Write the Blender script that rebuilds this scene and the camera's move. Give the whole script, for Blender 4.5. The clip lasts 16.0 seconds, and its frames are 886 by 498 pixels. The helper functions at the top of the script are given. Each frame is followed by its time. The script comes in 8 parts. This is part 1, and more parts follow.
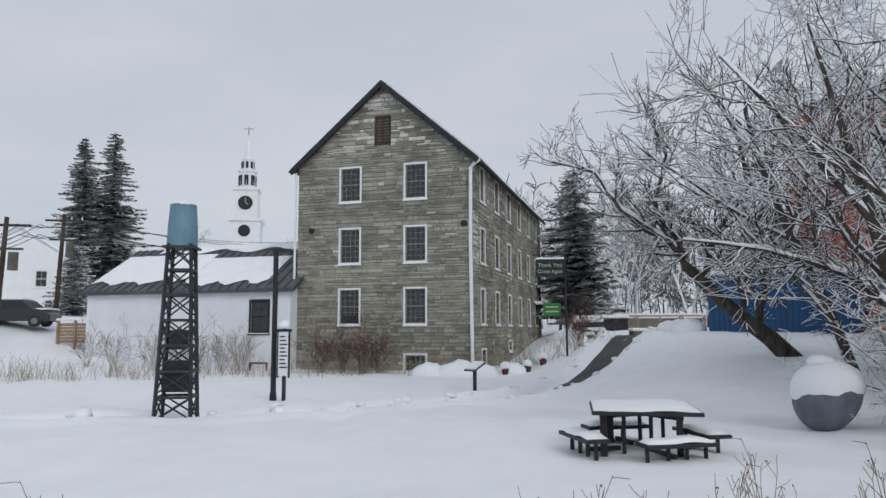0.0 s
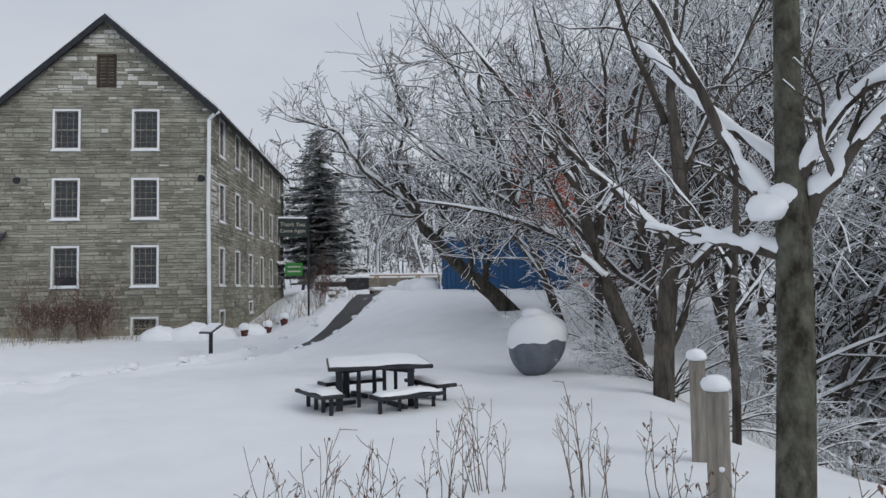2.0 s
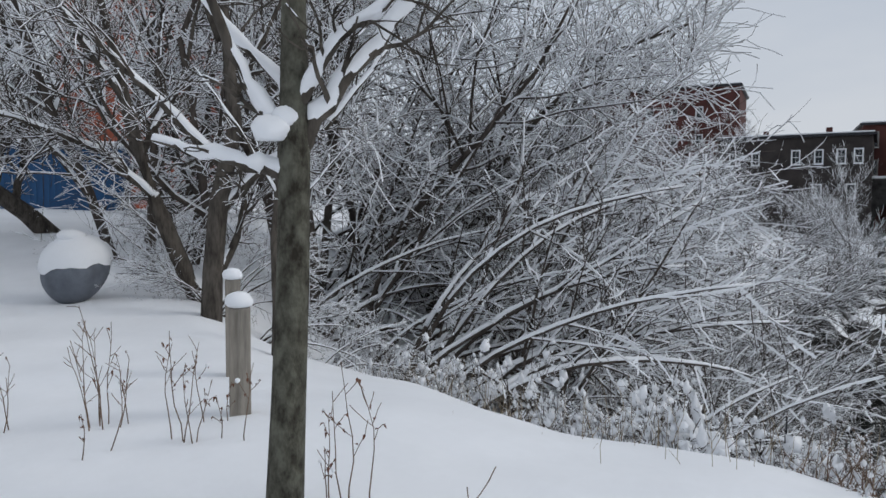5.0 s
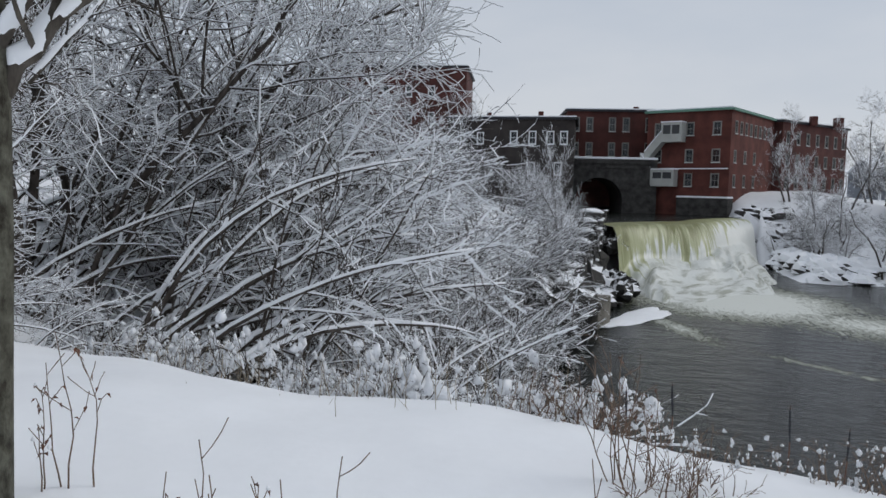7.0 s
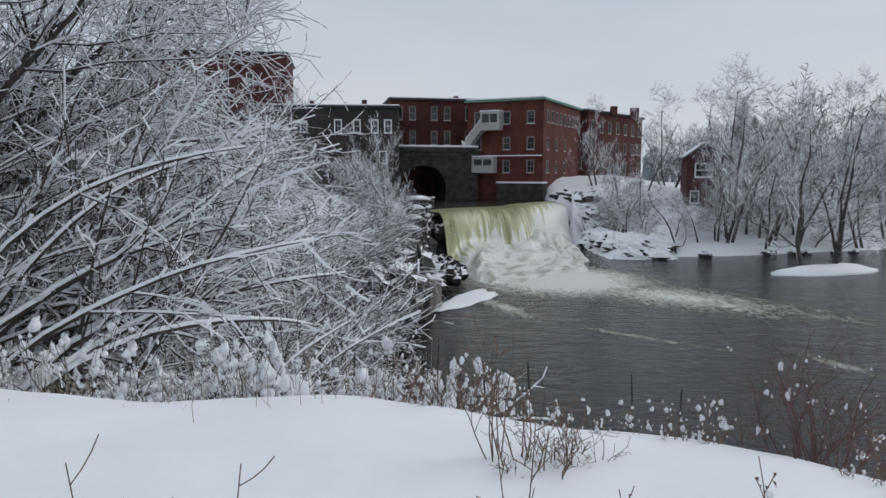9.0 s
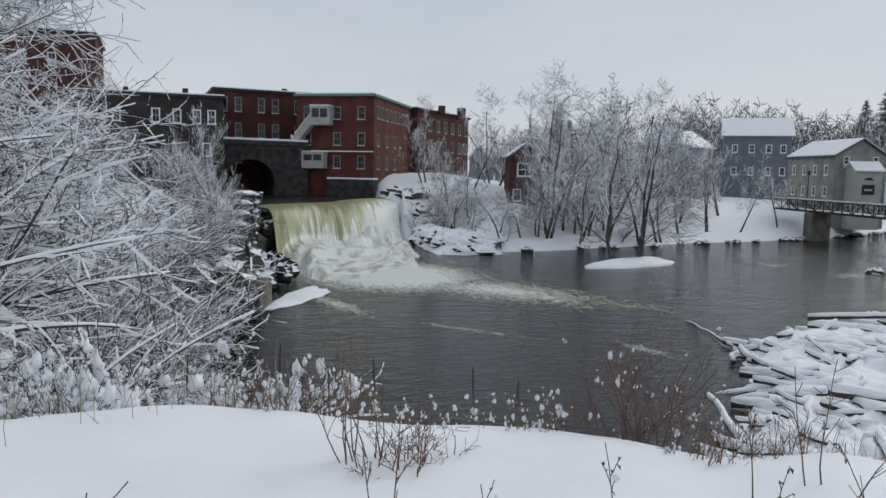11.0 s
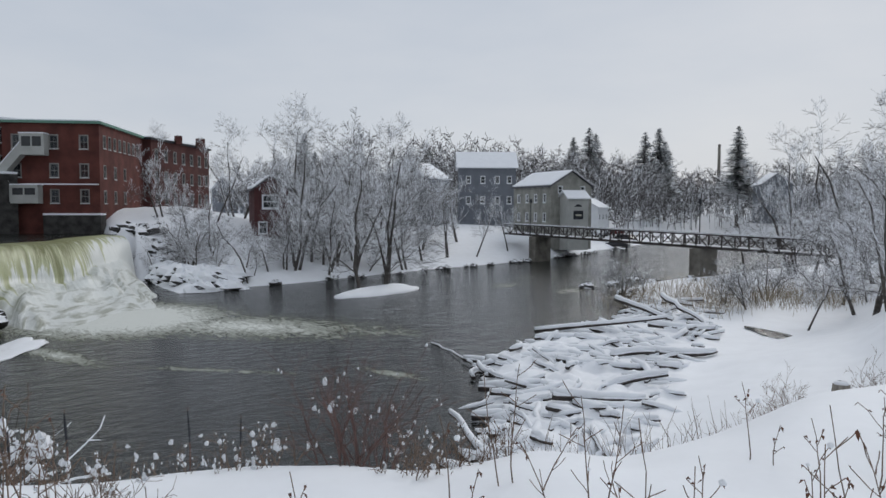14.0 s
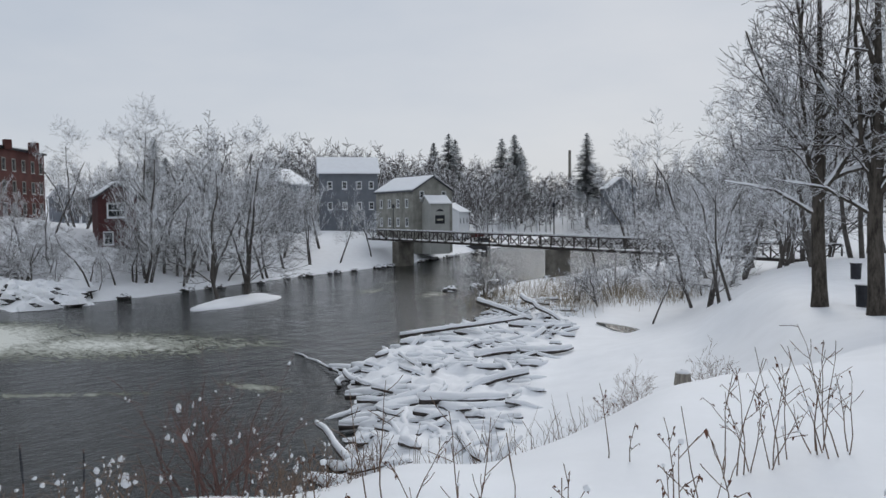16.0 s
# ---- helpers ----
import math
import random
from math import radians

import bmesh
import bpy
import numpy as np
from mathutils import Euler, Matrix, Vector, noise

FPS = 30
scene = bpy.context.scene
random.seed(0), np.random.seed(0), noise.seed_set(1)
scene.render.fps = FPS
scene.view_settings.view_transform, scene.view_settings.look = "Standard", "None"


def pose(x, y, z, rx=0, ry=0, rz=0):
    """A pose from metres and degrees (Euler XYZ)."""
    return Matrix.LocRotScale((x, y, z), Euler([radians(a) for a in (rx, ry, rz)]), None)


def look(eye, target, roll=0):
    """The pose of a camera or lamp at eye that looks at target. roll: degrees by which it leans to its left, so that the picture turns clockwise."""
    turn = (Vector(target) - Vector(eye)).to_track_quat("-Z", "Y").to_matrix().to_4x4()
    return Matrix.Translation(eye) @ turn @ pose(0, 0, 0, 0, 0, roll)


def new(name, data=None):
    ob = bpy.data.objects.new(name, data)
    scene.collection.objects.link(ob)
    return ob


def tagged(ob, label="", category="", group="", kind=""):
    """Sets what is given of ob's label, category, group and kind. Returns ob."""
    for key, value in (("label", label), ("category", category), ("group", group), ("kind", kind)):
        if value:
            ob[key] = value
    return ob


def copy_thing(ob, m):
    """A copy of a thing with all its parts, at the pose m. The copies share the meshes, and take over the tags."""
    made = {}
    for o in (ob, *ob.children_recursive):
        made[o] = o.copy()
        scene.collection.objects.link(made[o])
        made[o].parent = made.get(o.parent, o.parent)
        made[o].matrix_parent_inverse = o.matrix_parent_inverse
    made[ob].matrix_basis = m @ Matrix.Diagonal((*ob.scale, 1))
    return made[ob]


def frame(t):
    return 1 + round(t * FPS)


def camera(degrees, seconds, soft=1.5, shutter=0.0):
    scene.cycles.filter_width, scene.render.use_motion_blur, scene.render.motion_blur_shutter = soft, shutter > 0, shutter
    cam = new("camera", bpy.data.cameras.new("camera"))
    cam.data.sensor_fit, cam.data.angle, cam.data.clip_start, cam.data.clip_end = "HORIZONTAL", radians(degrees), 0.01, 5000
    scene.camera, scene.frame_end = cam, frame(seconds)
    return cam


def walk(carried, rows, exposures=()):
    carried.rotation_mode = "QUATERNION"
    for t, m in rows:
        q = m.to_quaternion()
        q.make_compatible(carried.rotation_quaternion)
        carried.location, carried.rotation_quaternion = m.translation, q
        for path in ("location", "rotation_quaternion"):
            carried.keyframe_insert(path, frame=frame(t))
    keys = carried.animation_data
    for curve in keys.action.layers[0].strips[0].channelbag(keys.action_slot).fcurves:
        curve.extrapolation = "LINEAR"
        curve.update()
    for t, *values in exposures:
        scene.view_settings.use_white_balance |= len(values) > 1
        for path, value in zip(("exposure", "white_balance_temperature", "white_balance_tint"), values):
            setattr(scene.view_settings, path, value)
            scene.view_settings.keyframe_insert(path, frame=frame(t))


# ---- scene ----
cam = camera(63.4, 16.0)
PATH = [
    (0, (0.038, -0.037, 1.469), (0.034, 1.95, 1.693), -0.2),
    (0.5, (0.054, -0.021, 1.469), (0.193, 1.965, 1.664), -0.3),
    (1, (0.066, -0.035, 1.464), (0.355, 1.936, 1.637), -0.6),
    (1.5, (0.089, 0.01, 1.447), (0.539, 1.953, 1.599), -0.8),
    (2, (0.118, 0.038, 1.439), (0.805, 1.914, 1.547), -0.9),
    (2.5, (0.129, 0.027, 1.433), (1.024, 1.815, 1.483), -0.8),
    (3, (0.159, 0.014, 1.426), (1.24, 1.696, 1.427), -0.6),
    (3.5, (0.186, -0.005, 1.425), (1.418, 1.57, 1.386), -0.3),
    (4, (0.272, -0.027, 1.418), (1.604, 1.463, 1.366), -0.0),
    (4.5, (0.32, -0.067, 1.411), (1.783, 1.296, 1.352), 1.0),
    (5, (0.325, -0.082, 1.409), (1.93, 1.106, 1.298), 0.3),
    (5.2, (0.326, -0.087, 1.412), (1.995, 1.008, 1.294), 0.8),
    (7.3, (0.195, -0.173, 1.358), (2.128, 0.303, 1.173), 1.2),
    (7.5, (0.177, -0.156, 1.356), (2.122, 0.271, 1.169), 1.3),
    (8, (0.223, -0.089, 1.351), (2.188, 0.235, 1.164), 0.7),
    (8.5, (0.264, -0.013, 1.33), (2.244, 0.19, 1.136), 0.2),
    (11, (0.324, 0.154, 1.347), (2.273, -0.24, 1.139), 1.2),
    (11.5, (0.329, 0.115, 1.342), (2.258, -0.377, 1.141), 1.1),
    (12, (0.336, 0.071, 1.332), (2.234, -0.533, 1.148), 1.0),
    (12.5, (0.342, 0.023, 1.332), (2.204, -0.687, 1.17), 1.0),
    (13, (0.322, -0.03, 1.31), (2.137, -0.857, 1.166), 0.8),
    (13.5, (0.304, -0.087, 1.313), (2.068, -1.022, 1.187), 0.4),
    (14, (0.308, -0.116, 1.306), (2.018, -1.148, 1.194), 0.2),
    (14.5, (0.307, -0.117, 1.321), (1.964, -1.232, 1.211), -0.2),
    (15, (0.303, -0.103, 1.33), (1.903, -1.299, 1.229), -0.5),
    (15.5, (0.34, -0.124, 1.313), (1.877, -1.4, 1.209), -0.4),
    (16, (0.37, -0.162, 1.343), (1.855, -1.499, 1.244), -0.6),
]
walk(cam, [(t, look(eye, target, roll)) for t, eye, target, roll in PATH])

# ---- sky and sun: a flat overcast winter day ----
world = bpy.data.worlds.new("overcast_sky")
scene.world = world
world.use_nodes = True
wn, wl = world.node_tree.nodes, world.node_tree.links
wn.clear()
w_out = wn.new("ShaderNodeOutputWorld")
w_bg = wn.new("ShaderNodeBackground")
w_tc = wn.new("ShaderNodeTexCoord")
w_map = wn.new("ShaderNodeMapping")
w_map.inputs["Scale"].default_value = (1.0, 1.0, 3.2)
w_noise = wn.new("ShaderNodeTexNoise")
w_noise.inputs["Scale"].default_value = 1.7
w_noise.inputs["Detail"].default_value = 5
w_noise.inputs["Roughness"].default_value = 0.55
w_ramp = wn.new("ShaderNodeValToRGB")
w_ramp.color_ramp.elements[0].position = 0.33
w_ramp.color_ramp.elements[0].color = (0.54, 0.595, 0.68, 1)
w_ramp.color_ramp.elements[1].position = 0.68
w_ramp.color_ramp.elements[1].color = (0.645, 0.68, 0.738, 1)
w_sky = wn.new("ShaderNodeTexSky")
w_sky.sky_type = "NISHITA"
w_sky.sun_disc = False
w_sky.sun_elevation = radians(28)
w_sky.sun_rotation = radians(150)
w_mix = wn.new("ShaderNodeMix")
w_mix.data_type = "RGBA"
w_mix.blend_type = "ADD"
w_mix.inputs["Factor"].default_value = 0.006
wl.new(w_tc.outputs["Generated"], w_map.inputs["Vector"])
wl.new(w_map.outputs["Vector"], w_noise.inputs["Vector"])
wl.new(w_noise.outputs["Fac"], w_ramp.inputs["Fac"])
wl.new(w_ramp.outputs["Color"], w_mix.inputs["A"])
wl.new(w_sky.outputs["Color"], w_mix.inputs["B"])
wl.new(w_mix.outputs["Result"], w_bg.inputs["Color"])
w_bg.inputs["Strength"].default_value = 0.885
wl.new(w_bg.outputs["Background"], w_out.inputs["Surface"])

sun_data = bpy.data.lights.new("sun", "SUN")
sun_data.energy, sun_data.angle, sun_data.color = 0.95, radians(25), (1.0, 0.97, 0.93)
sun = new("sun", sun_data)
sun.matrix_world = look((0, 0, 50), (-0.42 * 50, 0.72 * 50, 50 - 0.55 * 50))


# ---- materials ----
def mat(name, color, rough=0.7, metal=0.0, vary=0.25, scale=8.0, bump=0.15, fine=60.0, tint=None, snow=0.0,
        snow_edge=0.1, island=0.0, obj_rand=0.0, stretch=(1, 1, 1), spec=0.3, snow_patch=6.0):
    """A two-scale noisy surface; snow > 0 settles snow on faces that look up."""
    m = bpy.data.materials.new(name)
    m.use_nodes = True
    n, l = m.node_tree.nodes, m.node_tree.links
    b = n["Principled BSDF"]
    b.inputs["Metallic"].default_value = metal
    b.inputs["Specular IOR Level"].default_value = spec
    tc = n.new("ShaderNodeTexCoord")
    mp = n.new("ShaderNodeMapping")
    mp.inputs["Scale"].default_value = stretch
    l.new(tc.outputs["Object"], mp.inputs["Vector"])
    n1 = n.new("ShaderNodeTexNoise")
    n1.inputs["Scale"].default_value, n1.inputs["Detail"].default_value = scale, 4
    n2 = n.new("ShaderNodeTexNoise")
    n2.inputs["Scale"].default_value, n2.inputs["Detail"].default_value = fine, 3
    l.new(mp.outputs["Vector"], n1.inputs["Vector"])
    l.new(mp.outputs["Vector"], n2.inputs["Vector"])
    ramp = n.new("ShaderNodeValToRGB")
    c2 = tint if tint else tuple(min(1, c * (1 + vary)) for c in color)
    c1 = tuple(c * (1 - vary) for c in color)
    ramp.color_ramp.elements[0].color, ramp.color_ramp.elements[1].color = (*c1, 1), (*c2, 1)
    ramp.color_ramp.elements[0].position, ramp.color_ramp.elements[1].position = 0.32, 0.68
    add = n.new("ShaderNodeMath")
    add.operation = "MULTIPLY_ADD"
    add.inputs[1].default_value = 0.3
    l.new(n2.outputs["Fac"], add.inputs[0])
    sub = n.new("ShaderNodeMath")
    sub.operation = "SUBTRACT"
    sub.inputs[1].default_value = 0.15
    l.new(n1.outputs["Fac"], sub.inputs[0])
    l.new(sub.outputs[0], add.inputs[2])
    last = add.outputs[0]
    if island or obj_rand:
        if island:
            g = n.new("ShaderNodeNewGeometry")
            src = g.outputs["Random Per Island"]
        else:
            g = n.new("ShaderNodeObjectInfo")
            src = g.outputs["Random"]
        ma = n.new("ShaderNodeMath")
        ma.operation = "MULTIPLY_ADD"
        ma.inputs[1].default_value = island or obj_rand
        l.new(src, ma.inputs[0])
        s2 = n.new("ShaderNodeMath")
        s2.operation = "SUBTRACT"
        s2.inputs[1].default_value = (island or obj_rand) / 2
        l.new(last, s2.inputs[0])
        l.new(s2.outputs[0], ma.inputs[2])
        last = ma.outputs[0]
    l.new(last, ramp.inputs["Fac"])
    col = ramp.outputs["Color"]
    rough_src = None
    if snow:
        geo = n.new("ShaderNodeNewGeometry")
        sep = n.new("ShaderNodeSeparateXYZ")
        l.new(geo.outputs["Normal"], sep.inputs["Vector"])
        n3 = n.new("ShaderNodeTexNoise")
        n3.inputs["Scale"].default_value, n3.inputs["Detail"].default_value = snow_patch, 3
        l.new(tc.outputs["Object"], n3.inputs["Vector"])
        ma = n.new("ShaderNodeMath")
        ma.operation = "MULTIPLY_ADD"
        ma.inputs[1].default_value = 0.8
        l.new(n3.outputs["Fac"], ma.inputs[0])
        l.new(sep.outputs["Z"], ma.inputs[2])
        mr = n.new("ShaderNodeMapRange")
        mr.inputs["From Min"].default_value = 1.4 - snow
        mr.inputs["From Max"].default_value = 1.4 - snow + snow_edge
        l.new(ma.outputs[0], mr.inputs["Value"])
        mix = n.new("ShaderNodeMix")
        mix.data_type = "RGBA"
        l.new(mr.outputs["Result"], mix.inputs["Factor"])
        l.new(col, mix.inputs["A"])
        mix.inputs["B"].default_value = (0.84, 0.86, 0.89, 1)
        col = mix.outputs["Result"]
    l.new(col, b.inputs["Base Color"])
    b.inputs["Roughness"].default_value = rough
    if bump:
        bp = n.new("ShaderNodeBump")
        bp.inputs["Strength"].default_value = bump
        bp.inputs["Distance"].default_value = 0.02
        l.new(add.outputs[0], bp.inputs["Height"])
        l.new(bp.outputs["Normal"], b.inputs["Normal"])
    return m


M = {}
M["snow"] = mat("snow", (0.84, 0.86, 0.89), 0.65, vary=0.025, scale=1.3, fine=14, bump=0.35, spec=0.2)
M["stone"] = mat("mill_stone", (0.25, 0.243, 0.198), 0.9, vary=0.3, scale=0.55, fine=9, bump=0.8, island=0.34, tint=(0.375, 0.366, 0.31))
M["stone_piece"] = mat("mill_stone_piece", (0.25, 0.243, 0.198), 0.9, vary=0.3, scale=0.55, fine=9, bump=0.8, obj_rand=0.34, tint=(0.375, 0.366, 0.31))
M["mortar"] = mat("lime_mortar", (0.29, 0.28, 0.24), 0.95, vary=0.3, scale=3)
M["pale_stone"] = mat("pale_stone", (0.55, 0.54, 0.5), 0.9, vary=0.2, scale=4)
M["white"] = mat("white_paint", (0.76, 0.78, 0.8), 0.55, vary=0.04, scale=1.5, bump=0.05)
M["siding"] = mat("white_siding", (0.74, 0.76, 0.8), 0.6, vary=0.05, scale=0.6, fine=5, bump=0.05)
M["roof_metal"] = mat("dark_roof_metal", (0.07, 0.075, 0.085), 0.45, vary=0.25, scale=2)
M["black"] = mat("black_paint", (0.022, 0.024, 0.03), 0.5, vary=0.3, scale=6, bump=0.1)
M["dark_wood"] = mat("dark_wood", (0.06, 0.045, 0.035), 0.85, vary=0.4, scale=5, stretch=(1, 1, 0.2))
M["grey_wood"] = mat("weathered_post_wood", (0.24, 0.22, 0.19), 0.9, vary=0.35, scale=14, fine=90, stretch=(1, 1, 0.12), bump=0.4)
M["log"] = mat("wet_driftwood", (0.055, 0.046, 0.042), 0.85, vary=0.45, scale=4, stretch=(0.3, 1, 1), snow=0.72, snow_patch=1.5, bump=0.4)
M["bark"] = mat("snowy_bark", (0.065, 0.054, 0.047), 0.95, vary=0.4, scale=9, fine=50, stretch=(1, 1, 0.35), snow=0.38, snow_patch=3.0, bump=0.5)
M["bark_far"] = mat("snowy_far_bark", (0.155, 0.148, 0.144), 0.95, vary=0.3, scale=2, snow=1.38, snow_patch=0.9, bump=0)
M["bark_trunk"] = mat("dark_riverside_bark", (0.085, 0.077, 0.07), 0.95, vary=0.35, scale=3, snow=0.3, snow_patch=1.5, bump=0.3)
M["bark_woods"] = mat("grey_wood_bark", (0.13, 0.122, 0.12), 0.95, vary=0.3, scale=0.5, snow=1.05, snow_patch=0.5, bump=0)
M["bark_wood"] = mat("brown_grey_bark", (0.056, 0.047, 0.039), 0.95, vary=0.45, scale=10, fine=40, stretch=(1, 1, 0.25), bump=0.8, tint=(0.105, 0.092, 0.078))
M["bark_lichen"] = mat("lichened_bark", (0.05, 0.043, 0.031), 0.95, vary=0.5, scale=18, fine=85, stretch=(1, 1, 0.6), bump=1.0, tint=(0.125, 0.125, 0.098))
M["needle"] = mat("snowy_needles", (0.095, 0.106, 0.098), 0.9, vary=0.4, scale=1.5, snow=1.3, snow_patch=1.2, bump=0)
M["brick"] = mat("red_brick", (0.105, 0.036, 0.029), 0.9, vary=0.3, scale=0.7, fine=9, bump=0.2)
M["brick_dark"] = mat("dark_brick", (0.08, 0.03, 0.026), 0.9, vary=0.3, scale=0.6, fine=9, bump=0.2)
M["brick_orange"] = mat("orange_brick", (0.3, 0.095, 0.06), 0.9, vary=0.3, scale=0.7, fine=9, bump=0.2)
M["dark_siding"] = mat("dark_brown_siding", (0.038, 0.032, 0.03), 0.8, vary=0.3, scale=1)
M["grey_house"] = mat("grey_blue_clapboard", (0.165, 0.18, 0.205), 0.8, vary=0.12, scale=0.6)
M["grey_stone"] = mat("grey_green_stone", (0.27, 0.27, 0.245), 0.9, vary=0.25, scale=0.9, fine=4)
M["grey_panel"] = mat("pale_grey_cladding", (0.42, 0.43, 0.41), 0.7, vary=0.1, scale=0.8)
M["dull_frame"] = mat("weathered_window_frame", (0.26, 0.255, 0.24), 0.8, vary=0.2, scale=0.5)
M["red_clap"] = mat("dull_red_clapboard", (0.085, 0.034, 0.034), 0.8, vary=0.2, scale=1)
M["arch_stone"] = mat("dark_bridge_stone", (0.05, 0.048, 0.046), 0.95, vary=0.45, scale=1.4, fine=8, bump=0.6)
M["concrete"] = mat("old_concrete", (0.16, 0.15, 0.13), 0.9, vary=0.35, scale=0.9, fine=7, bump=0.4)
M["rock"] = mat("dark_wet_rock", (0.05, 0.047, 0.045), 0.7, vary=0.4, scale=1.5, snow=0.7, snow_patch=1.2, bump=0.6)
M["rock_bare"] = mat("dark_wet_ledge", (0.035, 0.033, 0.031), 0.7, vary=0.45, scale=1.5, snow=0.42, snow_patch=1.2, bump=0.6)
M["rock_snowy"] = mat("snowed_over_rock", (0.05, 0.047, 0.045), 0.7, vary=0.4, scale=1.5, snow=1.15, snow_patch=1.0, bump=0.4)
M["asphalt"] = mat("wet_asphalt", (0.05, 0.05, 0.053), 0.6, vary=0.25, scale=3, fine=40)
M["blue"] = mat("blue_painted_steel", (0.022, 0.085, 0.2), 0.5, vary=0.15, scale=1.5)
M["tank"] = mat("pale_blue_tank", (0.135, 0.245, 0.31), 0.6, vary=0.12, scale=3)
M["egg"] = mat("grey_cast_shell", (0.125, 0.14, 0.165), 0.6, vary=0.2, scale=5, bump=0.25)
M["steel"] = mat("painted_dark_steel", (0.035, 0.038, 0.045), 0.5, vary=0.3, scale=4)
M["rust"] = mat("weathered_truss_steel", (0.045, 0.038, 0.036), 0.7, vary=0.4, scale=2)
M["dry"] = mat("dry_brown_stalk", (0.16, 0.11, 0.08), 0.9, vary=0.35, scale=20)
M["dry_leaf"] = mat("dead_brown_leaf", (0.13, 0.06, 0.04), 0.9, vary=0.4, scale=20)
M["reed"] = mat("straw_grass", (0.3, 0.25, 0.18), 0.95, vary=0.3, scale=6)
M["red_twig"] = mat("red_brown_twig", (0.13, 0.078, 0.068), 0.9, vary=0.3, scale=8)
M["green_sign"] = mat("green_sign_paint", (0.03, 0.17, 0.035), 0.5, vary=0.1)
M["sign_dark"] = mat("dark_green_sign_paint", (0.02, 0.03, 0.028), 0.5, vary=0.15)
M["gold"] = mat("pale_lettering", (0.45, 0.43, 0.36), 0.6, vary=0.05)
M["tan"] = mat("tan_lumber", (0.3, 0.22, 0.15), 0.85, vary=0.2)
M["pane"] = mat("window_glass", (0.02, 0.022, 0.026), 0.08, vary=0.1, scale=2, bump=0, spec=0.5)
M["red_paint"] = mat("red_ceramic", (0.09, 0.03, 0.026), 0.7, vary=0.2)
M["copper"] = mat("green_copper_edge", (0.13, 0.25, 0.2), 0.7, vary=0.15)
gl = bpy.data.materials.new("clear_glass")
gl.use_nodes = True
gb = gl.node_tree.nodes["Principled BSDF"]
gb.inputs["Base Color"].default_value = (0.07, 0.08, 0.09, 1)
gb.inputs["Transmission Weight"].default_value = 0.5
gb.inputs["Roughness"].default_value = 0.04
gb.inputs["IOR"].default_value = 1.45
M["glass"] = gl


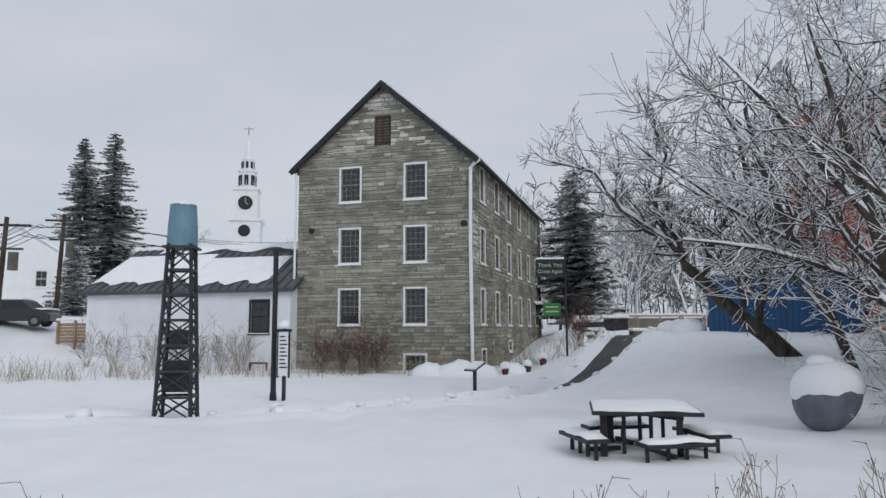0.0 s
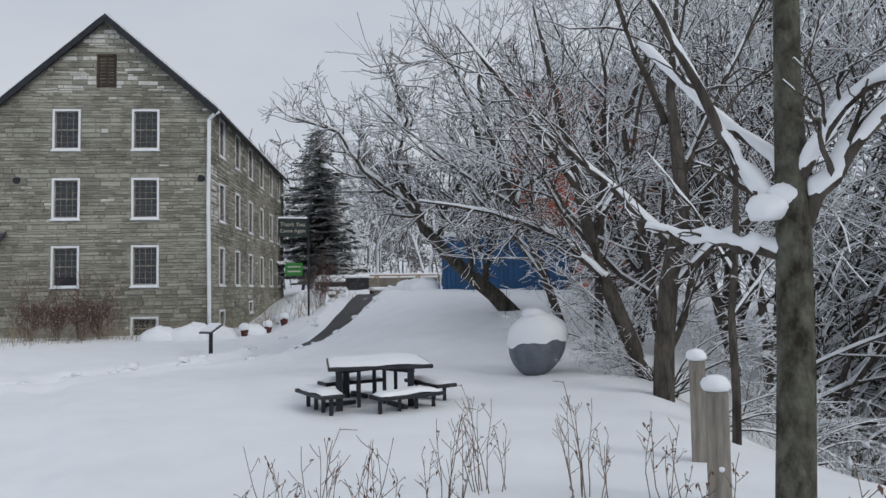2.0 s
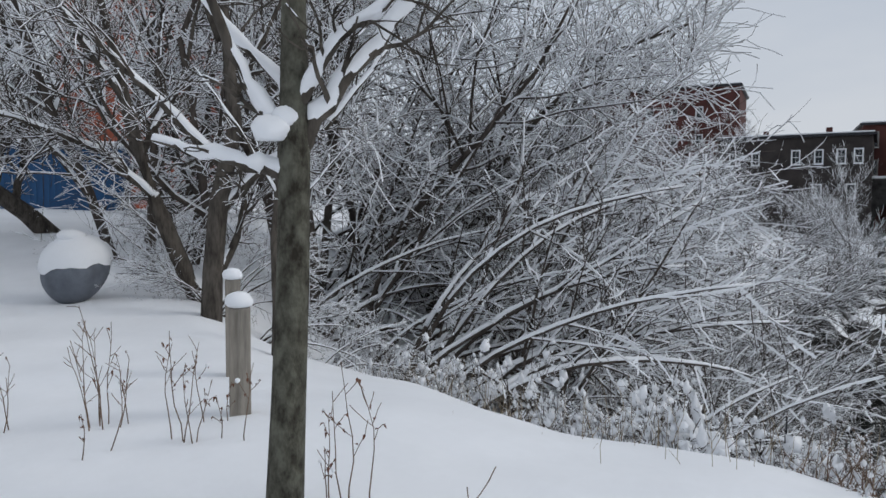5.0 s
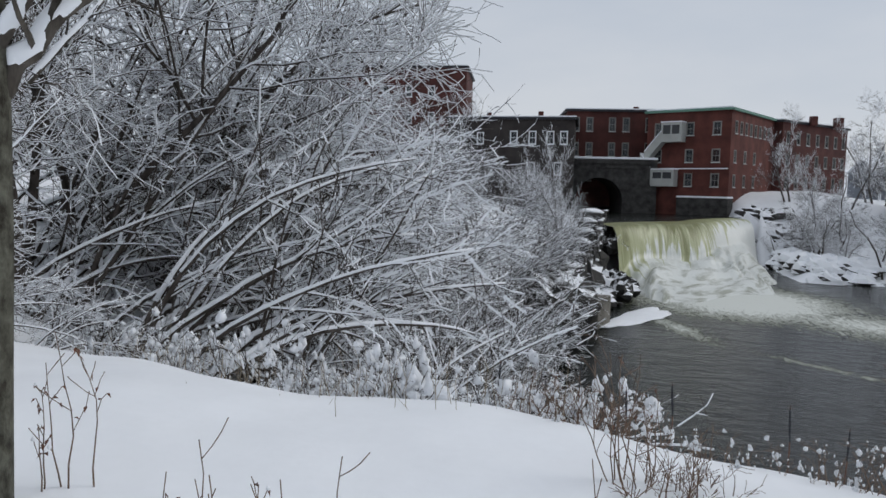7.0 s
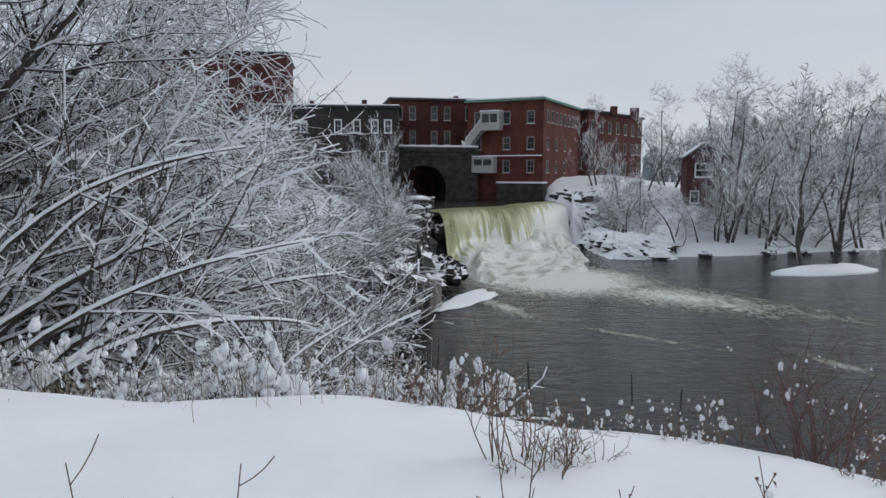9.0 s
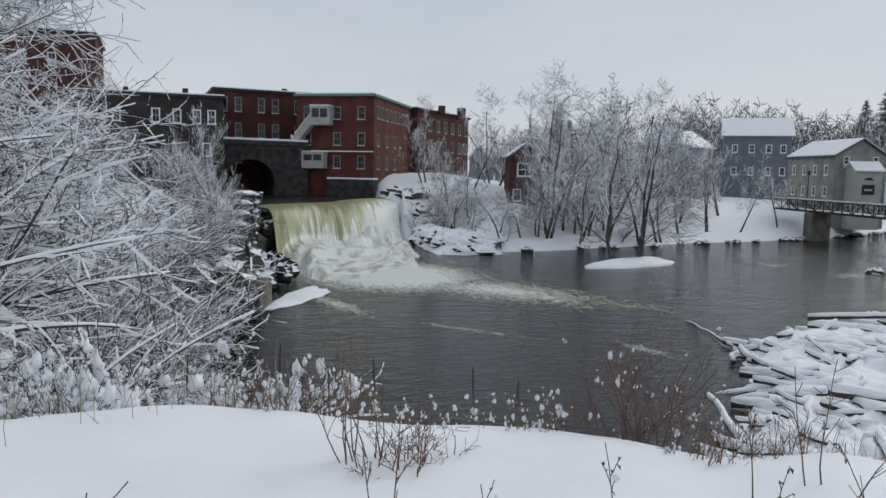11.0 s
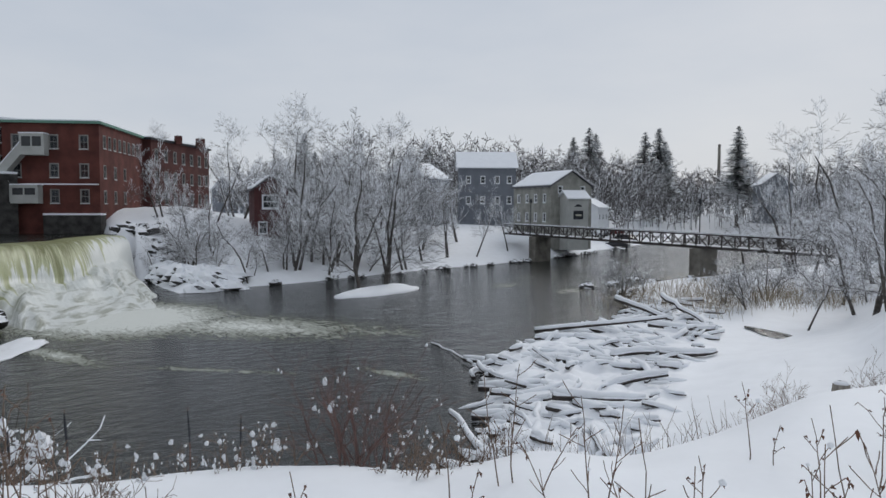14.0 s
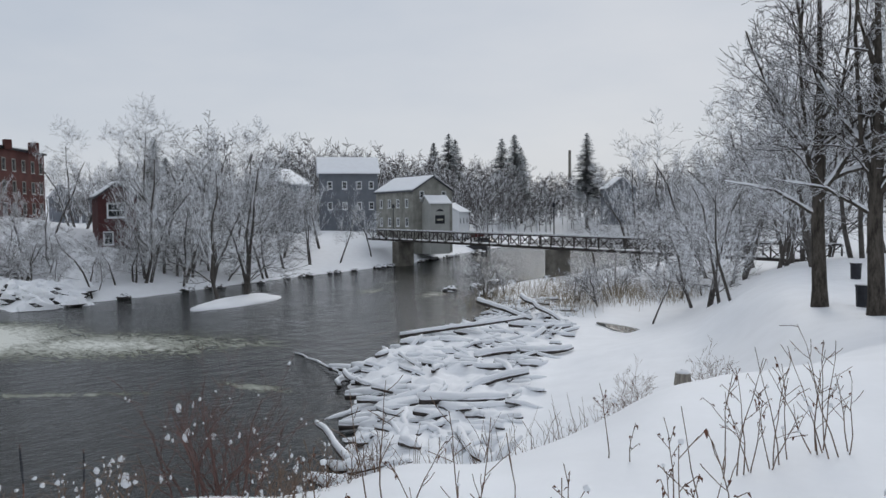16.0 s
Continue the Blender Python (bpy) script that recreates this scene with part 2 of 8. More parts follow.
# ---- mesh building ----
class Mesh:
    """Gathers vertices and faces of one mesh."""

    def __init__(self):
        self.v, self.f = [], []

    def box(self, x0, x1, y0, y1, z0, z1, m=None):
        k = len(self.v)
        pts = [(x, y, z) for z in (z0, z1) for y in (y0, y1) for x in (x0, x1)]
        self.v += [tuple(m @ Vector(q)) for q in pts] if m else pts
        self.f += [tuple(k + i for i in q) for q in ((0, 2, 3, 1), (4, 5, 7, 6), (0, 1, 5, 4), (2, 6, 7, 3), (0, 4, 6, 2), (1, 3, 7, 5))]
        return self

    def bar(self, a, b, w, h=None, up=(0, 0, 1)):
        a, b = Vector(a), Vector(b)
        d = (b - a)
        n = d.normalized()
        s = n.cross(Vector(up))
        if s.length < 1e-4:
            s = n.cross(Vector((1, 0, 0)))
        s.normalize()
        t = s.cross(n)
        h = w if h is None else h
        k = len(self.v)
        for e in (a, b):
            for i, j in ((-1, -1), (1, -1), (1, 1), (-1, 1)):
                self.v.append(tuple(e + s * (i * w / 2) + t * (j * h / 2)))
        self.f += [tuple(k + i for i in q) for q in ((0, 1, 2, 3), (7, 6, 5, 4), (0, 4, 5, 1), (1, 5, 6, 2), (2, 6, 7, 3), (3, 7, 4, 0))]
        return self

    def tube(self, pts, radii, n=8, cap=True):
        k0 = len(self.v)
        pts = [Vector(q) for q in pts]
        for i, q in enumerate(pts):
            d = (pts[min(i + 1, len(pts) - 1)] - pts[max(i - 1, 0)]).normalized()
            s = d.cross(Vector((0, 0, 1)) if abs(d.z) < 0.95 else Vector((0, 1, 0))).normalized()
            t = s.cross(d)
            for j in range(n):
                a = 2 * math.pi * j / n
                self.v.append(tuple(q + (s * math.cos(a) + t * math.sin(a)) * radii[i]))
        for i in range(len(pts) - 1):
            for j in range(n):
                a, b = k0 + i * n + j, k0 + i * n + (j + 1) % n
                self.f.append((a, a + n, b + n, b))
        if cap:
            self.f.append(tuple(k0 + j for j in range(n)))
            self.f.append(tuple(k0 + (len(pts) - 1) * n + j for j in reversed(range(n))))
        return self

    def poly(self, pts, thick):
        """A flat polygon pushed along the vector thick."""
        k, n = len(self.v), len(pts)
        self.v += [tuple(q) for q in pts] + [tuple(Vector(q) + Vector(thick)) for q in pts]
        self.f += [tuple(k + i for i in range(n)), tuple(k + n + i for i in reversed(range(n)))]
        self.f += [(k + i, k + n + i, k + n + (i + 1) % n, k + (i + 1) % n) for i in range(n)]
        return self

    def lump(self, c, r, rng, seg=8, rings=5, flat=0.0, rough=0.15):
        """An uneven rounded lump; flat cuts its underside."""
        k0 = len(self.v)
        ph = rng.uniform(0, 9)
        for i in range(rings + 1):
            th = math.pi * i / rings
            for j in range(seg):
                a = 2 * math.pi * j / seg
                q = 1 + rough * (math.sin(3 * a + ph) * math.sin(2 * th + ph) + rng.uniform(-0.5, 0.5))
                z = math.cos(th) * r[2] * q
                if z < -r[2] * (1 - flat):
                    z = -r[2] * (1 - flat)
                self.v.append((c[0] + math.sin(th) * math.cos(a) * r[0] * q, c[1] + math.sin(th) * math.sin(a) * r[1] * q, c[2] + z))
        for i in range(rings):
            for j in range(seg):
                a, b = k0 + i * seg + j, k0 + i * seg + (j + 1) % seg
                self.f.append((a, a + seg, b + seg, b))
        return self

    def ob(self, name, material, parent=None, label="", smooth=False, bevel=0.0):
        me = bpy.data.meshes.new(name)
        me.from_pydata(self.v, [], self.f)
        me.materials.append(material)
        bm = bmesh.new()
        bm.from_mesh(me)
        bmesh.ops.recalc_face_normals(bm, faces=bm.faces)
        bm.to_mesh(me)
        bm.free()
        if smooth:
            me.polygons.foreach_set("use_smooth", [True] * len(me.polygons))
        ob = new(name, me)
        if bevel:
            mod = ob.modifiers.new("worn_edge", "BEVEL")
            mod.width, mod.segments, mod.limit_method = bevel, 2, "ANGLE"
        if parent:
            ob.parent = parent
        if label:
            ob["label"] = label
        return ob


def thing(name, x, y, z, rz, label, category, group="", kind=""):
    e = new(name)
    e.empty_display_size = 0.2
    e.matrix_world = pose(x, y, z, 0, 0, rz)
    return tagged(e, label, category, group, kind)


def sm(v, a, b):
    t = np.clip((np.asarray(v, float) - a) / (b - a), 0, 1)
    return t * t * (3 - 2 * t)


# ---- the lie of the land ----
WATER = -5.5
POOL = -1.4
SHORE_NEAR = [(54.5, 3.4), (36, 2.2), (30, 3), (22, 4.5), (16.5, 3.5), (14.5, -2), (14.5, -7), (15.5, -10), (17.5, -11.2),
              (19, -13), (21, -14.2), (26.4, -17.4), (28, -20.7), (29.5, -25), (32.8, -32.5), (39, -39), (45, -44.5),
              (48, -54), (49, -62), (52, -85), (66, -115), (95, -165)]
SHORE_FAR = [(130, -165), (98, -103), (85, -77.6), (76, -60), (72, -51), (70, -42), (62.5, -23), (61, -16), (58.8, -11), (64, -10.6), (75.5, -10.2)]
LOWER = SHORE_NEAR + SHORE_FAR
UPPER = [(54.43, 2.98), (63, 8), (78, 10), (96, 9), (96, -7), (84, -9), (75.33, -10.52)]


def sd_poly(x, y, poly):
    """Signed distance to a polygon's edge, below nought inside."""
    x, y = np.asarray(x, float), np.asarray(y, float)
    best = np.full(x.shape, 1e18)
    inside = np.zeros(x.shape, bool)
    for (ax, ay), (bx, by) in zip(poly, poly[1:] + poly[:1]):
        ex, ey = bx - ax, by - ay
        t = np.clip(((x - ax) * ex + (y - ay) * ey) / (ex * ex + ey * ey), 0, 1)
        best = np.minimum(best, (x - ax - t * ex) ** 2 + (y - ay - t * ey) ** 2)
        cross = ((ay > y) != (by > y)) & (x < (bx - ax) * (y - ay) / (by - ay + 1e-12) + ax)
        inside ^= cross
    d = np.sqrt(best)
    return np.where(inside, -d, d)


def sd_line(x, y, pts):
    best = np.full(np.shape(x), 1e18)
    for (ax, ay), (bx, by) in zip(pts, pts[1:]):
        ex, ey = bx - ax, by - ay
        t = np.clip(((x - ax) * ex + (y - ay) * ey) / (ex * ex + ey * ey), 0, 1)
        best = np.minimum(best, (x - ax - t * ex) ** 2 + (y - ay - t * ey) ** 2)
    return np.sqrt(best)


def waves(x, y, size, seed):
    """Cheap smooth noise between -1 and 1."""
    r = np.random.RandomState(seed)
    out = np.zeros(np.shape(x))
    for i in range(6):
        a, ph, k = r.uniform(0, 6.28), r.uniform(0, 6.28), 2 * math.pi / size * r.uniform(0.6, 1.8)
        out = out + np.sin((x * math.cos(a) + y * math.sin(a)) * k + ph + 0.8 * np.sin((x * math.sin(a) - y * math.cos(a)) * k * 0.7))
    return out / 6


BAR = [(16.0, -10.6), (18, -11.9), (21, -14.6), (26.2, -17.6), (27.8, -21), (29.2, -25.2), (32.4, -32.8), (37, -38.6), (33, -41), (24.5, -30.5), (19, -22), (15, -16.8), (11.8, -12.8), (12.5, -10.2)]
TRODDEN = [(-13, 11.5), (-7, 12.9), (-4.1, 13.4), (-2.7, 15.1), (-1.2, 17.4), (1.6, 19.6), (2.8, 21.8)]
PATH_LINE = [(1.6, 20.6), (2.9, 21.9), (4.3, 24), (5.7, 26.4), (7.3, 30.5), (9.3, 36.8), (10.5, 41)]


def height(x, y):
    x, y = np.asarray(x, float), np.asarray(y, float)
    r, az = np.hypot(x, y), np.degrees(np.arctan2(x, y))
    s = sd_poly(x, y, LOWER)
    # which bank: the camera's side lies west of the river's middle line
    far_side = sd_poly(x, y, [(400, 2.5), (51, 2.4), (50, -4), (42, -8), (45, -22), (52, -35), (58, -50), (64, -75), (82, -110), (120, -170), (900, -1400), (3000, -1400), (3000, 2.5)]) < 0
    plateau = (-0.45 * sm(y, 9, 22) * (1 - sm(x, 2, 7)) + 1.35 * sm(x, 3, 9.5) * sm(y, 8, 28)
               + 3.0 * sm(-x, 14, 27) * sm(y, 25, 46) - 1.4 * sm(-y, 7, 21) - 2.0 * sm(x, 14, 28) * sm(-y, -34, -8)
               + 0.16 * np.exp(-((x - 2.8) ** 2 + (y - 3) ** 2) / 3.0) + 6 * sm(r, 60, 200) + 14 * sm(r, 200, 700)
               - 1.9 * sm(r, 19, 29) * sm(az, 132, 142) * (1 - sm(az, 150, 158)))
    b = 4.0 * sm(az, 106, 120) * sm(r, 9, 17) * (1 - 0.8 * sm(az, 150, 160))
    w = 10.3 - 0.15 * sm(az, 55, 75) + 0.2 * sm(az, 85, 100) + 0.55 * sm(az, 104, 124) + 0.2 * sm(az, 112, 120) + 0.4 * sm(az, 126, 135) - 0.5 * sm(az, 140, 150) + 0.9 * sm(az, 112, 124) * sm(r, 6, 10) + 1.2 * sm(az, 30, 42) * (1 - 0.5 * sm(az, 43, 56)) * (1 - sm(az, 64, 82)) - 6.5 * sm(x, 20, 27) * sm(az, -30, 60) * (1 - sm(az, 84, 96))
    q = np.clip((s - b) / w, 0, 1.2)
    ramp = q - 0.5 * np.clip(q - 0.92, 0, 0.16) ** 2 / 0.16 - np.clip(q - 1.08, 0, 1)
    near = np.maximum(WATER - 0.1 + (plateau - WATER + 0.1) * np.minimum(ramp, 1.0), WATER - 0.1 + 0.55 * sm(s, 0, 2.0))
    far = (WATER - 0.15 + 1.0 * sm(s, 0, 2.5) + 3.3 * sm(s, 2, 17) + 1.3 * sm(s, 15, 45) + 7 * sm(s, 60, 190) + 14 * sm(s, 180, 600)
           + 2.6 * sm(x, 74, 84) * sm(y, -34, -16) + 2.4 * np.exp(-((x - 83) ** 2 + (y + 68) ** 2) / 70))
    h = np.where(far_side, far, near)
    h = np.where(s < 0, WATER - 0.1 - np.minimum(1.2, -s * 0.6), h)
    up = sd_poly(x, y, UPPER)
    h = np.where((up < 2) & (s > 0.02), np.where(up < 0, np.minimum(h, POOL - 0.8), h + (np.maximum(POOL + 0.8, np.minimum(h, POOL + 1.5)) - h) * (1 - np.clip(up / 2, 0, 1))), h)
    dry = sm(s, 0.3, 2.0)
    h = h + dry * (0.05 * waves(x, y, 3.1, 3) + 0.015 * waves(x, y, 0.7, 4) + 0.25 * waves(x, y, 23, 5) * sm(r, 25, 60))
    bu, bv = 0.67 * x + 0.74 * y, 0.74 * x - 0.67 * y
    h = h + (0.34 * np.abs(waves(bu / 3.2, bv, 1.3, 12)) + 0.3 * np.abs(waves(bu, bv, 1.7, 14))) * sm(-sd_poly(x, y, BAR), -0.6, 0.6) * sm(s, -0.3, 0.3)
    trod = sd_line(x, y, TRODDEN) + 0.25 * waves(x, y, 1.1, 8)
    h = h - 0.36 * (1 - sm(trod, 0.28, 0.5)) + 0.1 * np.exp(-((trod - 0.95) / 0.25) ** 2)
    cleared = sd_line(x, y, PATH_LINE) + 0.12 * waves(x, y, 1.4, 9)
    h = h - 0.22 * (1 - sm(cleared, 0.75, 1.05)) + 0.12 * np.exp(-((cleared - 1.3) / 0.3) ** 2)
    lane = sd_line(x, y, [(-0.6, 2.5), (-1.0, 6), (-1.5, 10), (-2.4, 17)]) + 0.1 * waves(x, y, 1.0, 10)
    h = h - 0.06 * (1 - sm(lane, 0.12, 0.4))
    return h


def hz(x, y):
    return float(height(np.array([x]), np.array([y]))[0])


def ground_sheet():
    az = np.concatenate([np.arange(-44, 172, 0.5), np.arange(172, 316, 3.0)])
    rr = np.concatenate([[0.0], np.geomspace(0.35, 12, 150), np.linspace(12.2, 42, 150), np.geomspace(42.6, 3200, 180)])
    A, R = np.meshgrid(np.radians(az), rr)
    X, Y = R * np.sin(A) + 0.05, R * np.cos(A)
    Z = height(X, Y)
    na, nr = len(az), len(rr)
    me = bpy.data.meshes.new("ground")
    i, j = np.meshgrid(np.arange(nr - 1), np.arange(na), indexing="ij")
    q = np.stack([i * na + j, (i + 1) * na + j, (i + 1) * na + (j + 1) % na, i * na + (j + 1) % na], -1).reshape(-1, 4)[:, ::-1]
    me.from_pydata(np.stack([X, Y, Z], -1).reshape(-1, 3).tolist(), [], q[:, ::-1].tolist())
    me.materials.append(M["snow"])
    me.polygons.foreach_set("use_smooth", [True] * len(me.polygons))
    bm = bmesh.new()
    bm.from_mesh(me)
    bmesh.ops.remove_doubles(bm, verts=bm.verts, dist=0.0005)
    bm.to_mesh(me)
    bm.free()
    if me.polygons[200].normal.z < 0:
        me.flip_normals()
    return tagged(new("ground", me), "snow-covered river bank and rising ground", "ground", kind="structure")


ground_sheet()


# ---- water ----
def water_material(name):
    m = bpy.data.materials.new(name)
    m.use_nodes = True
    n, l = m.node_tree.nodes, m.node_tree.links
    b = n["Principled BSDF"]
    b.inputs["Specular IOR Level"].default_value = 0.5
    b.inputs["IOR"].default_value = 1.33
    geo = n.new("ShaderNodeNewGeometry")
    mp = n.new("ShaderNodeMapping")
    mp.inputs["Rotation"].default_value = (0, 0, radians(18))
    mp.inputs["Scale"].default_value = (0.8, 0.38, 1)
    l.new(geo.outputs["Position"], mp.inputs["Vector"])
    n1 = n.new("ShaderNodeTexNoise")
    n1.inputs["Scale"].default_value, n1.inputs["Detail"].default_value, n1.inputs["Roughness"].default_value = 1.9, 6, 0.6
    l.new(mp.outputs["Vector"], n1.inputs["Vector"])
    bp = n.new("ShaderNodeBump")
    bp.inputs["Strength"].default_value, bp.inputs["Distance"].default_value = 0.8, 0.2
    l.new(n1.outputs["Fac"], bp.inputs["Height"])
    l.new(bp.outputs["Normal"], b.inputs["Normal"])
    # foam: strong at the foot of the falls, in streaks along the current, in riffles downstream
    fn = n.new("ShaderNodeTexNoise")
    fn.inputs["Scale"].default_value, fn.inputs["Detail"].default_value, fn.inputs["Roughness"].default_value = 1.15, 10, 0.72
    fn.inputs["Distortion"].default_value = 2.2
    fmap = n.new("ShaderNodeMapping")
    fmap.inputs["Rotation"].default_value = (0, 0, radians(-45))
    fmap.inputs["Scale"].default_value = (0.6, 1.5, 1)
    l.new(geo.outputs["Position"], fmap.inputs["Vector"])
    l.new(fmap.outputs["Vector"], fn.inputs["Vector"])

    def blob(cx, cy, rx, ry, turn, power):
        mm = n.new("ShaderNodeMapping")
        mm.vector_type = "TEXTURE"
        mm.inputs["Location"].default_value = (cx, cy, WATER)
        mm.inputs["Rotation"].default_value = (0, 0, radians(turn))
        mm.inputs["Scale"].default_value = (rx, ry, 40)
        l.new(geo.outputs["Position"], mm.inputs["Vector"])
        g = n.new("ShaderNodeTexGradient")
        g.gradient_type = "SPHERICAL"
        l.new(mm.outputs["Vector"], g.inputs["Vector"])
        k = n.new("ShaderNodeMath")
        k.operation = "MULTIPLY"
        k.inputs[1].default_value = power
        l.new(g.outputs["Fac"], k.inputs[0])
        return k.outputs[0]

    total = None
    for args in FOAM:
        o = blob(*args)
        if total is None:
            total = o
        else:
            a = n.new("ShaderNodeMath")
            a.operation = "MAXIMUM"
            l.new(total, a.inputs[0])
            l.new(o, a.inputs[1])
            total = a.outputs[0]
    s = n.new("ShaderNodeMath")
    s.operation = "ADD"
    l.new(total, s.inputs[0])
    l.new(fn.outputs["Fac"], s.inputs[1])
    mr = n.new("ShaderNodeMapRange")
    mr.inputs["From Min"].default_value, mr.inputs["From Max"].default_value = 0.76, 1.12
    l.new(s.outputs[0], mr.inputs["Value"])
    ramp = n.new("ShaderNodeValToRGB")
    ramp.color_ramp.elements[0].color = (0.014, 0.016, 0.014, 1)
    e = ramp.color_ramp.elements.new(0.35)
    e.color = (0.12, 0.13, 0.09, 1)
    ramp.color_ramp.elements[2].color = (0.64, 0.66, 0.62, 1)
    l.new(mr.outputs["Result"], ramp.inputs["Fac"])
    l.new(ramp.outputs["Color"], b.inputs["Base Color"])
    rr = n.new("ShaderNodeMapRange")
    rr.inputs["To Min"].default_value, rr.inputs["To Max"].default_value = 0.1, 0.7
    l.new(mr.outputs["Result"], rr.inputs["Value"])
    l.new(rr.outputs["Result"], b.inputs["Roughness"])
    return m


FOAM = [(48, -6, 12, 10, 0, 0.98), (41.5, -11.5, 17, 8, 45, 0.62), (36, -17, 9, 4.5, 45, 0.42), (37.5, -1.8, 8, 1.6, 25, 0.6), (52, -38, 7, 4, -60, 0.42), (46, -40, 6, 2.6, -60, 0.45), (57, -44, 6, 2.4, -60, 0.4),
        (31, -7, 10, 1.0, 49, 0.46), (26.5, -13.5, 4.0, 1.2, 20, 0.5)]
M["water"] = water_material("dark_river_water")


def sheet(name, poly, z, material, label):
    me = bpy.data.meshes.new(name)
    me.from_pydata([(x, y, z) for x, y in poly], [], [tuple(range(len(poly)))])
    me.materials.append(material)
    if me.polygons[0].normal.z < 0:
        me.flip_normals()
    return tagged(new(name, me), label, "river", kind="structure")


sheet("river_water", [(10, 8), (54, 8), (60, -4), (80, -12), (80, -40), (100, -75), (150, -180), (80, -180), (44, -100), (40, -60), (34, -45), (22, -36), (18, -26), (10, -8)], WATER, M["water"],
      "dark rippled river water with foam streaks")
sheet("upper_pool_water", [(56.0, 2.2), (60, 9), (98, 12), (98, -9), (80, -9.5), (75.6, -7.8)], POOL - 0.05, M["water"], "dark smooth water above the falls")


def falls():
    """The curtain over the ledge and the foaming slide at its foot."""
    m = bpy.data.materials.new("falling_water")
    m.use_nodes = True
    n, l = m.node_tree.nodes, m.node_tree.links
    b = n["Principled BSDF"]
    b.inputs["Roughness"].default_value = 0.45
    uv = n.new("ShaderNodeUVMap")
    sep = n.new("ShaderNodeSeparateXYZ")
    l.new(uv.outputs["UV"], sep.inputs["Vector"])
    mp = n.new("ShaderNodeMapping")
    mp.inputs["Scale"].default_value = (34, 2.2, 1)
    l.new(uv.outputs["UV"], mp.inputs["Vector"])
    nz = n.new("ShaderNodeTexNoise")
    nz.inputs["Scale"].default_value, nz.inputs["Detail"].default_value = 1.0, 6
    nz.inputs["Distortion"].default_value = 0.6
    l.new(mp.outputs["Vector"], nz.inputs["Vector"])
    side = n.new("ShaderNodeTexNoise")
    side.inputs["Scale"].default_value = 3.0
    mp2 = n.new("ShaderNodeMapping")
    mp2.inputs["Scale"].default_value = (2.2, 0.1, 1)
    l.new(uv.outputs["UV"], mp2.inputs["Vector"])
    l.new(mp2.outputs["Vector"], side.inputs["Vector"])
    a = n.new("ShaderNodeMath")
    a.operation = "MULTIPLY_ADD"
    a.inputs[1].default_value = 1.0
    l.new(sep.outputs["Y"], a.inputs[0])
    l.new(nz.outputs["Fac"], a.inputs[2])
    c = n.new("ShaderNodeMath")
    c.operation = "MULTIPLY_ADD"
    c.inputs[1].default_value = 0.35
    l.new(side.outputs["Fac"], c.inputs[0])
    l.new(a.outputs[0], c.inputs[2])
    ramp = n.new("ShaderNodeValToRGB")
    ramp.color_ramp.elements[0].position, ramp.color_ramp.elements[0].color = 0.7, (0.15, 0.155, 0.045, 1)
    e = ramp.color_ramp.elements.new(0.95)
    e.color = (0.42, 0.44, 0.26, 1)
    ramp.color_ramp.elements[2].position, ramp.color_ramp.elements[2].color = 1.0, (0.68, 0.7, 0.67, 1)
    sc = n.new("ShaderNodeMath")
    sc.operation = "MULTIPLY"
    sc.inputs[1].default_value = 0.84
    ux = n.new("ShaderNodeMath")
    ux.operation = "POWER"
    ux.inputs[1].default_value = 3.0
    l.new(sep.outputs["X"], ux.inputs[0])
    uy = n.new("ShaderNodeMath")
    uy.operation = "MULTIPLY_ADD"
    uy.inputs[1].default_value = 0.4
    l.new(ux.outputs[0], uy.inputs[0])
    l.new(c.outputs[0], uy.inputs[2])
    l.new(uy.outputs[0], sc.inputs[0])
    l.new(sc.outputs[0], ramp.inputs["Fac"])
    st_map = n.new("ShaderNodeMapping")
    st_map.inputs["Scale"].default_value = (9, 17, 1)
    st_map.inputs["Rotation"].default_value = (0, 0, radians(14))
    l.new(uv.outputs["UV"], st_map.inputs["Vector"])
    st = n.new("ShaderNodeTexNoise")
    st.inputs["Scale"].default_value, st.inputs["Detail"].default_value, st.inputs["Distortion"].default_value = 1.3, 8, 0.7
    l.new(st_map.outputs["Vector"], st.inputs["Vector"])
    low = n.new("ShaderNodeMapRange")
    low.inputs["From Min"].default_value, low.inputs["From Max"].default_value = 0.5, 0.7
    l.new(sep.outputs["Y"], low.inputs["Value"])
    dk = n.new("ShaderNodeMapRange")
    dk.inputs["From Min"].default_value, dk.inputs["From Max"].default_value = 0.47, 0.66
    l.new(st.outputs["Fac"], dk.inputs["Value"])
    both = n.new("ShaderNodeMath")
    both.operation = "MULTIPLY"
    l.new(low.outputs["Result"], both.inputs[0])
    l.new(dk.outputs["Result"], both.inputs[1])
    fm = n.new("ShaderNodeMix")
    fm.data_type = "RGBA"
    l.new(both.outputs[0], fm.inputs["Factor"])
    l.new(ramp.outputs["Color"], fm.inputs["A"])
    fm.inputs["B"].default_value = (0.3, 0.31, 0.25, 1)
    l.new(fm.outputs["Result"], b.inputs["Base Color"])
    bp = n.new("ShaderNodeBump")
    bp.inputs["Strength"].default_value, bp.inputs["Distance"].default_value = 0.6, 0.25
    relief = n.new("ShaderNodeMix")
    l.new(low.outputs["Result"], relief.inputs["Factor"])
    l.new(nz.outputs["Fac"], relief.inputs["A"])
    l.new(st.outputs["Fac"], relief.inputs["B"])
    l.new(relief.outputs["Result"], bp.inputs["Height"])
    l.new(bp.outputs["Normal"], b.inputs["Normal"])
    NU, NV = 120, 44
    rng = np.random.RandomState(5)
    V, UV = [], []
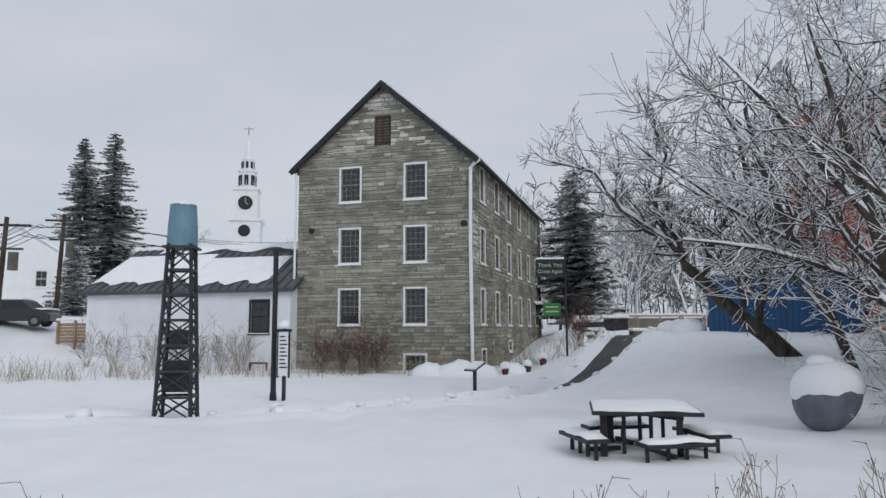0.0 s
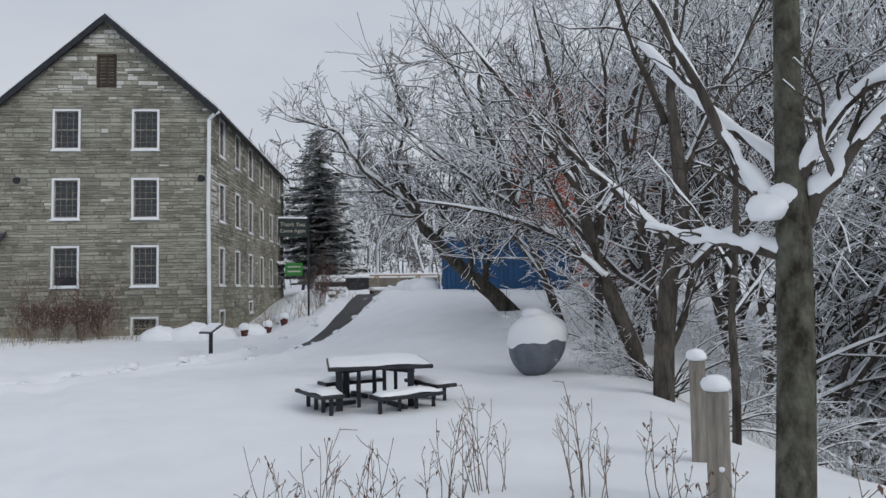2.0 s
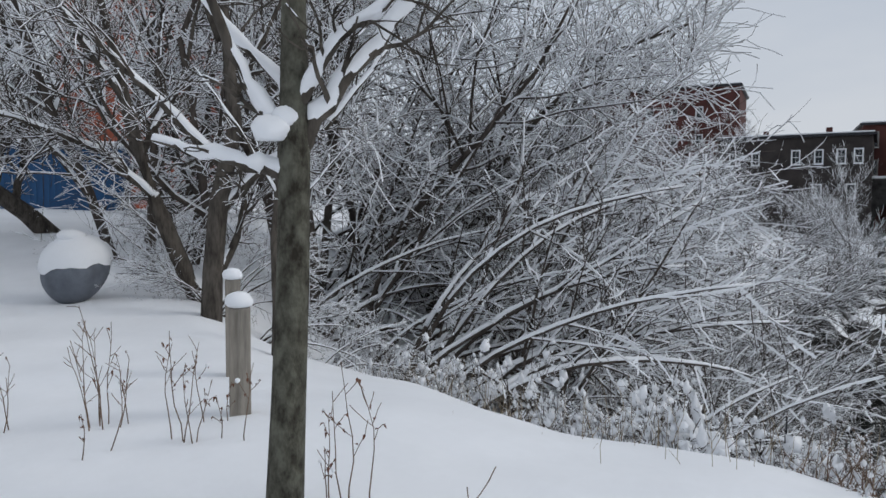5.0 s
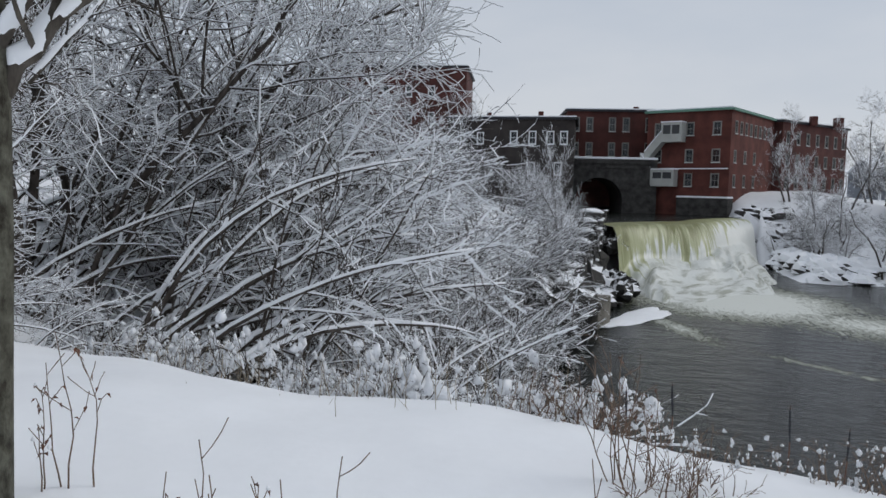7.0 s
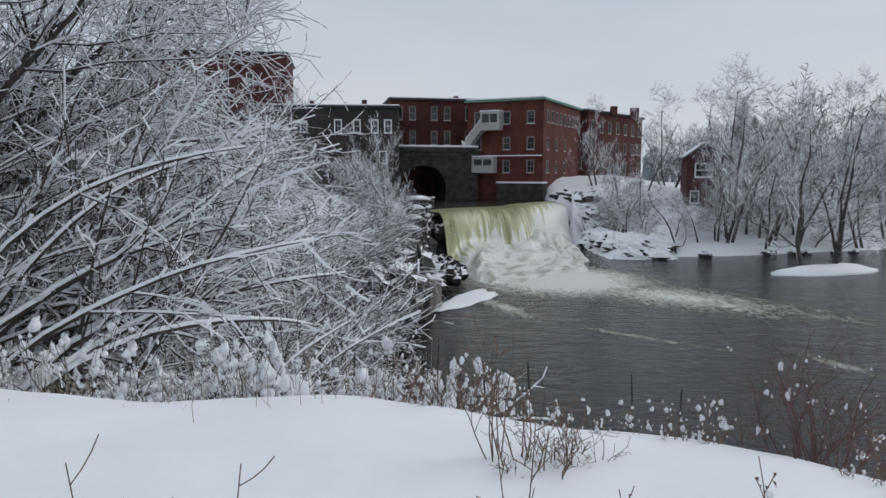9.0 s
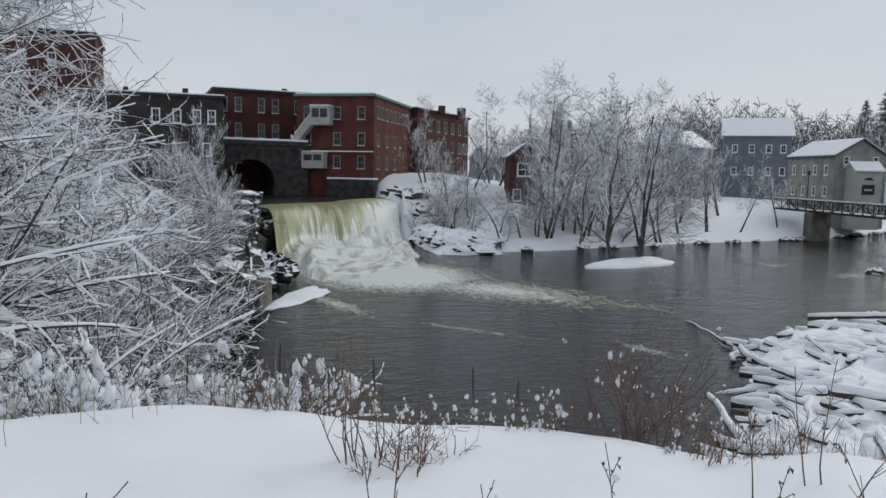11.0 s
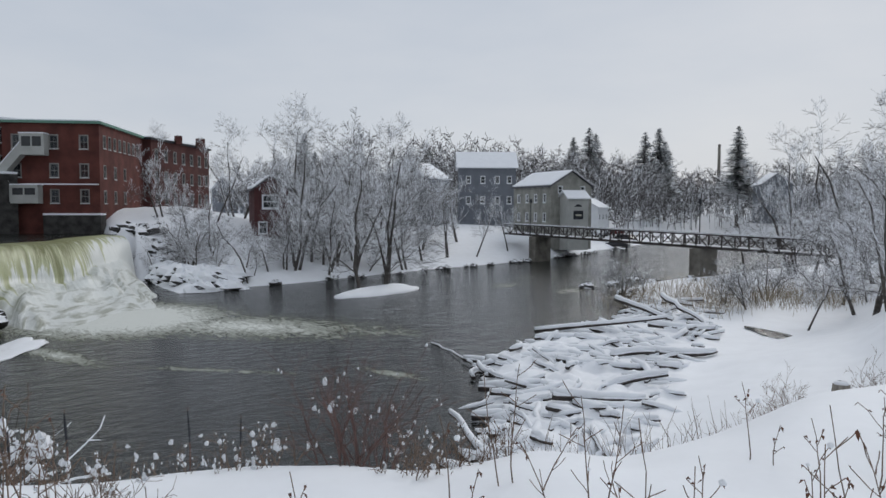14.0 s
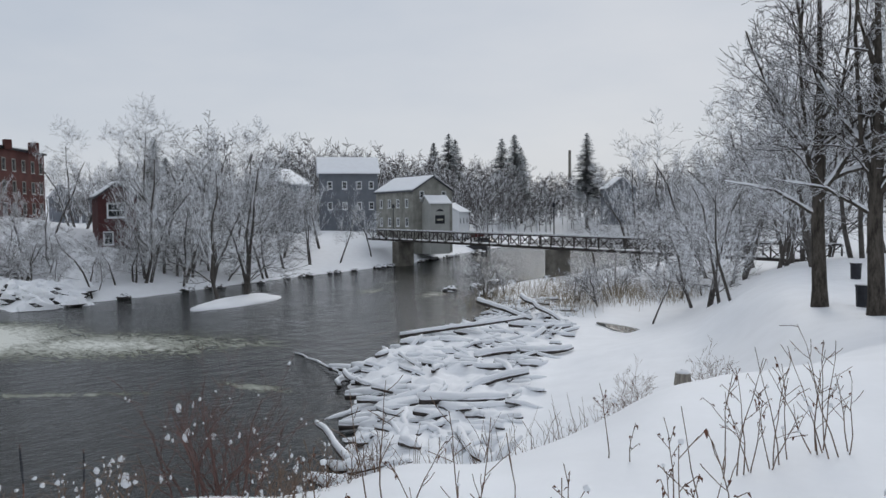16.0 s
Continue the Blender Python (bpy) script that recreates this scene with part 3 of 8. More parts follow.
    for i in range(NU + 1):
        u = i / NU
        top = Vector((54.0 + 21 * u + 1.2 * math.sin(u * 7), 1.8 - 10.6 * u + 0.8 * math.sin(u * 9 + 1), POOL))
        foot = top + Vector((-1.9 - 1.6 * u + 0.5 * math.sin(u * 11), -0.9 + 0.2 * math.sin(u * 7), 0))
        foot.z = -3.9 + 0.5 * u + 0.2 * math.sin(u * 13)
        end = Vector((42.5 + 15.5 * u + 0.9 * math.sin(u * 17), -1.6 - 9.4 * u + 1.0 * math.sin(u * 8), WATER - 0.1))
        for j in range(NV + 1):
            v = j / NV
            if v < 0.12:
                q = top + (Vector((2.5, 1.2, 0.02))) * (1 - v / 0.12)
            elif v < 0.5:
                t = (v - 0.12) / 0.38
                q = top.lerp(foot, t ** 0.75)
                q.z = POOL + (foot.z - POOL) * t ** 1.8
            else:
                t = (v - 0.5) / 0.5
                q = foot.lerp(end, t)
                q.z = foot.z + (end.z - foot.z) * (t + 0.12 * (1 - t) * math.sin(t * 9 + u * 5)) + 0.16 * math.sin(u * 31 + t * 6) * (1 - t) * min(1, t * 4)
                q.z += 0.28 * math.sin(t * 21 + 3.1 * math.sin(u * 9) + u * 14) * (1 - t) * min(1, t * 5) + rng.uniform(-0.07, 0.07) * (1 - t)
            if v > 0.3:
                side_fall = max(1 - u / 0.14, (u - 0.9) / 0.1, 0.0) * min(1, (v - 0.3) * 4)
                q.z += (WATER - 0.15 - q.z) * side_fall ** 1.5
            V.append(tuple(q))
            UV.append((u, v))
    F = [(i * (NV + 1) + j, (i + 1) * (NV + 1) + j, (i + 1) * (NV + 1) + j + 1, i * (NV + 1) + j + 1) for i in range(NU) for j in range(NV)]
    me = bpy.data.meshes.new("waterfall")
    me.from_pydata(V, [], F)
    me.materials.append(m)
    lay = me.uv_layers.new(name="UVMap")
    for lp in me.loops:
        lay.data[lp.index].uv = UV[lp.vertex_index]
    me.polygons.foreach_set("use_smooth", [True] * len(me.polygons))
    if me.polygons[NV - 1].normal.z < 0:
        me.flip_normals()
    tagged(new("waterfall", me), "green and white water pouring over a river ledge", "waterfall", kind="structure")


falls()


# ---- buildings ----
def wall_with_holes(mb, m, length, z0, z1, thick, holes):
    """A wall along local x, its outer face at y = 0; holes are (x0, x1, z0, z1)."""
    xs = sorted({0, length, *[h[0] for h in holes], *[h[1] for h in holes]})
    zs = sorted({z0, z1, *[h[2] for h in holes], *[h[3] for h in holes]})
    for a, b in zip(zs, zs[1:]):
        run = None
        for c, d in zip(xs, xs[1:]):
            mx, mz = (c + d) / 2, (a + b) / 2
            solid = not any(h[0] < mx < h[1] and h[2] < mz < h[3] for h in holes)
            if solid:
                run = (run[0], d) if run else (c, d)
            if run and (not solid or d == xs[-1]):
                mb.box(run[0], run[1], 0, thick, a, b, m)
                run = None


def window(parent, m, x, z, w, h, cols, rows, frame_mat, trim=0.1, label="", sill=True, snow=True, pane_mat="glass", sash_mat=None):
    """A window in a wall: casing, sash bars, pane, sill. m takes wall coordinates to the building's."""
    win = Mesh()
    t = trim
    for a in ((x - t, x, z - t, z + h + t), (x + w, x + w + t, z - t, z + h + t), (x, x + w, z + h, z + h + t), (x, x + w, z - t, z)):
        win.box(a[0], a[1], -0.04, 0.12, a[2], a[3], m)
    bar = min(0.05, 0.03 + 0.01 * w)
    o = win.ob("window", frame_mat, parent, label)
    sash = Mesh()
    s = max(0.045, 0.05 * w)
    for a in ((x, x + s, z, z + h), (x + w - s, x + w, z, z + h), (x + s, x + w - s, z, z + s), (x + s, x + w - s, z + h - s, z + h), (x + s, x + w - s, z + h / 2 - s / 2, z + h / 2 + s / 2)):
        sash.box(a[0], a[1], 0.05, 0.1, a[2], a[3], m)
    for i in range(1, cols):
        c = x + w * i / cols
        sash.box(c - bar / 5, c + bar / 5, 0.06, 0.09, z + s, z + h - s, m)
    for i in range(1, rows):
        c = z + h * i / rows
        if abs(i / rows - 0.5) > 0.01:
            sash.box(x + s, x + w - s, 0.062, 0.088, c - bar / 5, c + bar / 5, m)
    sash.ob("sash", sash_mat or frame_mat, o)
    Mesh().box(x, x + w, 0.074, 0.08, z, z + h, m).ob("pane", M[pane_mat], o)
    if sill:
        Mesh().box(x - t - 0.04, x + w + t + 0.04, -0.1, 0.0, z - t - 0.05, z - t, m).ob("sill", frame_mat, o)
        if snow:
            Mesh().box(x - t, x + w + t, -0.09, -0.01, z - t, z - t + 0.04, m).ob("sill_snow", M["snow"], o, "strip of snow")
    return o


def faces(W, D):
    """Wall matrices: front (y = 0, looks to -y), right (x = W), back, left."""
    return {"front": pose(0, 0, 0), "right": pose(W, 0, 0, 0, 0, 90), "back": pose(W, D, 0, 0, 0, 180), "left": pose(0, D, 0, 0, 0, 270)}


def building(name, x, y, z, rz, W, D, H, wall_mat, label, category="building", wins=(), roof="flat", rise=2.0, roof_mat="snow", over=0.3, frame_mat="white",
             thick=0.35, group="", cornice="", deep=2.0, axis="x", pane_mat="glass", roof_snow=True, sash_mat=None):
    """wins: (face, x, z, w, h, cols, rows). Gable roofs have their ridge along local y (axis y) or x."""
    e = thing(name, x, y, z, rz, label, category, group)
    fm = faces(W, D)
    lens = {"front": W, "right": D, "back": W, "left": D}
    for k, m in fm.items():
        mb = Mesh()
        L = lens[k]
        mm = m if k in ("front", "back") else m @ pose(thick, 0, 0)
        LL = L if k in ("front", "back") else L - 2 * thick
        off = 0 if k in ("front", "back") else thick
        holes = [(w[1] - off, w[1] - off + w[3], w[2], w[2] + w[4]) for w in wins if w[0] == k]
        wall_with_holes(mb, mm, LL, -deep, H, thick, holes)
        if roof == "gable" and ((axis == "y" and k in ("front", "back")) or (axis == "x" and k in ("left", "right"))):
            pts = [mm @ Vector((0, 0, H)), mm @ Vector((LL, 0, H)), mm @ Vector((LL / 2, 0, H + rise))]
            mb.poly(pts, (mm.to_3x3() @ Vector((0, thick, 0))))
        mb.ob("wall", M[wall_mat], e)
    for w in wins:
        window(e, fm[w[0]], w[1], w[2], w[3], w[4], w[5], w[6], M[frame_mat], trim=0.09, pane_mat=pane_mat, sash_mat=sash_mat and M[sash_mat])
    if roof == "flat":
        r = Mesh().box(-over, W + over, -over, D + over, H, H + 0.25)
        ro = r.ob("roof", M[cornice or "black"], e, "flat roof edge")
        if roof_snow:
            Mesh().box(-over + 0.15, W + over - 0.15, -over + 0.15, D + over - 0.15, H + 0.25, H + 0.42).ob("roof_snow", M["snow"], ro, bevel=0.06)
    elif roof == "gable":
        rm = Mesh()
        t = 0.18
        for sgn in (0, 1):
            if axis == "y":
                a = Vector((-over if not sgn else W + over, 0, H - over * rise / (W / 2)))
                c = Vector((W / 2, 0, H + rise))
                rm.poly([(a.x, -over, a.z), (c.x, -over, c.z), (c.x, D + over, c.z), (a.x, D + over, a.z)], (0, 0, t))
            else:
                a = Vector((0, -over if not sgn else D + over, H - over * rise / (D / 2)))
                c = Vector((0, D / 2, H + rise))
                rm.poly([(-over, a.y, a.z), (-over, c.y, c.z), (W + over, c.y, c.z), (W + over, a.y, a.z)], (0, 0, t))
        rm.ob("roof", M[roof_mat], e)
        if roof_snow and roof_mat != "snow":
            sn = Mesh()
            q = 0.12
            for sgn in (0, 1):
                if axis == "y":
                    ax, az_ = (-over + 0.15 if not sgn else W + over - 0.15), H - (over - 0.15) * rise / (W / 2) + t
                    sn.poly([(ax, -over + 0.1, az_), (W / 2, -over + 0.1, H + rise + t), (W / 2, D + over - 0.1, H + rise + t), (ax, D + over - 0.1, az_)], (0, 0, q))
                else:
                    ay, az_ = (-over + 0.15 if not sgn else D + over - 0.15), H - (over - 0.15) * rise / (D / 2) + t
                    sn.poly([(-over + 0.1, ay, az_), (-over + 0.1, D / 2, H + rise + t), (W + over - 0.1, D / 2, H + rise + t), (W + over - 0.1, ay, az_)], (0, 0, q))
            sn.ob("roof_snow", M["snow"], e)
    return e


def row(face, xs, z, w, h, cols=2, rows=2):
    return [(face, x, z, w, h, cols, rows) for x in xs]


# The stone mill. Local x runs along the gable, local y along the side wall.
MILL_W, MILL_D, MILL_EAVE, MILL_RISE = 8.95, 21.0, 10.3, 3.85
MILL = (-7.25, 35.4, -0.7, -16.0)
mill_wins = []
for z_, hh in ((8.45, 1.62), (5.42, 1.62), (2.48, 1.62)):
    mill_wins += [("front", 2.3, z_, 1.0, hh, 4, 6), ("front", 5.65, z_, 1.0, hh, 4, 6)]
    mill_wins += row("right", (1.5, 4.9, 8.3, 11.7, 15.1, 18.3), z_, 0.95, hh, 4, 6)
mill_wins += [("front", 5.65, 0.15, 1.0, 0.85, 4, 3), ("right", 1.6, 0.6, 0.9, 0.6, 2, 1), ("right", 8.4, 1.0, 0.9, 0.5, 2, 1)]
mill = building("stone_mill", *MILL, MILL_W, MILL_D, MILL_EAVE, "mortar", "four-storey grey stone mill with white sash windows and snowy roof", "mill",
                mill_wins, "gable", MILL_RISE, "roof_metal", 0.32, thick=0.5, deep=1.5, axis="y", sash_mat="grey_wood")

# The white barn-like wing against the mill's side.
barn = building("white_annex", -18.85, 38.0, -0.6, -16.0, 11.9, 8.5, 4.1, "siding", "white clapboard wing with a dark metal roof under sliding snow", "annex",
                [("front", 9.75, 2.0, 0.95, 1.5, 2, 4), ("front", 9.85, -0.3, 0.8, 0.75, 1, 1)], "gable", 2.5, "roof_metal", 0.3, thick=0.25, frame_mat="black", roof_snow=False)

# Downstream of the bridge street: the brick rows over the upper pool.
def storeys(face, xs, zs, w=0.9, h=1.75):
    out = []
    for z_ in zs:
        out += row(face, [x + 0.08 for x in xs], z_ + 0.1, w * 0.82, h * 0.85)
    return out


brick_a = building("brick_block", 92.2, 10.2, 1.0, -78.0, 13.5, 12, 9.9, "brick_dark", "three-storey dark red brick block with a flat roof", "building",
                   storeys("front", (0.7, 2.4, 5.2, 6.9, 9.7, 11.4), (1.2, 4.3, 7.4), 0.85, 1.9), cornice="black", frame_mat="dull_frame")
brick_b = building("brick_block", 88.2, 0.4, 0.8, -114.0, 9.6, 16, 9.3, "brick", "red brick riverside block with a green copper roof edge", "building",
                   storeys("front", (0.9, 4.6, 7.6), (0.9, 3.6, 6.6), 0.95, 1.6) + storeys("right", (1.2, 2.9, 4.6, 6.3, 8.0, 9.7, 11.4, 13.1), (6.8,), 0.8, 1.5) + storeys("right", (1.2, 4.6, 8.0), (3.6, 0.9), 0.8, 1.5),
                   cornice="copper", deep=4, frame_mat="dull_frame")
brick_c = building("brick_block", 98.2, -15.7, 0.8, -36.0, 18, 12, 9.2, "brick_dark", "long dark brick row behind snowy trees", "building",
                   storeys("front", (1.0, 3.6, 6.2, 8.8, 11.4, 14.0, 16.4), (0.9, 3.7, 6.5), 0.95, 1.7), cornice="black", deep=3, frame_mat="dull_frame")
dark_house = building("dark_sided_block", 80.6, 22.5, -0.5, -85.0, 14.4, 10, 9.4, "dark_siding", "dark-sided riverside block with white window frames", "building",
                      storeys("front", (7.2, 9.3, 11.3, 12.8), (6.6,), 0.85, 1.6) + storeys("front", (9.2, 12.2), (3.2,), 0.9, 1.5) + storeys("front", (1.2, 3.4), (6.6,), 0.8, 1.4), deep=5)
brick_d = building("brick_block", 88.6, 42, 0.5, -80.0, 19, 12, 16.0, "brick_dark", "tall dark brick block above the snowy thicket", "building",
                   storeys("front", (2, 5, 8, 11, 14), (12.2, 8.8), 0.9, 1.6), cornice="black", deep=5)
shop = building("orange_brick_building", 19.8, 41.0, 1.0, -32.0, 9, 10, 13.2, "brick_orange", "orange-red brick building behind bare snowy trees", "building",
                storeys("front", (1.4, 4.2, 6.8), (2.4, 6, 9.6), 1.1, 1.8), cornice="black", deep=3)

# The far bank.
red_house = building("red_house", 76.8, -22.6, -2.0, -100.0, 3.6, 5, 5.4, "red_clap", "small dull red clapboard house with white-framed windows", "house",
                     [("front", 0.9, 3.3, 1.7, 1.4, 2, 2), ("front", 0.5, 0.6, 0.8, 1.2, 2, 2)], "gable", 1.3, "roof_metal", 0.35, axis="y", deep=3)
grey_house = building("grey_house", 101.5, -64.2, 0.3, -121.0, 9.5, 8, 8.0, "grey_house", "tall grey-blue house with a snow-covered gable roof", "house",
                      storeys("front", (1.2, 3.6, 6.0, 8.0), (1.8, 5.2), 0.8, 1.3), "gable", 2.6, "snow", 0.4, deep=3)
low_house = building("grey_house", 92, -52.5, -0.2, -60.0, 7, 7, 6.2, "grey_house", "grey house with a snowy roof behind the island trees", "house",
                     storeys("front", (1.0, 3.6, 6.4), (2.6,), 0.9, 1.2), "gable", 2.2, "snow", 0.4, deep=3)
grey_mill = building("grey_stone_mill", 78.6, -65.0, -1.4, -97.0, 6.8, 10.5, 6.0, "grey_stone", "grey stone riverside mill with a snow-patched gable roof", "mill",
                     storeys("left", (1.2, 3.6, 6.0, 8.4), (0.9, 3.6), 0.75, 1.3) + [("front", 1.2, 5.0, 0.6, 0.9, 1, 2), ("front", 5.0, 5.0, 0.6, 0.9, 1, 2)], "gable", 2.0, "roof_metal", 0.3, axis="y", deep=3)
mill_annex = building("grey_annex", 76.4, -66.2, -1.4, -97.0, 3.4, 2.2, 4.3, "grey_panel", "pale grey annex with a snowy roof and a dark sign", "annex", (), "gable", 0.9, "snow", 0.25, deep=3)
white_house = building("white_house", 99, -93, -1.5, -60.0, 7, 6, 3.2, "white", "small white house with a porch and snowy roof", "house",
                       storeys("front", (0.8, 3.0, 5.2), (0.8,), 0.9, 1.2), "gable", 1.6, "snow", 0.4)
hill_house = building("hill_house", 104, -160, 4.0, -40.0, 8, 7, 3.6, "grey_house", "grey hillside house with a steep snowy roof", "house", (), "gable", 2.6, "snow", 0.4, deep=6)


# ---- trees ----
def grow(rng, start, dir0, length, radius, depth, spread=42, up=0.12, twist=0.16, sag=0.0, kids=(5, 7), bare=0.3, ratio=(0.4, 0.7), thin=0.55, steps=5, min_r=0.004, tips=3):
    """Branch pieces (p0, p1, r0, r1, level) of a bare tree."""
    out = []
    stack = [(Vector(start), Vector(dir0).normalized(), length, radius, depth)]
    while stack:
        p, d, L, r, k = stack.pop()
        n = steps if k else tips
        nk = rng.randint(*kids) if k else 0
        marks = sorted(rng.uniform(bare if k == depth else 0.12, 1.0) for _ in range(nk))
        mi = 0
        for i in range(n):
            f0, f1 = i / n, (i + 1) / n
            d = (d + Vector((rng.gauss(0, twist), rng.gauss(0, twist), rng.gauss(0, twist) + up * (1 if k < depth else 0.3) - (sag if k == depth else 0.0)))).normalized()
            q = p + d * (L / n)
            r0, r1 = max(min_r, r * (1 - 0.72 * f0)), max(min_r, r * (1 - 0.72 * f1))
            out.append((p.copy(), q.copy(), r0, r1, k))
            while mi < nk and marks[mi] <= f1:
                at = p.lerp(q, (marks[mi] - f0) * n)
                ax = d.cross(Vector((rng.gauss(0, 1), rng.gauss(0, 1), rng.gauss(0, 1))))
                if ax.length < 1e-3:
                    ax = Vector((1, 0, 0))
                c = Matrix.Rotation(radians(rng.uniform(spread * 0.6, spread * 1.35)), 3, ax.normalized()) @ d
                cr = max(min_r, r0 * rng.uniform(thin * 0.75, thin * 1.15))
                stack.append((at, c, L * rng.uniform(*ratio) * (1.15 - 0.5 * marks[mi]), cr, k - 1))
                mi += 1
            p = q
    return out


def segs_mesh(name, segs, material, sides=3, parent=None, label="", lift=0.0, grow_r=1.0, add_r=0.0, squash=1.0):
    """Many thin prisms in one mesh."""
    P0 = np.array([tuple(s[0]) for s in segs])
    P1 = np.array([tuple(s[1]) for s in segs])
    R0 = np.array([s[2] for s in segs]) * grow_r + add_r
    R1 = np.array([s[3] for s in segs]) * grow_r + add_r
    D = P1 - P0
    D /= np.linalg.norm(D, axis=1, keepdims=True) + 1e-9
    ref = np.where(np.abs(D[:, 2:3]) < 0.95, np.array([[0, 0, 1.0]]), np.array([[0, 1.0, 0]]))
    S = np.cross(D, ref)
    S /= np.linalg.norm(S, axis=1, keepdims=True) + 1e-9
    T = np.cross(S, D)
    P0, P1 = P0 - D * R0[:, None] * 0.3, P1 + D * R1[:, None] * 0.3
    if lift:
        P0 = P0 + T * (np.array([s[2] for s in segs]) * lift)[:, None]
        P1 = P1 + T * (np.array([s[3] for s in segs]) * lift)[:, None]
    rings = []
    for P, R in ((P0, R0), (P1, R1)):
        for j in range(sides):
            a = 2 * math.pi * (j + 0.25) / sides
            rings.append(P + S * (R * math.cos(a))[:, None] + T * (R * math.sin(a) * squash)[:, None])
    V = np.stack(rings, 1).reshape(-1, 3)
    n = len(segs)
    base = (np.arange(n) * 2 * sides)[:, None]
    quads = np.array([(j, (j + 1) % sides, sides + (j + 1) % sides, sides + j) for j in range(sides)])
    F = (base[:, :, None] + quads[None]).reshape(-1, 4)
    me = bpy.data.meshes.new(name)
    me.vertices.add(len(V))
    me.vertices.foreach_set("co", V.ravel())
    me.loops.add(F.size)
    me.loops.foreach_set("vertex_index", F.ravel().astype(np.int32))
    me.polygons.add(len(F))
    me.polygons.foreach_set("loop_start", np.arange(0, F.size, 4, dtype=np.int32))
    me.polygons.foreach_set("use_smooth", [sides > 4] * len(F))
    me.materials.append(material)
    me.update(calc_edges=True)
    ob = new(name, me)
    if parent:
        ob.parent = parent
    if label:
        ob["label"] = label
    return ob


def tree(name, x, y, rz, label, rng, height_, radius, depth=3, lean=(0, 0, 1), mats=("bark", "bark"), z=None, group="", snow=True, big=0.02, crown=None, **kw):
    e = thing(name, x, y, hz(x, y) - 0.05 if z is None else z, rz, label, "tree", group)
    segs = grow(rng, (0, 0, 0), lean, height_, radius, depth, **kw)
    trunk = [s for s in segs if s[4] == depth]
    rest = [s for s in segs if s[4] < depth]
    Mesh().tube([s[0] for s in trunk] + [trunk[-1][1]], [s[2] for s in trunk] + [trunk[-1][3]], 9).ob("trunk", M[mats[0]], e, smooth=True)
    thick = [s for s in rest if s[2] > big]
    thin = [s for s in rest if s[2] <= big]
    if thick:
        tagged(segs_mesh("limb_work", thick, M[mats[1]], 5, e), kind="stuff")
    if thin:
        tagged(segs_mesh("crown", thin, M[mats[1]], 3, e), kind="stuff")
    if snow:
        laid = [s for s in rest if abs((s[1] - s[0]).normalized().z) < 0.85]
        if laid:
            tagged(segs_mesh("snow", laid, M["snow"], 3, e, "snow lying along the branches", lift=0.9, grow_r=0.9, add_r=0.008, squash=0.9), kind="stuff")
    return e

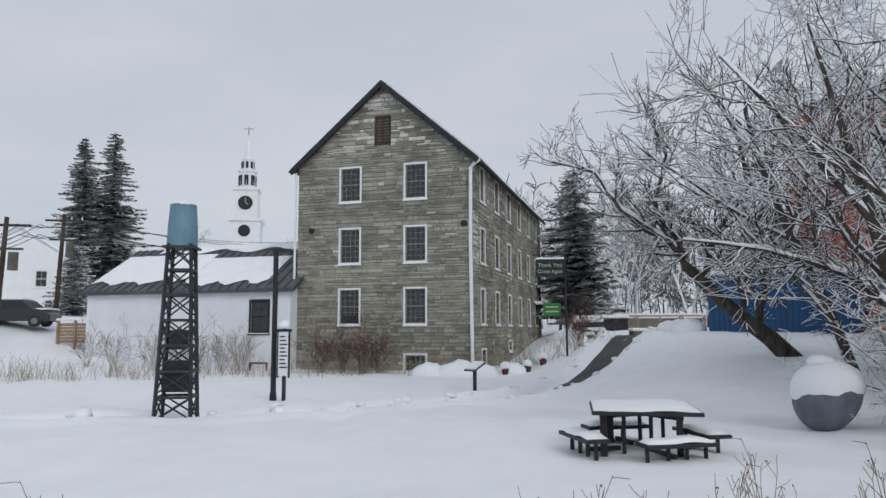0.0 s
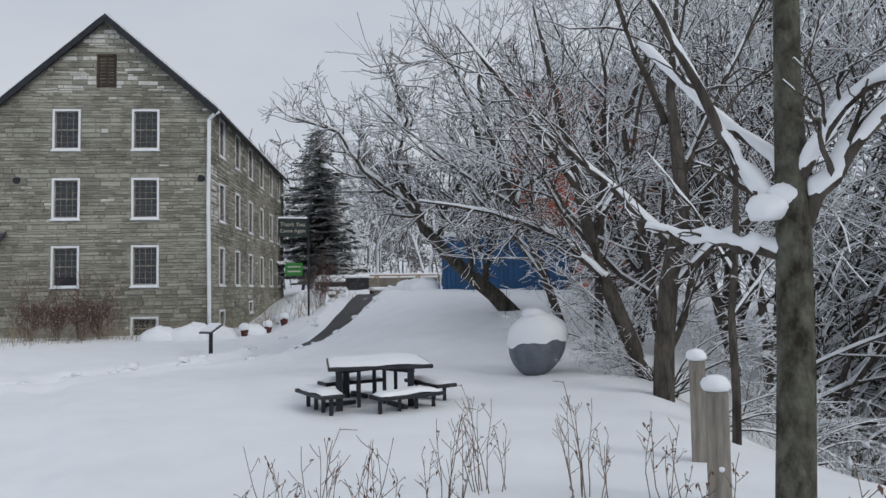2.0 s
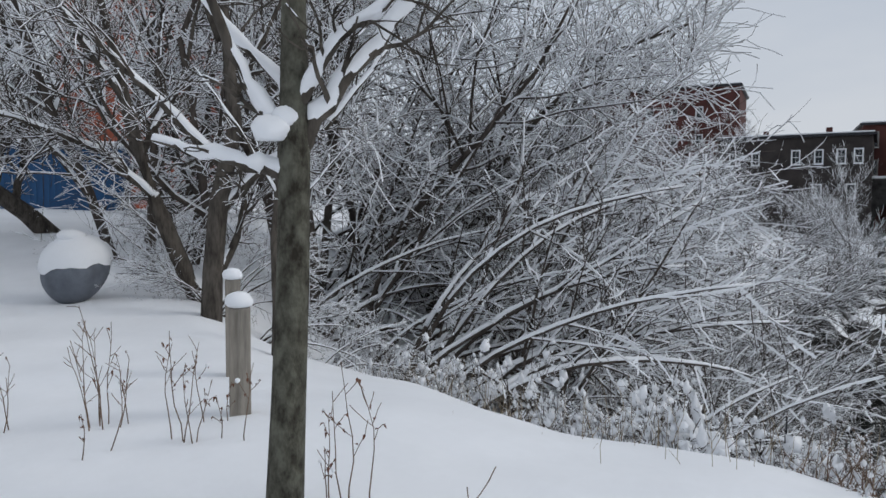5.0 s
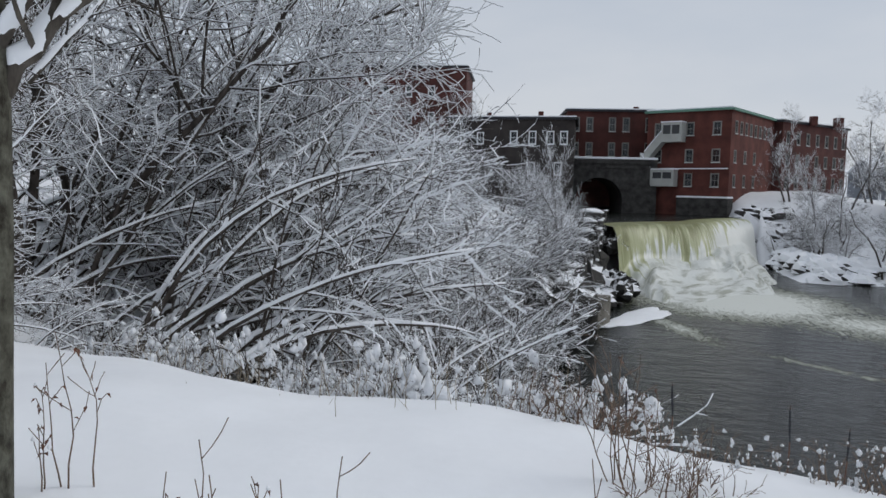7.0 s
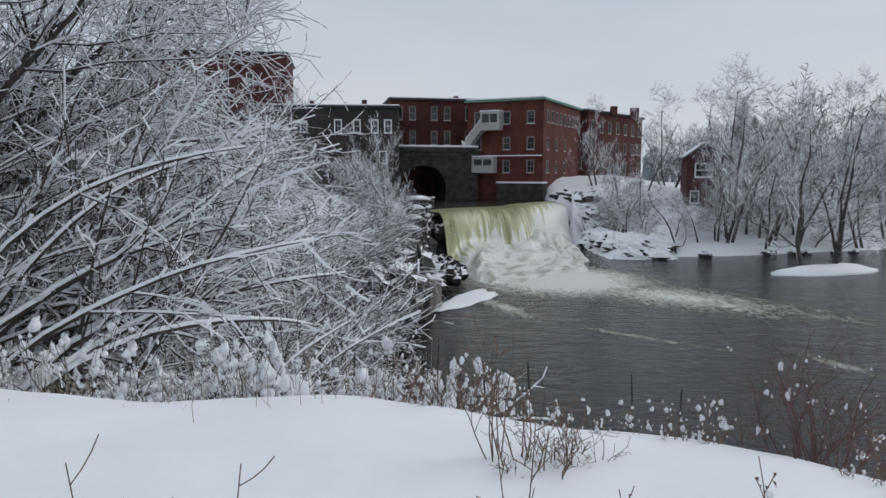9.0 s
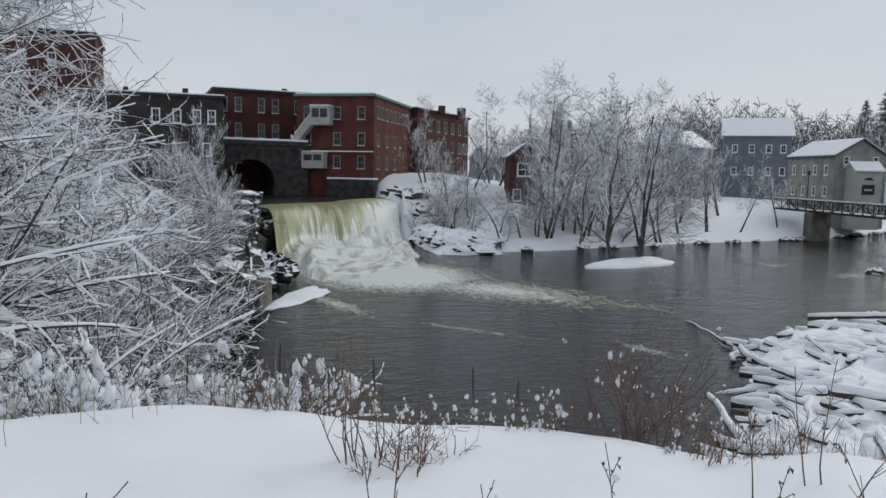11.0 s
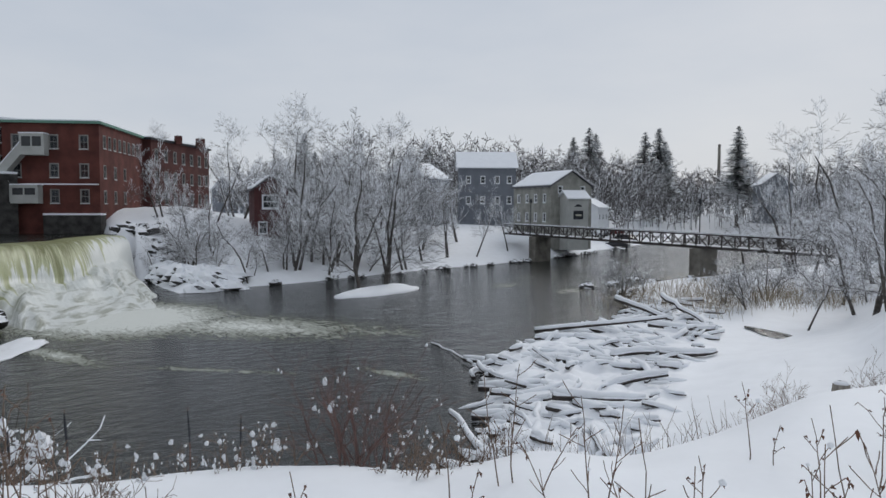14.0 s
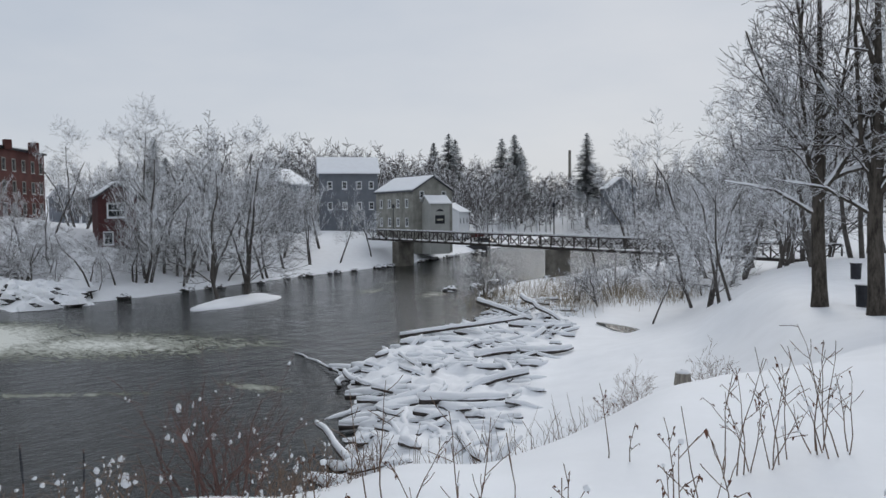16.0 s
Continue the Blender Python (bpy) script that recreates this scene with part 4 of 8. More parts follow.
# ---- mill details ----
def mill_trim():
    fm = faces(MILL_W, MILL_D)
    # stones: courses of uneven length, the lowest of the gable as single pieces, the rest joined
    r = random.Random(11)
    shapes = []
    for i in range(15):
        L, H = (0.24, 0.34, 0.46, 0.62, 0.86)[i % 5], (0.1, 0.15, 0.21)[i // 5]
        m = Mesh()
        c = 0.018
        k = [(0, 0), (L - 0.02, 0), (L - 0.02, H - 0.02), (0, H - 0.02)]
        m.v = [(x, 0.0, z) for x, z in k] + [(min(max(x, c), L - 0.02 - c), -0.035 - 0.008 * (i % 3), min(max(z, c), H - 0.02 - c)) for x, z in k]
        m.f = [(4, 5, 6, 7), (0, 1, 5, 4), (1, 2, 6, 5), (2, 3, 7, 6), (3, 0, 4, 7)]
        shapes.append((L, H, m))
    singles, meshes = 0, {}
    front, back_rest = fm["front"], Mesh()
    pale = Mesh()
    for face, L in (("front", MILL_W), ("right", MILL_D)):
        m = fm[face]
        holes = [(w[1] - 0.1, w[1] + w[3] + 0.1, w[2] - 0.15, w[2] + w[4] + 0.1) for w in mill_wins if w[0] == face]
        if face == "front":
            holes.append((MILL_W / 2 - 0.42, MILL_W / 2 + 0.42, 11.1, 12.65))
        z_ = -0.6
        while z_ < MILL_EAVE + (MILL_RISE if face == "front" else -0.1):
            hi = r.choice((0, 0, 1, 1, 2))
            H = (0.1, 0.15, 0.21)[hi]
            inset = 0.0
            if z_ > MILL_EAVE:
                inset = (z_ + H - MILL_EAVE) / MILL_RISE * MILL_W / 2
            x = inset + r.uniform(-0.02, 0.0)
            while x < L - inset - 0.1:
                Ls, Hs, sh = shapes[hi * 5 + r.randrange(5)]
                if x + Ls > L - inset + 0.02:
                    Ls = max(0.12, L - inset - x)
                    fit_x = Ls / sh.v[1][0] * 0.97
                else:
                    fit_x = 1.0
                blocked = [h for h in holes if x + Ls > h[0] and x < h[1] and z_ + H > h[2] and z_ < h[3]]
                if blocked:
                    h = blocked[0]
                    if h[0] - x > 0.12:
                        fit_x = (h[0] - x) / (sh.v[1][0] + 0.02)
                        Ls = h[0] - x
                    else:
                        x = h[1]
                        continue
                out = r.uniform(0, 0.014)
                if face == "front" and 1.2 < z_ < 3.4 and singles < 290 and not blocked and fit_x == 1.0:
                    key = (Ls, Hs, id(sh))
                    if key not in meshes:
                        ob = sh.ob("stone", M["stone_piece"], mill)
                        meshes[key] = ob.data
                    else:
                        ob = new("stone", meshes[key])
                        ob.parent = mill
                    ob.matrix_local = m @ pose(x, 0.01 - out, z_ + r.uniform(-0.012, 0.012), 0, r.gauss(0, 1.1), 0)
                    singles += 1
                else:
                    white = face == "front" and z_ > 9.9 and abs(x + Ls / 2 - MILL_W / 2) < (MILL_EAVE + MILL_RISE - z_) * 0.9 and r.random() < 0.32 and z_ > 10.8
                    white = white or (face == "right" and x < 0.8 and 5.2 < z_ < 7.6 and r.random() < 0.7) or r.random() < 0.02
                    tgt = pale if white else back_rest
                    k = len(tgt.v)
                    mm = m @ pose(x, 0.01 - out, z_ + r.uniform(-0.012, 0.012), 0, r.gauss(0, 1.1), 0)
                    tgt.v += [tuple(mm @ Vector((q[0] * fit_x, q[1], q[2]))) for q in sh.v]
                    tgt.f += [tuple(k + i for i in q) for q in sh.f]
                x += Ls
            z_ += H
    tagged(back_rest.ob("stone_cladding", M["stone"], mill), kind="stuff")
    tagged(pale.ob("pale_stone_cladding", M["pale_stone"], mill), kind="stuff")
    # attic louvre
    lv = Mesh()
    x0, x1, z0, z1 = MILL_W / 2 - 0.4, MILL_W / 2 + 0.4, 11.15, 12.6
    for a in ((x0, x0 + 0.08, z0, z1), (x1 - 0.08, x1, z0, z1), (x0, x1, z0, z0 + 0.08), (x0, x1, z1 - 0.08, z1), (MILL_W / 2 - 0.03, MILL_W / 2 + 0.03, z0, z1)):
        lv.box(a[0], a[1], -0.06, 0.02, a[2], a[3])
    louvre = lv.ob("louvre", M["dark_wood"], mill, "dark wooden attic louvre")
    for i in range(9):
        Mesh().box(x0 + 0.08, x1 - 0.08, -0.03, 0.0, z0 + 0.1 + i * 0.145, z0 + 0.2 + i * 0.145).ob("slat", M["dark_wood"], louvre)
    # bargeboards, eaves, downspouts, wall ties
    for sgn in (-1, 1):
        a = (MILL_W / 2 + sgn * (MILL_W / 2 + 0.33), -0.36, MILL_EAVE - 0.34)
        b = (MILL_W / 2, -0.36, MILL_EAVE + MILL_RISE - 0.02)
        Mesh().bar(a, b, 0.07, 0.24).ob("bargeboard", M["black"], mill)
    Mesh().tube([(MILL_W + 0.42, -0.2, MILL_EAVE - 0.3), (MILL_W + 0.42, MILL_D, MILL_EAVE - 0.3)], [0.08, 0.08], 8).ob("gutter", M["black"], mill)
    Mesh().tube([(MILL_W + 0.42, -0.2, MILL_EAVE - 0.25), (MILL_W + 0.2, -0.22, MILL_EAVE - 0.38), (MILL_W - 0.05, -0.14, MILL_EAVE - 0.6), (MILL_W - 0.08, -0.13, 6), (MILL_W - 0.02, -0.13, 0.2)], [0.085] * 5, 8).ob("downspout", M["white"], mill, "white downspout")
    Mesh().tube([(-0.1, -0.13, MILL_EAVE - 0.3), (-0.1, -0.13, 0.2)], [0.06, 0.06], 8).ob("downspout", M["white"], mill, "white downspout")
    for x, z_ in ((0.75, 7.05), (MILL_W - 0.42, 7.1)):
        Mesh().tube([(x, 0.0, z_), (x, -0.1, z_)], [0.17, 0.14], 10).ob("wall_tie", M["black"], mill, "round black iron wall tie")
    Mesh().box(2.3, 3.3, -0.14, -0.02, 2.36, 2.44).ob("ledge_snow", M["snow"], mill)
    # black sheet over the pane paints the dark of a raised sash
    Mesh().box(2.4, 3.2, 0.03, 0.05, 2.5, 2.85).ob("open_sash_shade", M["black"], mill, "black sheet standing in for the dark gap of a raised sash")


mill_trim()


def barn_trim():
    H, D, W, R = 4.1, 8.5, 11.9, 2.5
    k = R / (D / 2)
    n = 24
    for i in range(n + 1):
        x = -0.3 + (W + 0.6) * i / n
        Mesh().bar((x, -0.3, H - 0.3 * k + 0.2), (x, D / 2, H + R + 0.2), 0.035, 0.06).ob("seam", M["roof_metal"], barn)
    for i in range(34):
        z_ = -0.1 + i * 0.125
        for a, b in (((-0.01, 9.6), (10.9, W)) if 1.85 < z_ < 3.6 else ((-0.01, W),)):
            Mesh().box(a, b, -0.018, 0.0, z_, z_ + 0.118).ob("clapboard", M["siding"], barn)
    # snow sheets slid down from the ridge
    r = random.Random(3)

    def slab(x0, x1, y0, y1, name="roof_snow"):
        m = Mesh()
        nx, ny = 22, 6
        for i in range(nx + 1):
            for j in range(ny + 1):
                x = x0 + (x1 - x0) * i / nx
                lo = y0 + 0.35 * math.sin(i * 0.9) * 0.5 + r.uniform(-0.1, 0.1) + (0.6 * max(0, (i / nx - 0.6)) if name == "roof_snow" else 0)
                y = lo + (y1 - lo) * j / ny
                m.v.append((x, y, H + y * k + 0.2 + (0.16 if 0 < j < ny and 0 < i < nx else 0.02) + r.uniform(0, 0.02)))
        m.f = [(i * (ny + 1) + j, (i + 1) * (ny + 1) + j, (i + 1) * (ny + 1) + j + 1, i * (ny + 1) + j + 1) for i in range(nx) for j in range(ny)]
        m.ob(name, M["snow"], barn, "sheet of snow", smooth=True)

    slab(-0.25, 5.6, 0.45, 3.4)
    slab(5.6, 10.4, 0.15, 2.9)
    slab(1.5, 11.8, 3.7, 4.2, "ridge_snow")
    Mesh().box(-0.03, 0.1, -0.03, 0.1, -1, H).ob("corner_board", M["white"], barn)


barn_trim()


# ---- model water tower ----
def water_tower():
    e = thing("model_water_tower", -4.8, 13.1, hz(-4.8, 13.1) - 0.14, 8, "dark lattice model tower carrying a pale blue tank capped with snow", "tower")
    hb, ht, H = 0.33, 0.2, 3.64
    corner = lambda i, f: Vector(((-1, 1, 1, -1)[i] * (hb + (ht - hb) * f), (-1, -1, 1, 1)[i] * (hb + (ht - hb) * f), H * f))
    for i in range(4):
        Mesh().bar(corner(i, 0), corner(i, 1), 0.05).ob("leg", M["steel"], e)
    tiers = 8
    for t in range(tiers):
        f0, f1 = t / tiers, (t + 1) / tiers
        for i in range(4):
            j = (i + 1) % 4
            Mesh().bar(corner(i, f0 + 0.02), corner(j, f1), 0.026).ob("brace", M["steel"], e)
            Mesh().bar(corner(j, f0 + 0.02), corner(i, f1), 0.026).ob("brace", M["steel"], e)
            Mesh().bar(corner(i, f1), corner(j, f1), 0.045).ob("girt", M["steel"], e)
    Mesh().box(-0.22, 0.22, -0.22, 0.22, 1.0, 1.55).ob("panel_box", M["black"], e, "dark box inside the frame")
    Mesh().box(-0.14, 0.14, -0.14, 0.14, 1.75, 2.1).ob("panel_box", M["steel"], e)
    Mesh().tube([(0, 0, H - 0.02), (0, 0, H + 0.34), (0, 0, H + 0.76)], [0.275, 0.265, 0.235], 20).ob("tank", M["tank"], e, "pale blue riveted tank", smooth=False)
    Mesh().box(-0.29, 0.29, -0.29, 0.29, H - 0.06, H - 0.02).ob("deck", M["steel"], e)
    Mesh().lump((0, 0, H + 0.75), (0.23, 0.23, 0.07), random.Random(2), 12, 6, 0.6, 0.1).ob("snow_cap", M["snow"], e, smooth=True)


water_tower()


def lamp_post():
    e = thing("lamp_post", -4.55, 19.4, hz(-4.55, 19.4) - 0.1, 0, "slim black post with a short flat arm at its top", "lamp post")
    Mesh().tube([(0, 0, 0), (0, 0, 4.1)], [0.075, 0.07], 8).ob("pole", M["black"], e)
    Mesh().box(-0.08, 0.42, -0.09, 0.09, 4.06, 4.16).ob("lamp_head", M["black"], e, bevel=0.01)
    Mesh().tube([(0, 0, -0.05), (0, 0, 0.3)], [0.11, 0.09], 8).ob("base", M["black"], e)


lamp_post()


def kiosk():
    e = thing("notice_post", -4.2, 19.1, hz(-4.2, 19.1) - 0.1, -10, "black post with a narrow white notice board and snow on top", "sign")
    Mesh().box(-0.04, 0.04, -0.04, 0.04, 0, 2.1).ob("post", M["black"], e)
    Mesh().box(-0.14, 0.14, -0.08, -0.04, 0.75, 1.9).ob("board", M["white"], e)
    Mesh().box(-0.18, 0.18, -0.1, 0.05, 1.9, 1.97).ob("hood", M["black"], e)
    Mesh().box(-0.17, -0.14, -0.1, -0.03, 0.7, 1.9).ob("side_rail", M["black"], e)
    Mesh().box(0.14, 0.17, -0.1, -0.03, 0.7, 1.9).ob("side_rail", M["black"], e)
    for i in range(9):
        Mesh().box(-0.1, 0.1 - (i % 3) * 0.03, -0.083, -0.081, 0.95 + i * 0.1, 0.99 + i * 0.1).ob("text_bar", M["black"], e)
    Mesh().lump((0, -0.03, 2.06), (0.17, 0.13, 0.13), random.Random(1), 10, 6, 0.4).ob("snow_cap", M["snow"], e, smooth=True)


kiosk()


def trail_sign():
    e = thing("trail_sign", 0.98, 22.9, hz(0.98, 22.9) - 0.05, 10, "low dark post with a slanted information panel", "sign")
    Mesh().box(-0.05, 0.05, -0.05, 0.05, 0, 0.8).ob("post", M["black"], e)
    Mesh().bar((-0.2, -0.12, 0.72), (0.2, 0.12, 0.95), 0.5, 0.04).ob("panel", M["steel"], e)
    Mesh().bar((-0.18, -0.11, 0.77), (0.18, 0.11, 0.985), 0.45, 0.05).ob("snow_cap", M["snow"], e)


trail_sign()


# ---- picnic table ----
def picnic_table():
    e = thing("picnic_table", 2.45, 8.9, hz(2.45, 8.9) - 0.28, -18, "black metal square picnic table with four benches under snow", "picnic table")
    r = random.Random(8)

    def slab(name, cx, cy, sx, sy, z_, parent, rz=0.0):
        m = pose(cx, cy, z_, 0, 0, rz)
        o = Mesh().box(-sx / 2, sx / 2, -sy / 2, sy / 2, -0.045, 0, m).ob(name, M["black"], parent, bevel=0.008)
        s = Mesh()
        nx, ny = 12, 8
        ch = 0.05
        for i in range(nx + 1):
            for j in range(ny + 1):
                u, v = i / nx * 2 - 1, j / ny * 2 - 1
                hgt = ch * (1 - abs(u) ** 8) * (1 - abs(v) ** 6) + 0.004
                hgt += 0.012 * math.sin(4 * u + cx) * (1 - abs(u) ** 6)
                s.v.append(tuple(m @ Vector((u * (sx / 2 - 0.02), v * (sy / 2 - 0.02), hgt))))
        s.f = [(i * (ny + 1) + j, (i + 1) * (ny + 1) + j, (i + 1) * (ny + 1) + j + 1, i * (ny + 1) + j + 1) for i in range(nx) for j in range(ny)]
        s.ob("snow", M["snow"], o, "smooth cushion of snow", smooth=True)
        return o

    top = slab("tabletop", 0, 0, 1.22, 1.22, 0.78, e, 8)
    for x, y in ((-0.42, -0.42), (0.42, -0.42), (0.42, 0.42), (-0.42, 0.42)):
        Mesh().bar((x, y, 0), (x, y, 0.74), 0.075).ob("leg", M["black"], e)
    for x, y in ((-0.2, -0.3), (-0.05, 0.25), (0.1, -0.2), (0.22, 0.3)):
        Mesh().bar((x, y, 0.1), (x, y, 0.74), 0.045).ob("strut", M["black"], e)
    Mesh().bar((-0.45, -0.42, 0.7), (0.45, 0.42, 0.7), 0.05).ob("cross_rail", M["black"], e)
    Mesh().bar((-0.45, 0.42, 0.7), (0.45, -0.42, 0.7), 0.05).ob("cross_rail", M["black"], e)
    for a in range(4):
        m = pose(0, 0, 0, 0, 0, a * 90 + 30)
        c = m @ Vector((0, -0.76, 0))
        b = slab("bench", c.x, c.y, 0.84, 0.3, 0.47, e, a * 90 + 30)
        for x in (-0.35, -0.1, 0.12, 0.35):
            p0 = m @ Vector((x, -0.76, 0.0))
            p1 = m @ Vector((x, -0.76, 0.44))
            Mesh().bar(p0, p1, 0.045).ob("bench_leg", M["black"], e)
        Mesh().bar(m @ Vector((0, -0.72, 0.3)), m @ Vector((0, -0.3, 0.3)), 0.05).ob("bench_arm", M["black"], e)


picnic_table()
bpy.data.objects["picnic_table"].scale = (1.02, 1.02, 1.0)


def shell_sculpture():
    e = thing("egg_shaped_sculpture", 5.68, 10.78, hz(5.68, 10.78) - 0.07, 22, "large grey egg-shaped sculpture under a thick cap of snow", "sculpture")
    N, R_ = 22, 28
    spot = lambda th, a, grow_: Vector((math.sin(th) * (1 + 0.16 * math.cos(th)) * math.cos(a) * (0.52 + grow_) * (1 + 0.1 * math.cos(a)), math.sin(th) * (1 + 0.16 * math.cos(th)) * math.sin(a) * (0.43 + grow_), 0.44 + math.cos(th) * (0.42 + grow_) + 0.08 * math.sin(th) * math.cos(a)))
    m, cap = Mesh(), Mesh()
    for i in range(N + 1):
        for j in range(R_):
            m.v.append(tuple(spot(math.pi * i / N, 2 * math.pi * j / R_, 0.0)))
    m.f = [(i * R_ + j, (i + 1) * R_ + j, (i + 1) * R_ + (j + 1) % R_, i * R_ + (j + 1) % R_) for i in range(N) for j in range(R_)]
    m.ob("shell", M["egg"], e, smooth=True)
    # the snow lies thick on top and reaches lowest on the sheltered far side
    r = random.Random(6)
    n_ = 14
    for i in range(n_ + 1):
        for j in range(R_):
            a = 2 * math.pi * j / R_
            reach = radians(80 - 15 * math.cos(a - 3.84) + 3 * math.sin(5 * a) + 2 * math.sin(9 * a + 1))
            t = i / n_
            cap.v.append(tuple(spot(reach * t, a, 0.012 + 0.15 * (1 - t ** 1.4) + r.uniform(-0.004, 0.004))))
    cap.f = [(i * R_ + j, (i + 1) * R_ + j, (i + 1) * R_ + (j + 1) % R_, i * R_ + (j + 1) % R_) for i in range(n_) for j in range(R_)]
    cap.lump((-0.04, 0.02, 1.0), (0.2, 0.2, 0.09), r, 14, 8, 0.3, 0.06)
    cap.ob("snow_cap", M["snow"], e, "thick rounded cap of snow", smooth=True)


shell_sculpture()
bpy.data.objects["egg_shaped_sculpture"].scale = (1.0, 1.0, 1.06)


# ---- blue shed, asphalt path, terrace ----
def blue_shed():
    e = thing("blue_container", 10.3, 28.0, hz(11, 27) - 0.15, -36, "blue painted steel storage container with snow on its roof", "container")
    W, D, H = 5.2, 2.4, 2.25
    Mesh().box(0, W, 0, D, 0, H).ob("body", M["blue"], e, bevel=0.02)
    for i in range(26):
        Mesh().box(0.08 + i * 0.2, 0.17 + i * 0.2, -0.035, 0, 0.12, H - 0.12).ob("rib", M["blue"], e)
    Mesh().box(-0.04, W + 0.04, -0.05, D, H, H + 0.1).ob("top_rail", M["blue"], e)
    Mesh().box(0.0, W, -0.04, D - 0.04, H + 0.1, H + 0.38).ob("roof_snow", M["snow"], e, bevel=0.1)


blue_shed()


def asphalt_path():
    m = Mesh()
    pts = []
    for (ax, ay), (bx, by) in zip(PATH_LINE, PATH_LINE[1:]):
        for i in range(10):
            pts.append((ax + (bx - ax) * i / 10, ay + (by - ay) * i / 10))
    for i, q in enumerate(pts[:-1]):
        d = Vector((pts[i + 1][0] - q[0], pts[i + 1][1] - q[1])).normalized()
        w = 0.62 if i > 12 else 0.3 + 0.027 * i
        for k in range(5):
            s_ = (k / 4 * 2 - 1) * w
            x, y = q[0] - d.y * s_, q[1] + d.x * s_
            m.v.append((x, y, hz(x, y) + 0.012))
    n = len(pts) - 1
    m.f = [(i * 5 + k, (i + 1) * 5 + k, (i + 1) * 5 + k + 1, i * 5 + k + 1) for i in range(n - 1) for k in range(4)]
    tagged(m.ob("asphalt_path", M["asphalt"], smooth=True), "cleared dark asphalt footpath climbing past the mill", "path", kind="structure")


asphalt_path()


def terrace():
    w = thing("retaining_wall", 8.5, 46.5, hz(9, 45) - 0.4, -4, "low concrete wall capped with snow beside the path", "wall")
    Mesh().box(0, 8, 0, 0.4, 0, 1.3).ob("wall", M["concrete"], w)
    Mesh().box(-0.05, 8.05, -0.05, 0.45, 1.3, 1.5).ob("snow_cap", M["snow"], w, bevel=0.06)
    for x, y, sx in ((7.7, 42.8, 1.7), (9.6, 43.6, 1.5)):
        b = thing("bin_enclosure", x, y, hz(x, y) - 0.1, -6, "dark boxy bin enclosure with a snowy lid", "bin")
        Mesh().box(0, sx, 0, 1.0, 0, 0.95).ob("body", M["black"], b, bevel=0.03)
        Mesh().box(-0.05, sx + 0.05, -0.05, 1.05, 0.95, 1.15).ob("snow_cap", M["snow"], b, bevel=0.07)
    for x, y, s_ in ((7.7, 37.2, 0.5), (10.6, 39, 0.55)):
        b = thing("stone_block", x, y, hz(x, y) - 0.1, 12, "stone block seat capped with snow", "block")
        Mesh().box(-s_, s_, -0.25, 0.25, 0, 0.35).ob("block", M["concrete"], b, bevel=0.04)
        Mesh().box(-s_ - 0.05, s_ + 0.05, -0.3, 0.3, 0.35, 0.55).ob("snow_cap", M["snow"], b, bevel=0.08)
    rl = thing("hand_rail", 10.5, 44, hz(10.5, 44), -10, "pale timber railing with snow on its rail", "railing")
    for i in range(5):
        Mesh().bar((i * 1.3, 0, 0), (i * 1.3, 0, 1.0), 0.08).ob("post", M["tan"], rl)
    Mesh().bar((0, 0, 1.0), (5.2, 0, 1.0), 0.1).ob("rail", M["tan"], rl)
    Mesh().bar((0, 0, 0.2), (1.3, 0, 1.0), 0.08).ob("brace", M["tan"], rl)
    Mesh().bar((2.6, 0, 0.2), (3.9, 0, 1.0), 0.08).ob("brace", M["tan"], rl)
    Mesh().bar((0, 0, 1.09), (5.2, 0, 1.09), 0.11, 0.09).ob("snow_cap", M["snow"], rl)
    # piled snow by the path and along the mill's foot
    pile = Mesh()
    r = random.Random(9)
    for x, y, s_ in ((9.9, 31.5, 0.5), (10.1, 30.2, 0.65), (9.9, 29, 0.55), (-0.6, 30.8, 0.6), (0.6, 30.6, 0.75), (1.6, 30.4, 0.6), (2.9, 30.9, 0.5), (5.2, 33.5, 0.8), (6.3, 36, 0.9)):
        pile.lump((x, y, hz(x, y) + 0.05), (s_ * 1.3, s_, s_ * 0.75), r, 14, 8, 0.3, 0.16)
    for line, off in ((TRODDEN[1:], 0.62), (PATH_LINE, 1.15)):
        for (ax, ay), (bx, by) in zip(line, line[1:]):
            d_ = Vector((bx - ax, by - ay, 0))
            nrm = Vector((-d_.y, d_.x, 0)).normalized()
            for _ in range(int(d_.length * 2)):
                t = r.random()
                sd = r.choice((-1, 1)) * off * r.uniform(0.85, 1.3)
                x, y, s_ = ax + d_.x * t + nrm.x * sd, ay + d_.y * t + nrm.y * sd, r.uniform(0.04, 0.13)
                pile.lump((x, y, hz(x, y) + s_ * 0.2), (s_ * 1.4, s_, s_ * 0.8), r, 8, 5, 0.3, 0.3)
    tagged(pile.ob("snow_bank", M["snow"], smooth=True), "heaped snow thrown up beside the path and mill", "snow", kind="stuff")
    for x, y in ((2.6, 30.6), (3.6, 31.3), (4.4, 32.2)):
        p_ = thing("planter_pot", x, y, hz(x, y) - 0.05, 0, "round red-brown planter filled with snow", "planter", "planters by the mill")
        Mesh().tube([(0, 0, 0), (0, 0, 0.2), (0, 0, 0.38)], [0.12, 0.16, 0.19], 12).ob("pot", M["red_paint"], p_)
        Mesh().lump((0, 0, 0.4), (0.22, 0.22, 0.18), r, 12, 7, 0.3).ob("snow_cap", M["snow"], p_, smooth=True)
    st = thing("stone_steps", 5.6, 35.2, hz(5.6, 35.2) - 0.2, -16, "dark stone stair block against the mill wall", "steps")
